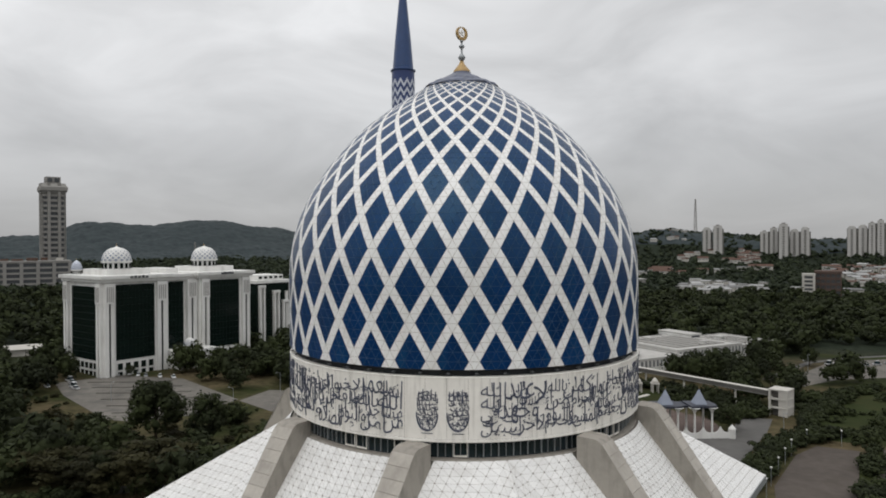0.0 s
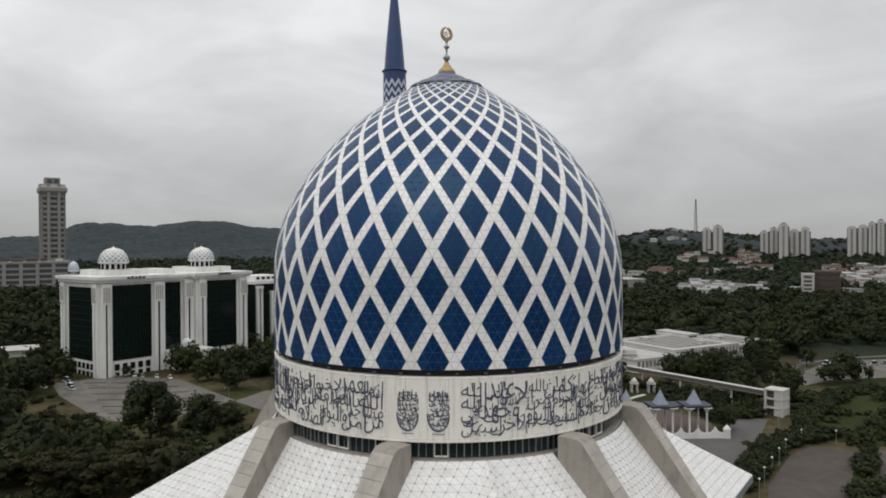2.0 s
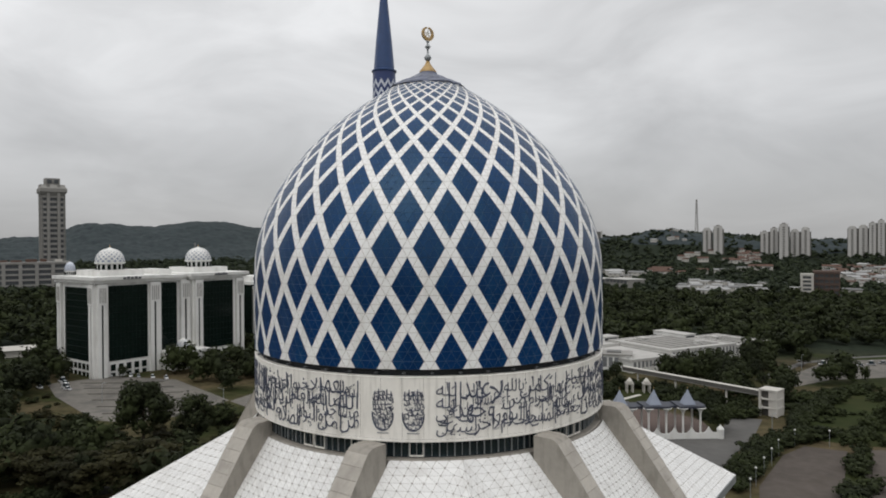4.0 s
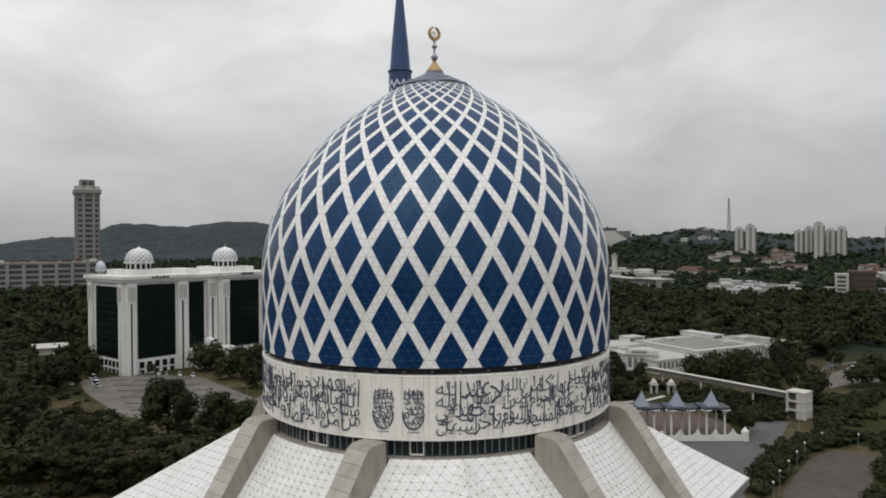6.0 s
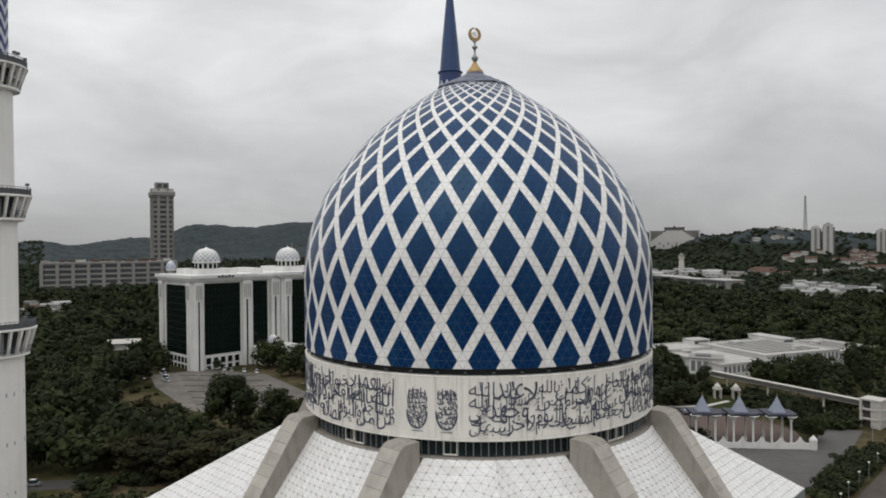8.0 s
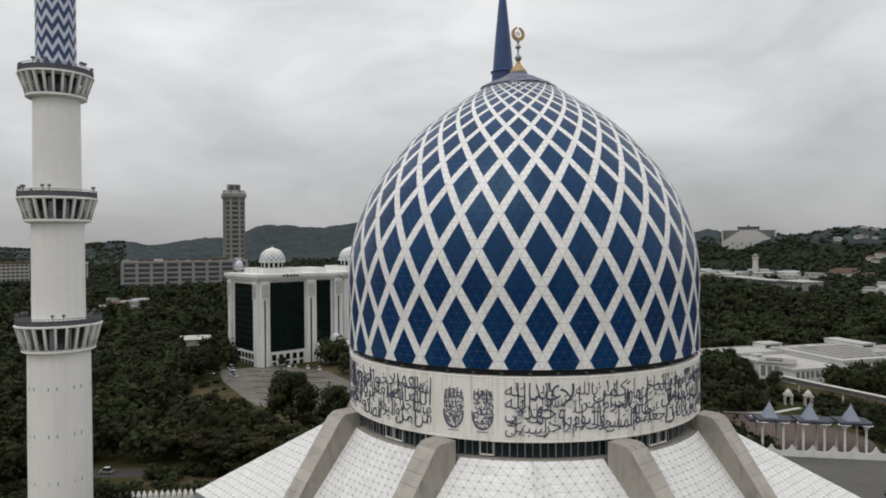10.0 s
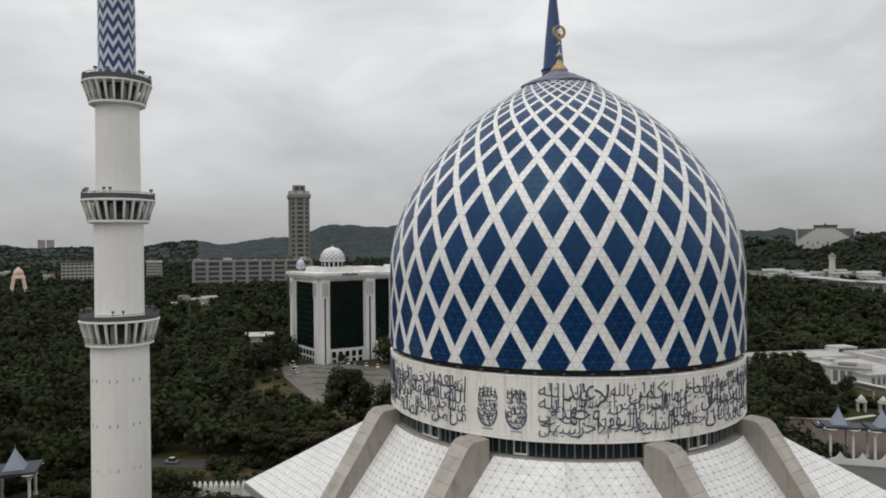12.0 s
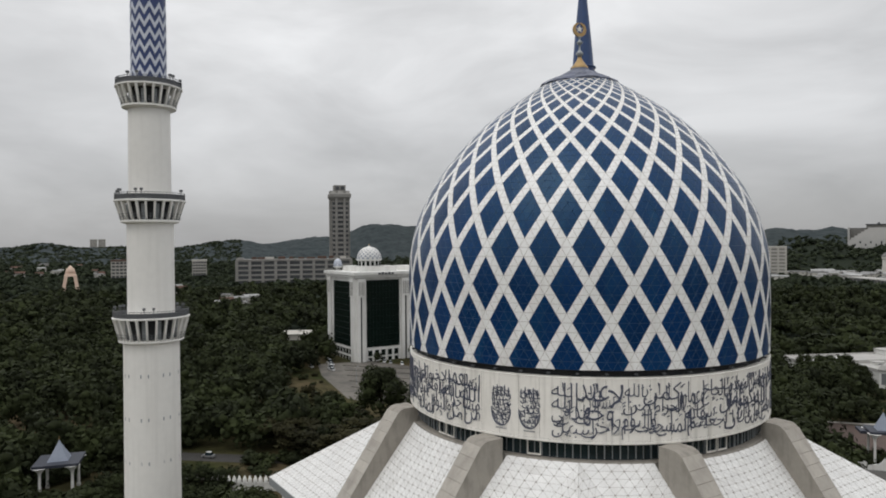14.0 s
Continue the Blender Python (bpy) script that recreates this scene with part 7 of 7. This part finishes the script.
car = build_car(1.8, 4.4, 1.5, "parked family car on worn tarmac")
van = build_car(2.0, 5.0, 2.3, "parked white van on worn tarmac")
crng = random.Random(9)
places = [(-186, 345, 60), (-183, 340, 60), (-180, 336, 60), (-189, 350, 62), (-176, 372, 20), (-171, 374, 20), (-165, 371, 25), (-160, 369, 25), (-152, 368, 25), (-193, 355, 62), (-144, 366, 30), (-137, 186, 100), (-196, 340, 50),
          (232, 420, 80), (238, 422, 80), (246, 418, 80), (252, 416, 80), (261, 420, 80), (271, 425, 80), (225, 432, 85)]
for q, (x, y, a) in enumerate(places):
    src = van if q % 4 == 1 else car
    if q < 2:
        src.matrix_basis = pose(x, y, gz(x) + 0.12, 0, 0, a)
    else:
        copy_thing(src, pose(x, y, gz(x) + 0.12, 0, 0, a + crng.uniform(-4, 4)))


def build_lamp():
    p = empty("street_lamp", pose(0, 0, 0), "slim grey street lamp post", "street lamp", "street lamps")
    bm = bmesh.new()
    rod(bm, (0, 0, 0), (0, 0, 9), 0.14, 0.08, 8)
    part("post", bm, M_ALU, p)
    bm = bmesh.new()
    rod(bm, (0, 0, 8.8), (1.6, 0, 9.3), 0.06, 0.05, 6)
    part("arm", bm, M_ALU, p)
    bm = bmesh.new()
    box(bm, 1.9, 0, 9.3, 0.9, 0.3, 0.16)
    part("lamp_head", bm, M_ALU, p)
    return p


lamp = build_lamp()
lamp.matrix_basis = pose(-120, 292, gz(-120), 0, 0, 40)
for x, y in ((-92, 300), (-150, 310), (-80, 335), (128, 262), (146, 330), (210, 402), (262, 400)):
    copy_thing(lamp, pose(x, y, gz(x), 0, 0, crng.uniform(0, 360)))


def build_garden_lamp():
    p = empty("garden_lamp", pose(0, 0, 0), "short lamp post with a white globe beside the hedge", "garden lamp", "garden lamps")
    bm = bmesh.new()
    rod(bm, (0, 0, 0), (0, 0, 5.4), 0.09, 0.06, 8)
    part("post", bm, M_ALU, p)
    bm = bmesh.new()
    bmesh.ops.create_icosphere(bm, subdivisions=2, radius=0.34, matrix=Matrix.Translation((0, 0, 5.7)))
    part("globe", bm, M_BLDG, p, smooth=True)
    return p


globe_lamp = build_garden_lamp()
globe_lamp.matrix_basis = pose(98, 208, gz(98))
for x, y in ((105, 218), (112, 228), (119, 238), (131, 251), (143, 250), (92, 198)):
    copy_thing(globe_lamp, pose(x, y, gz(x)))
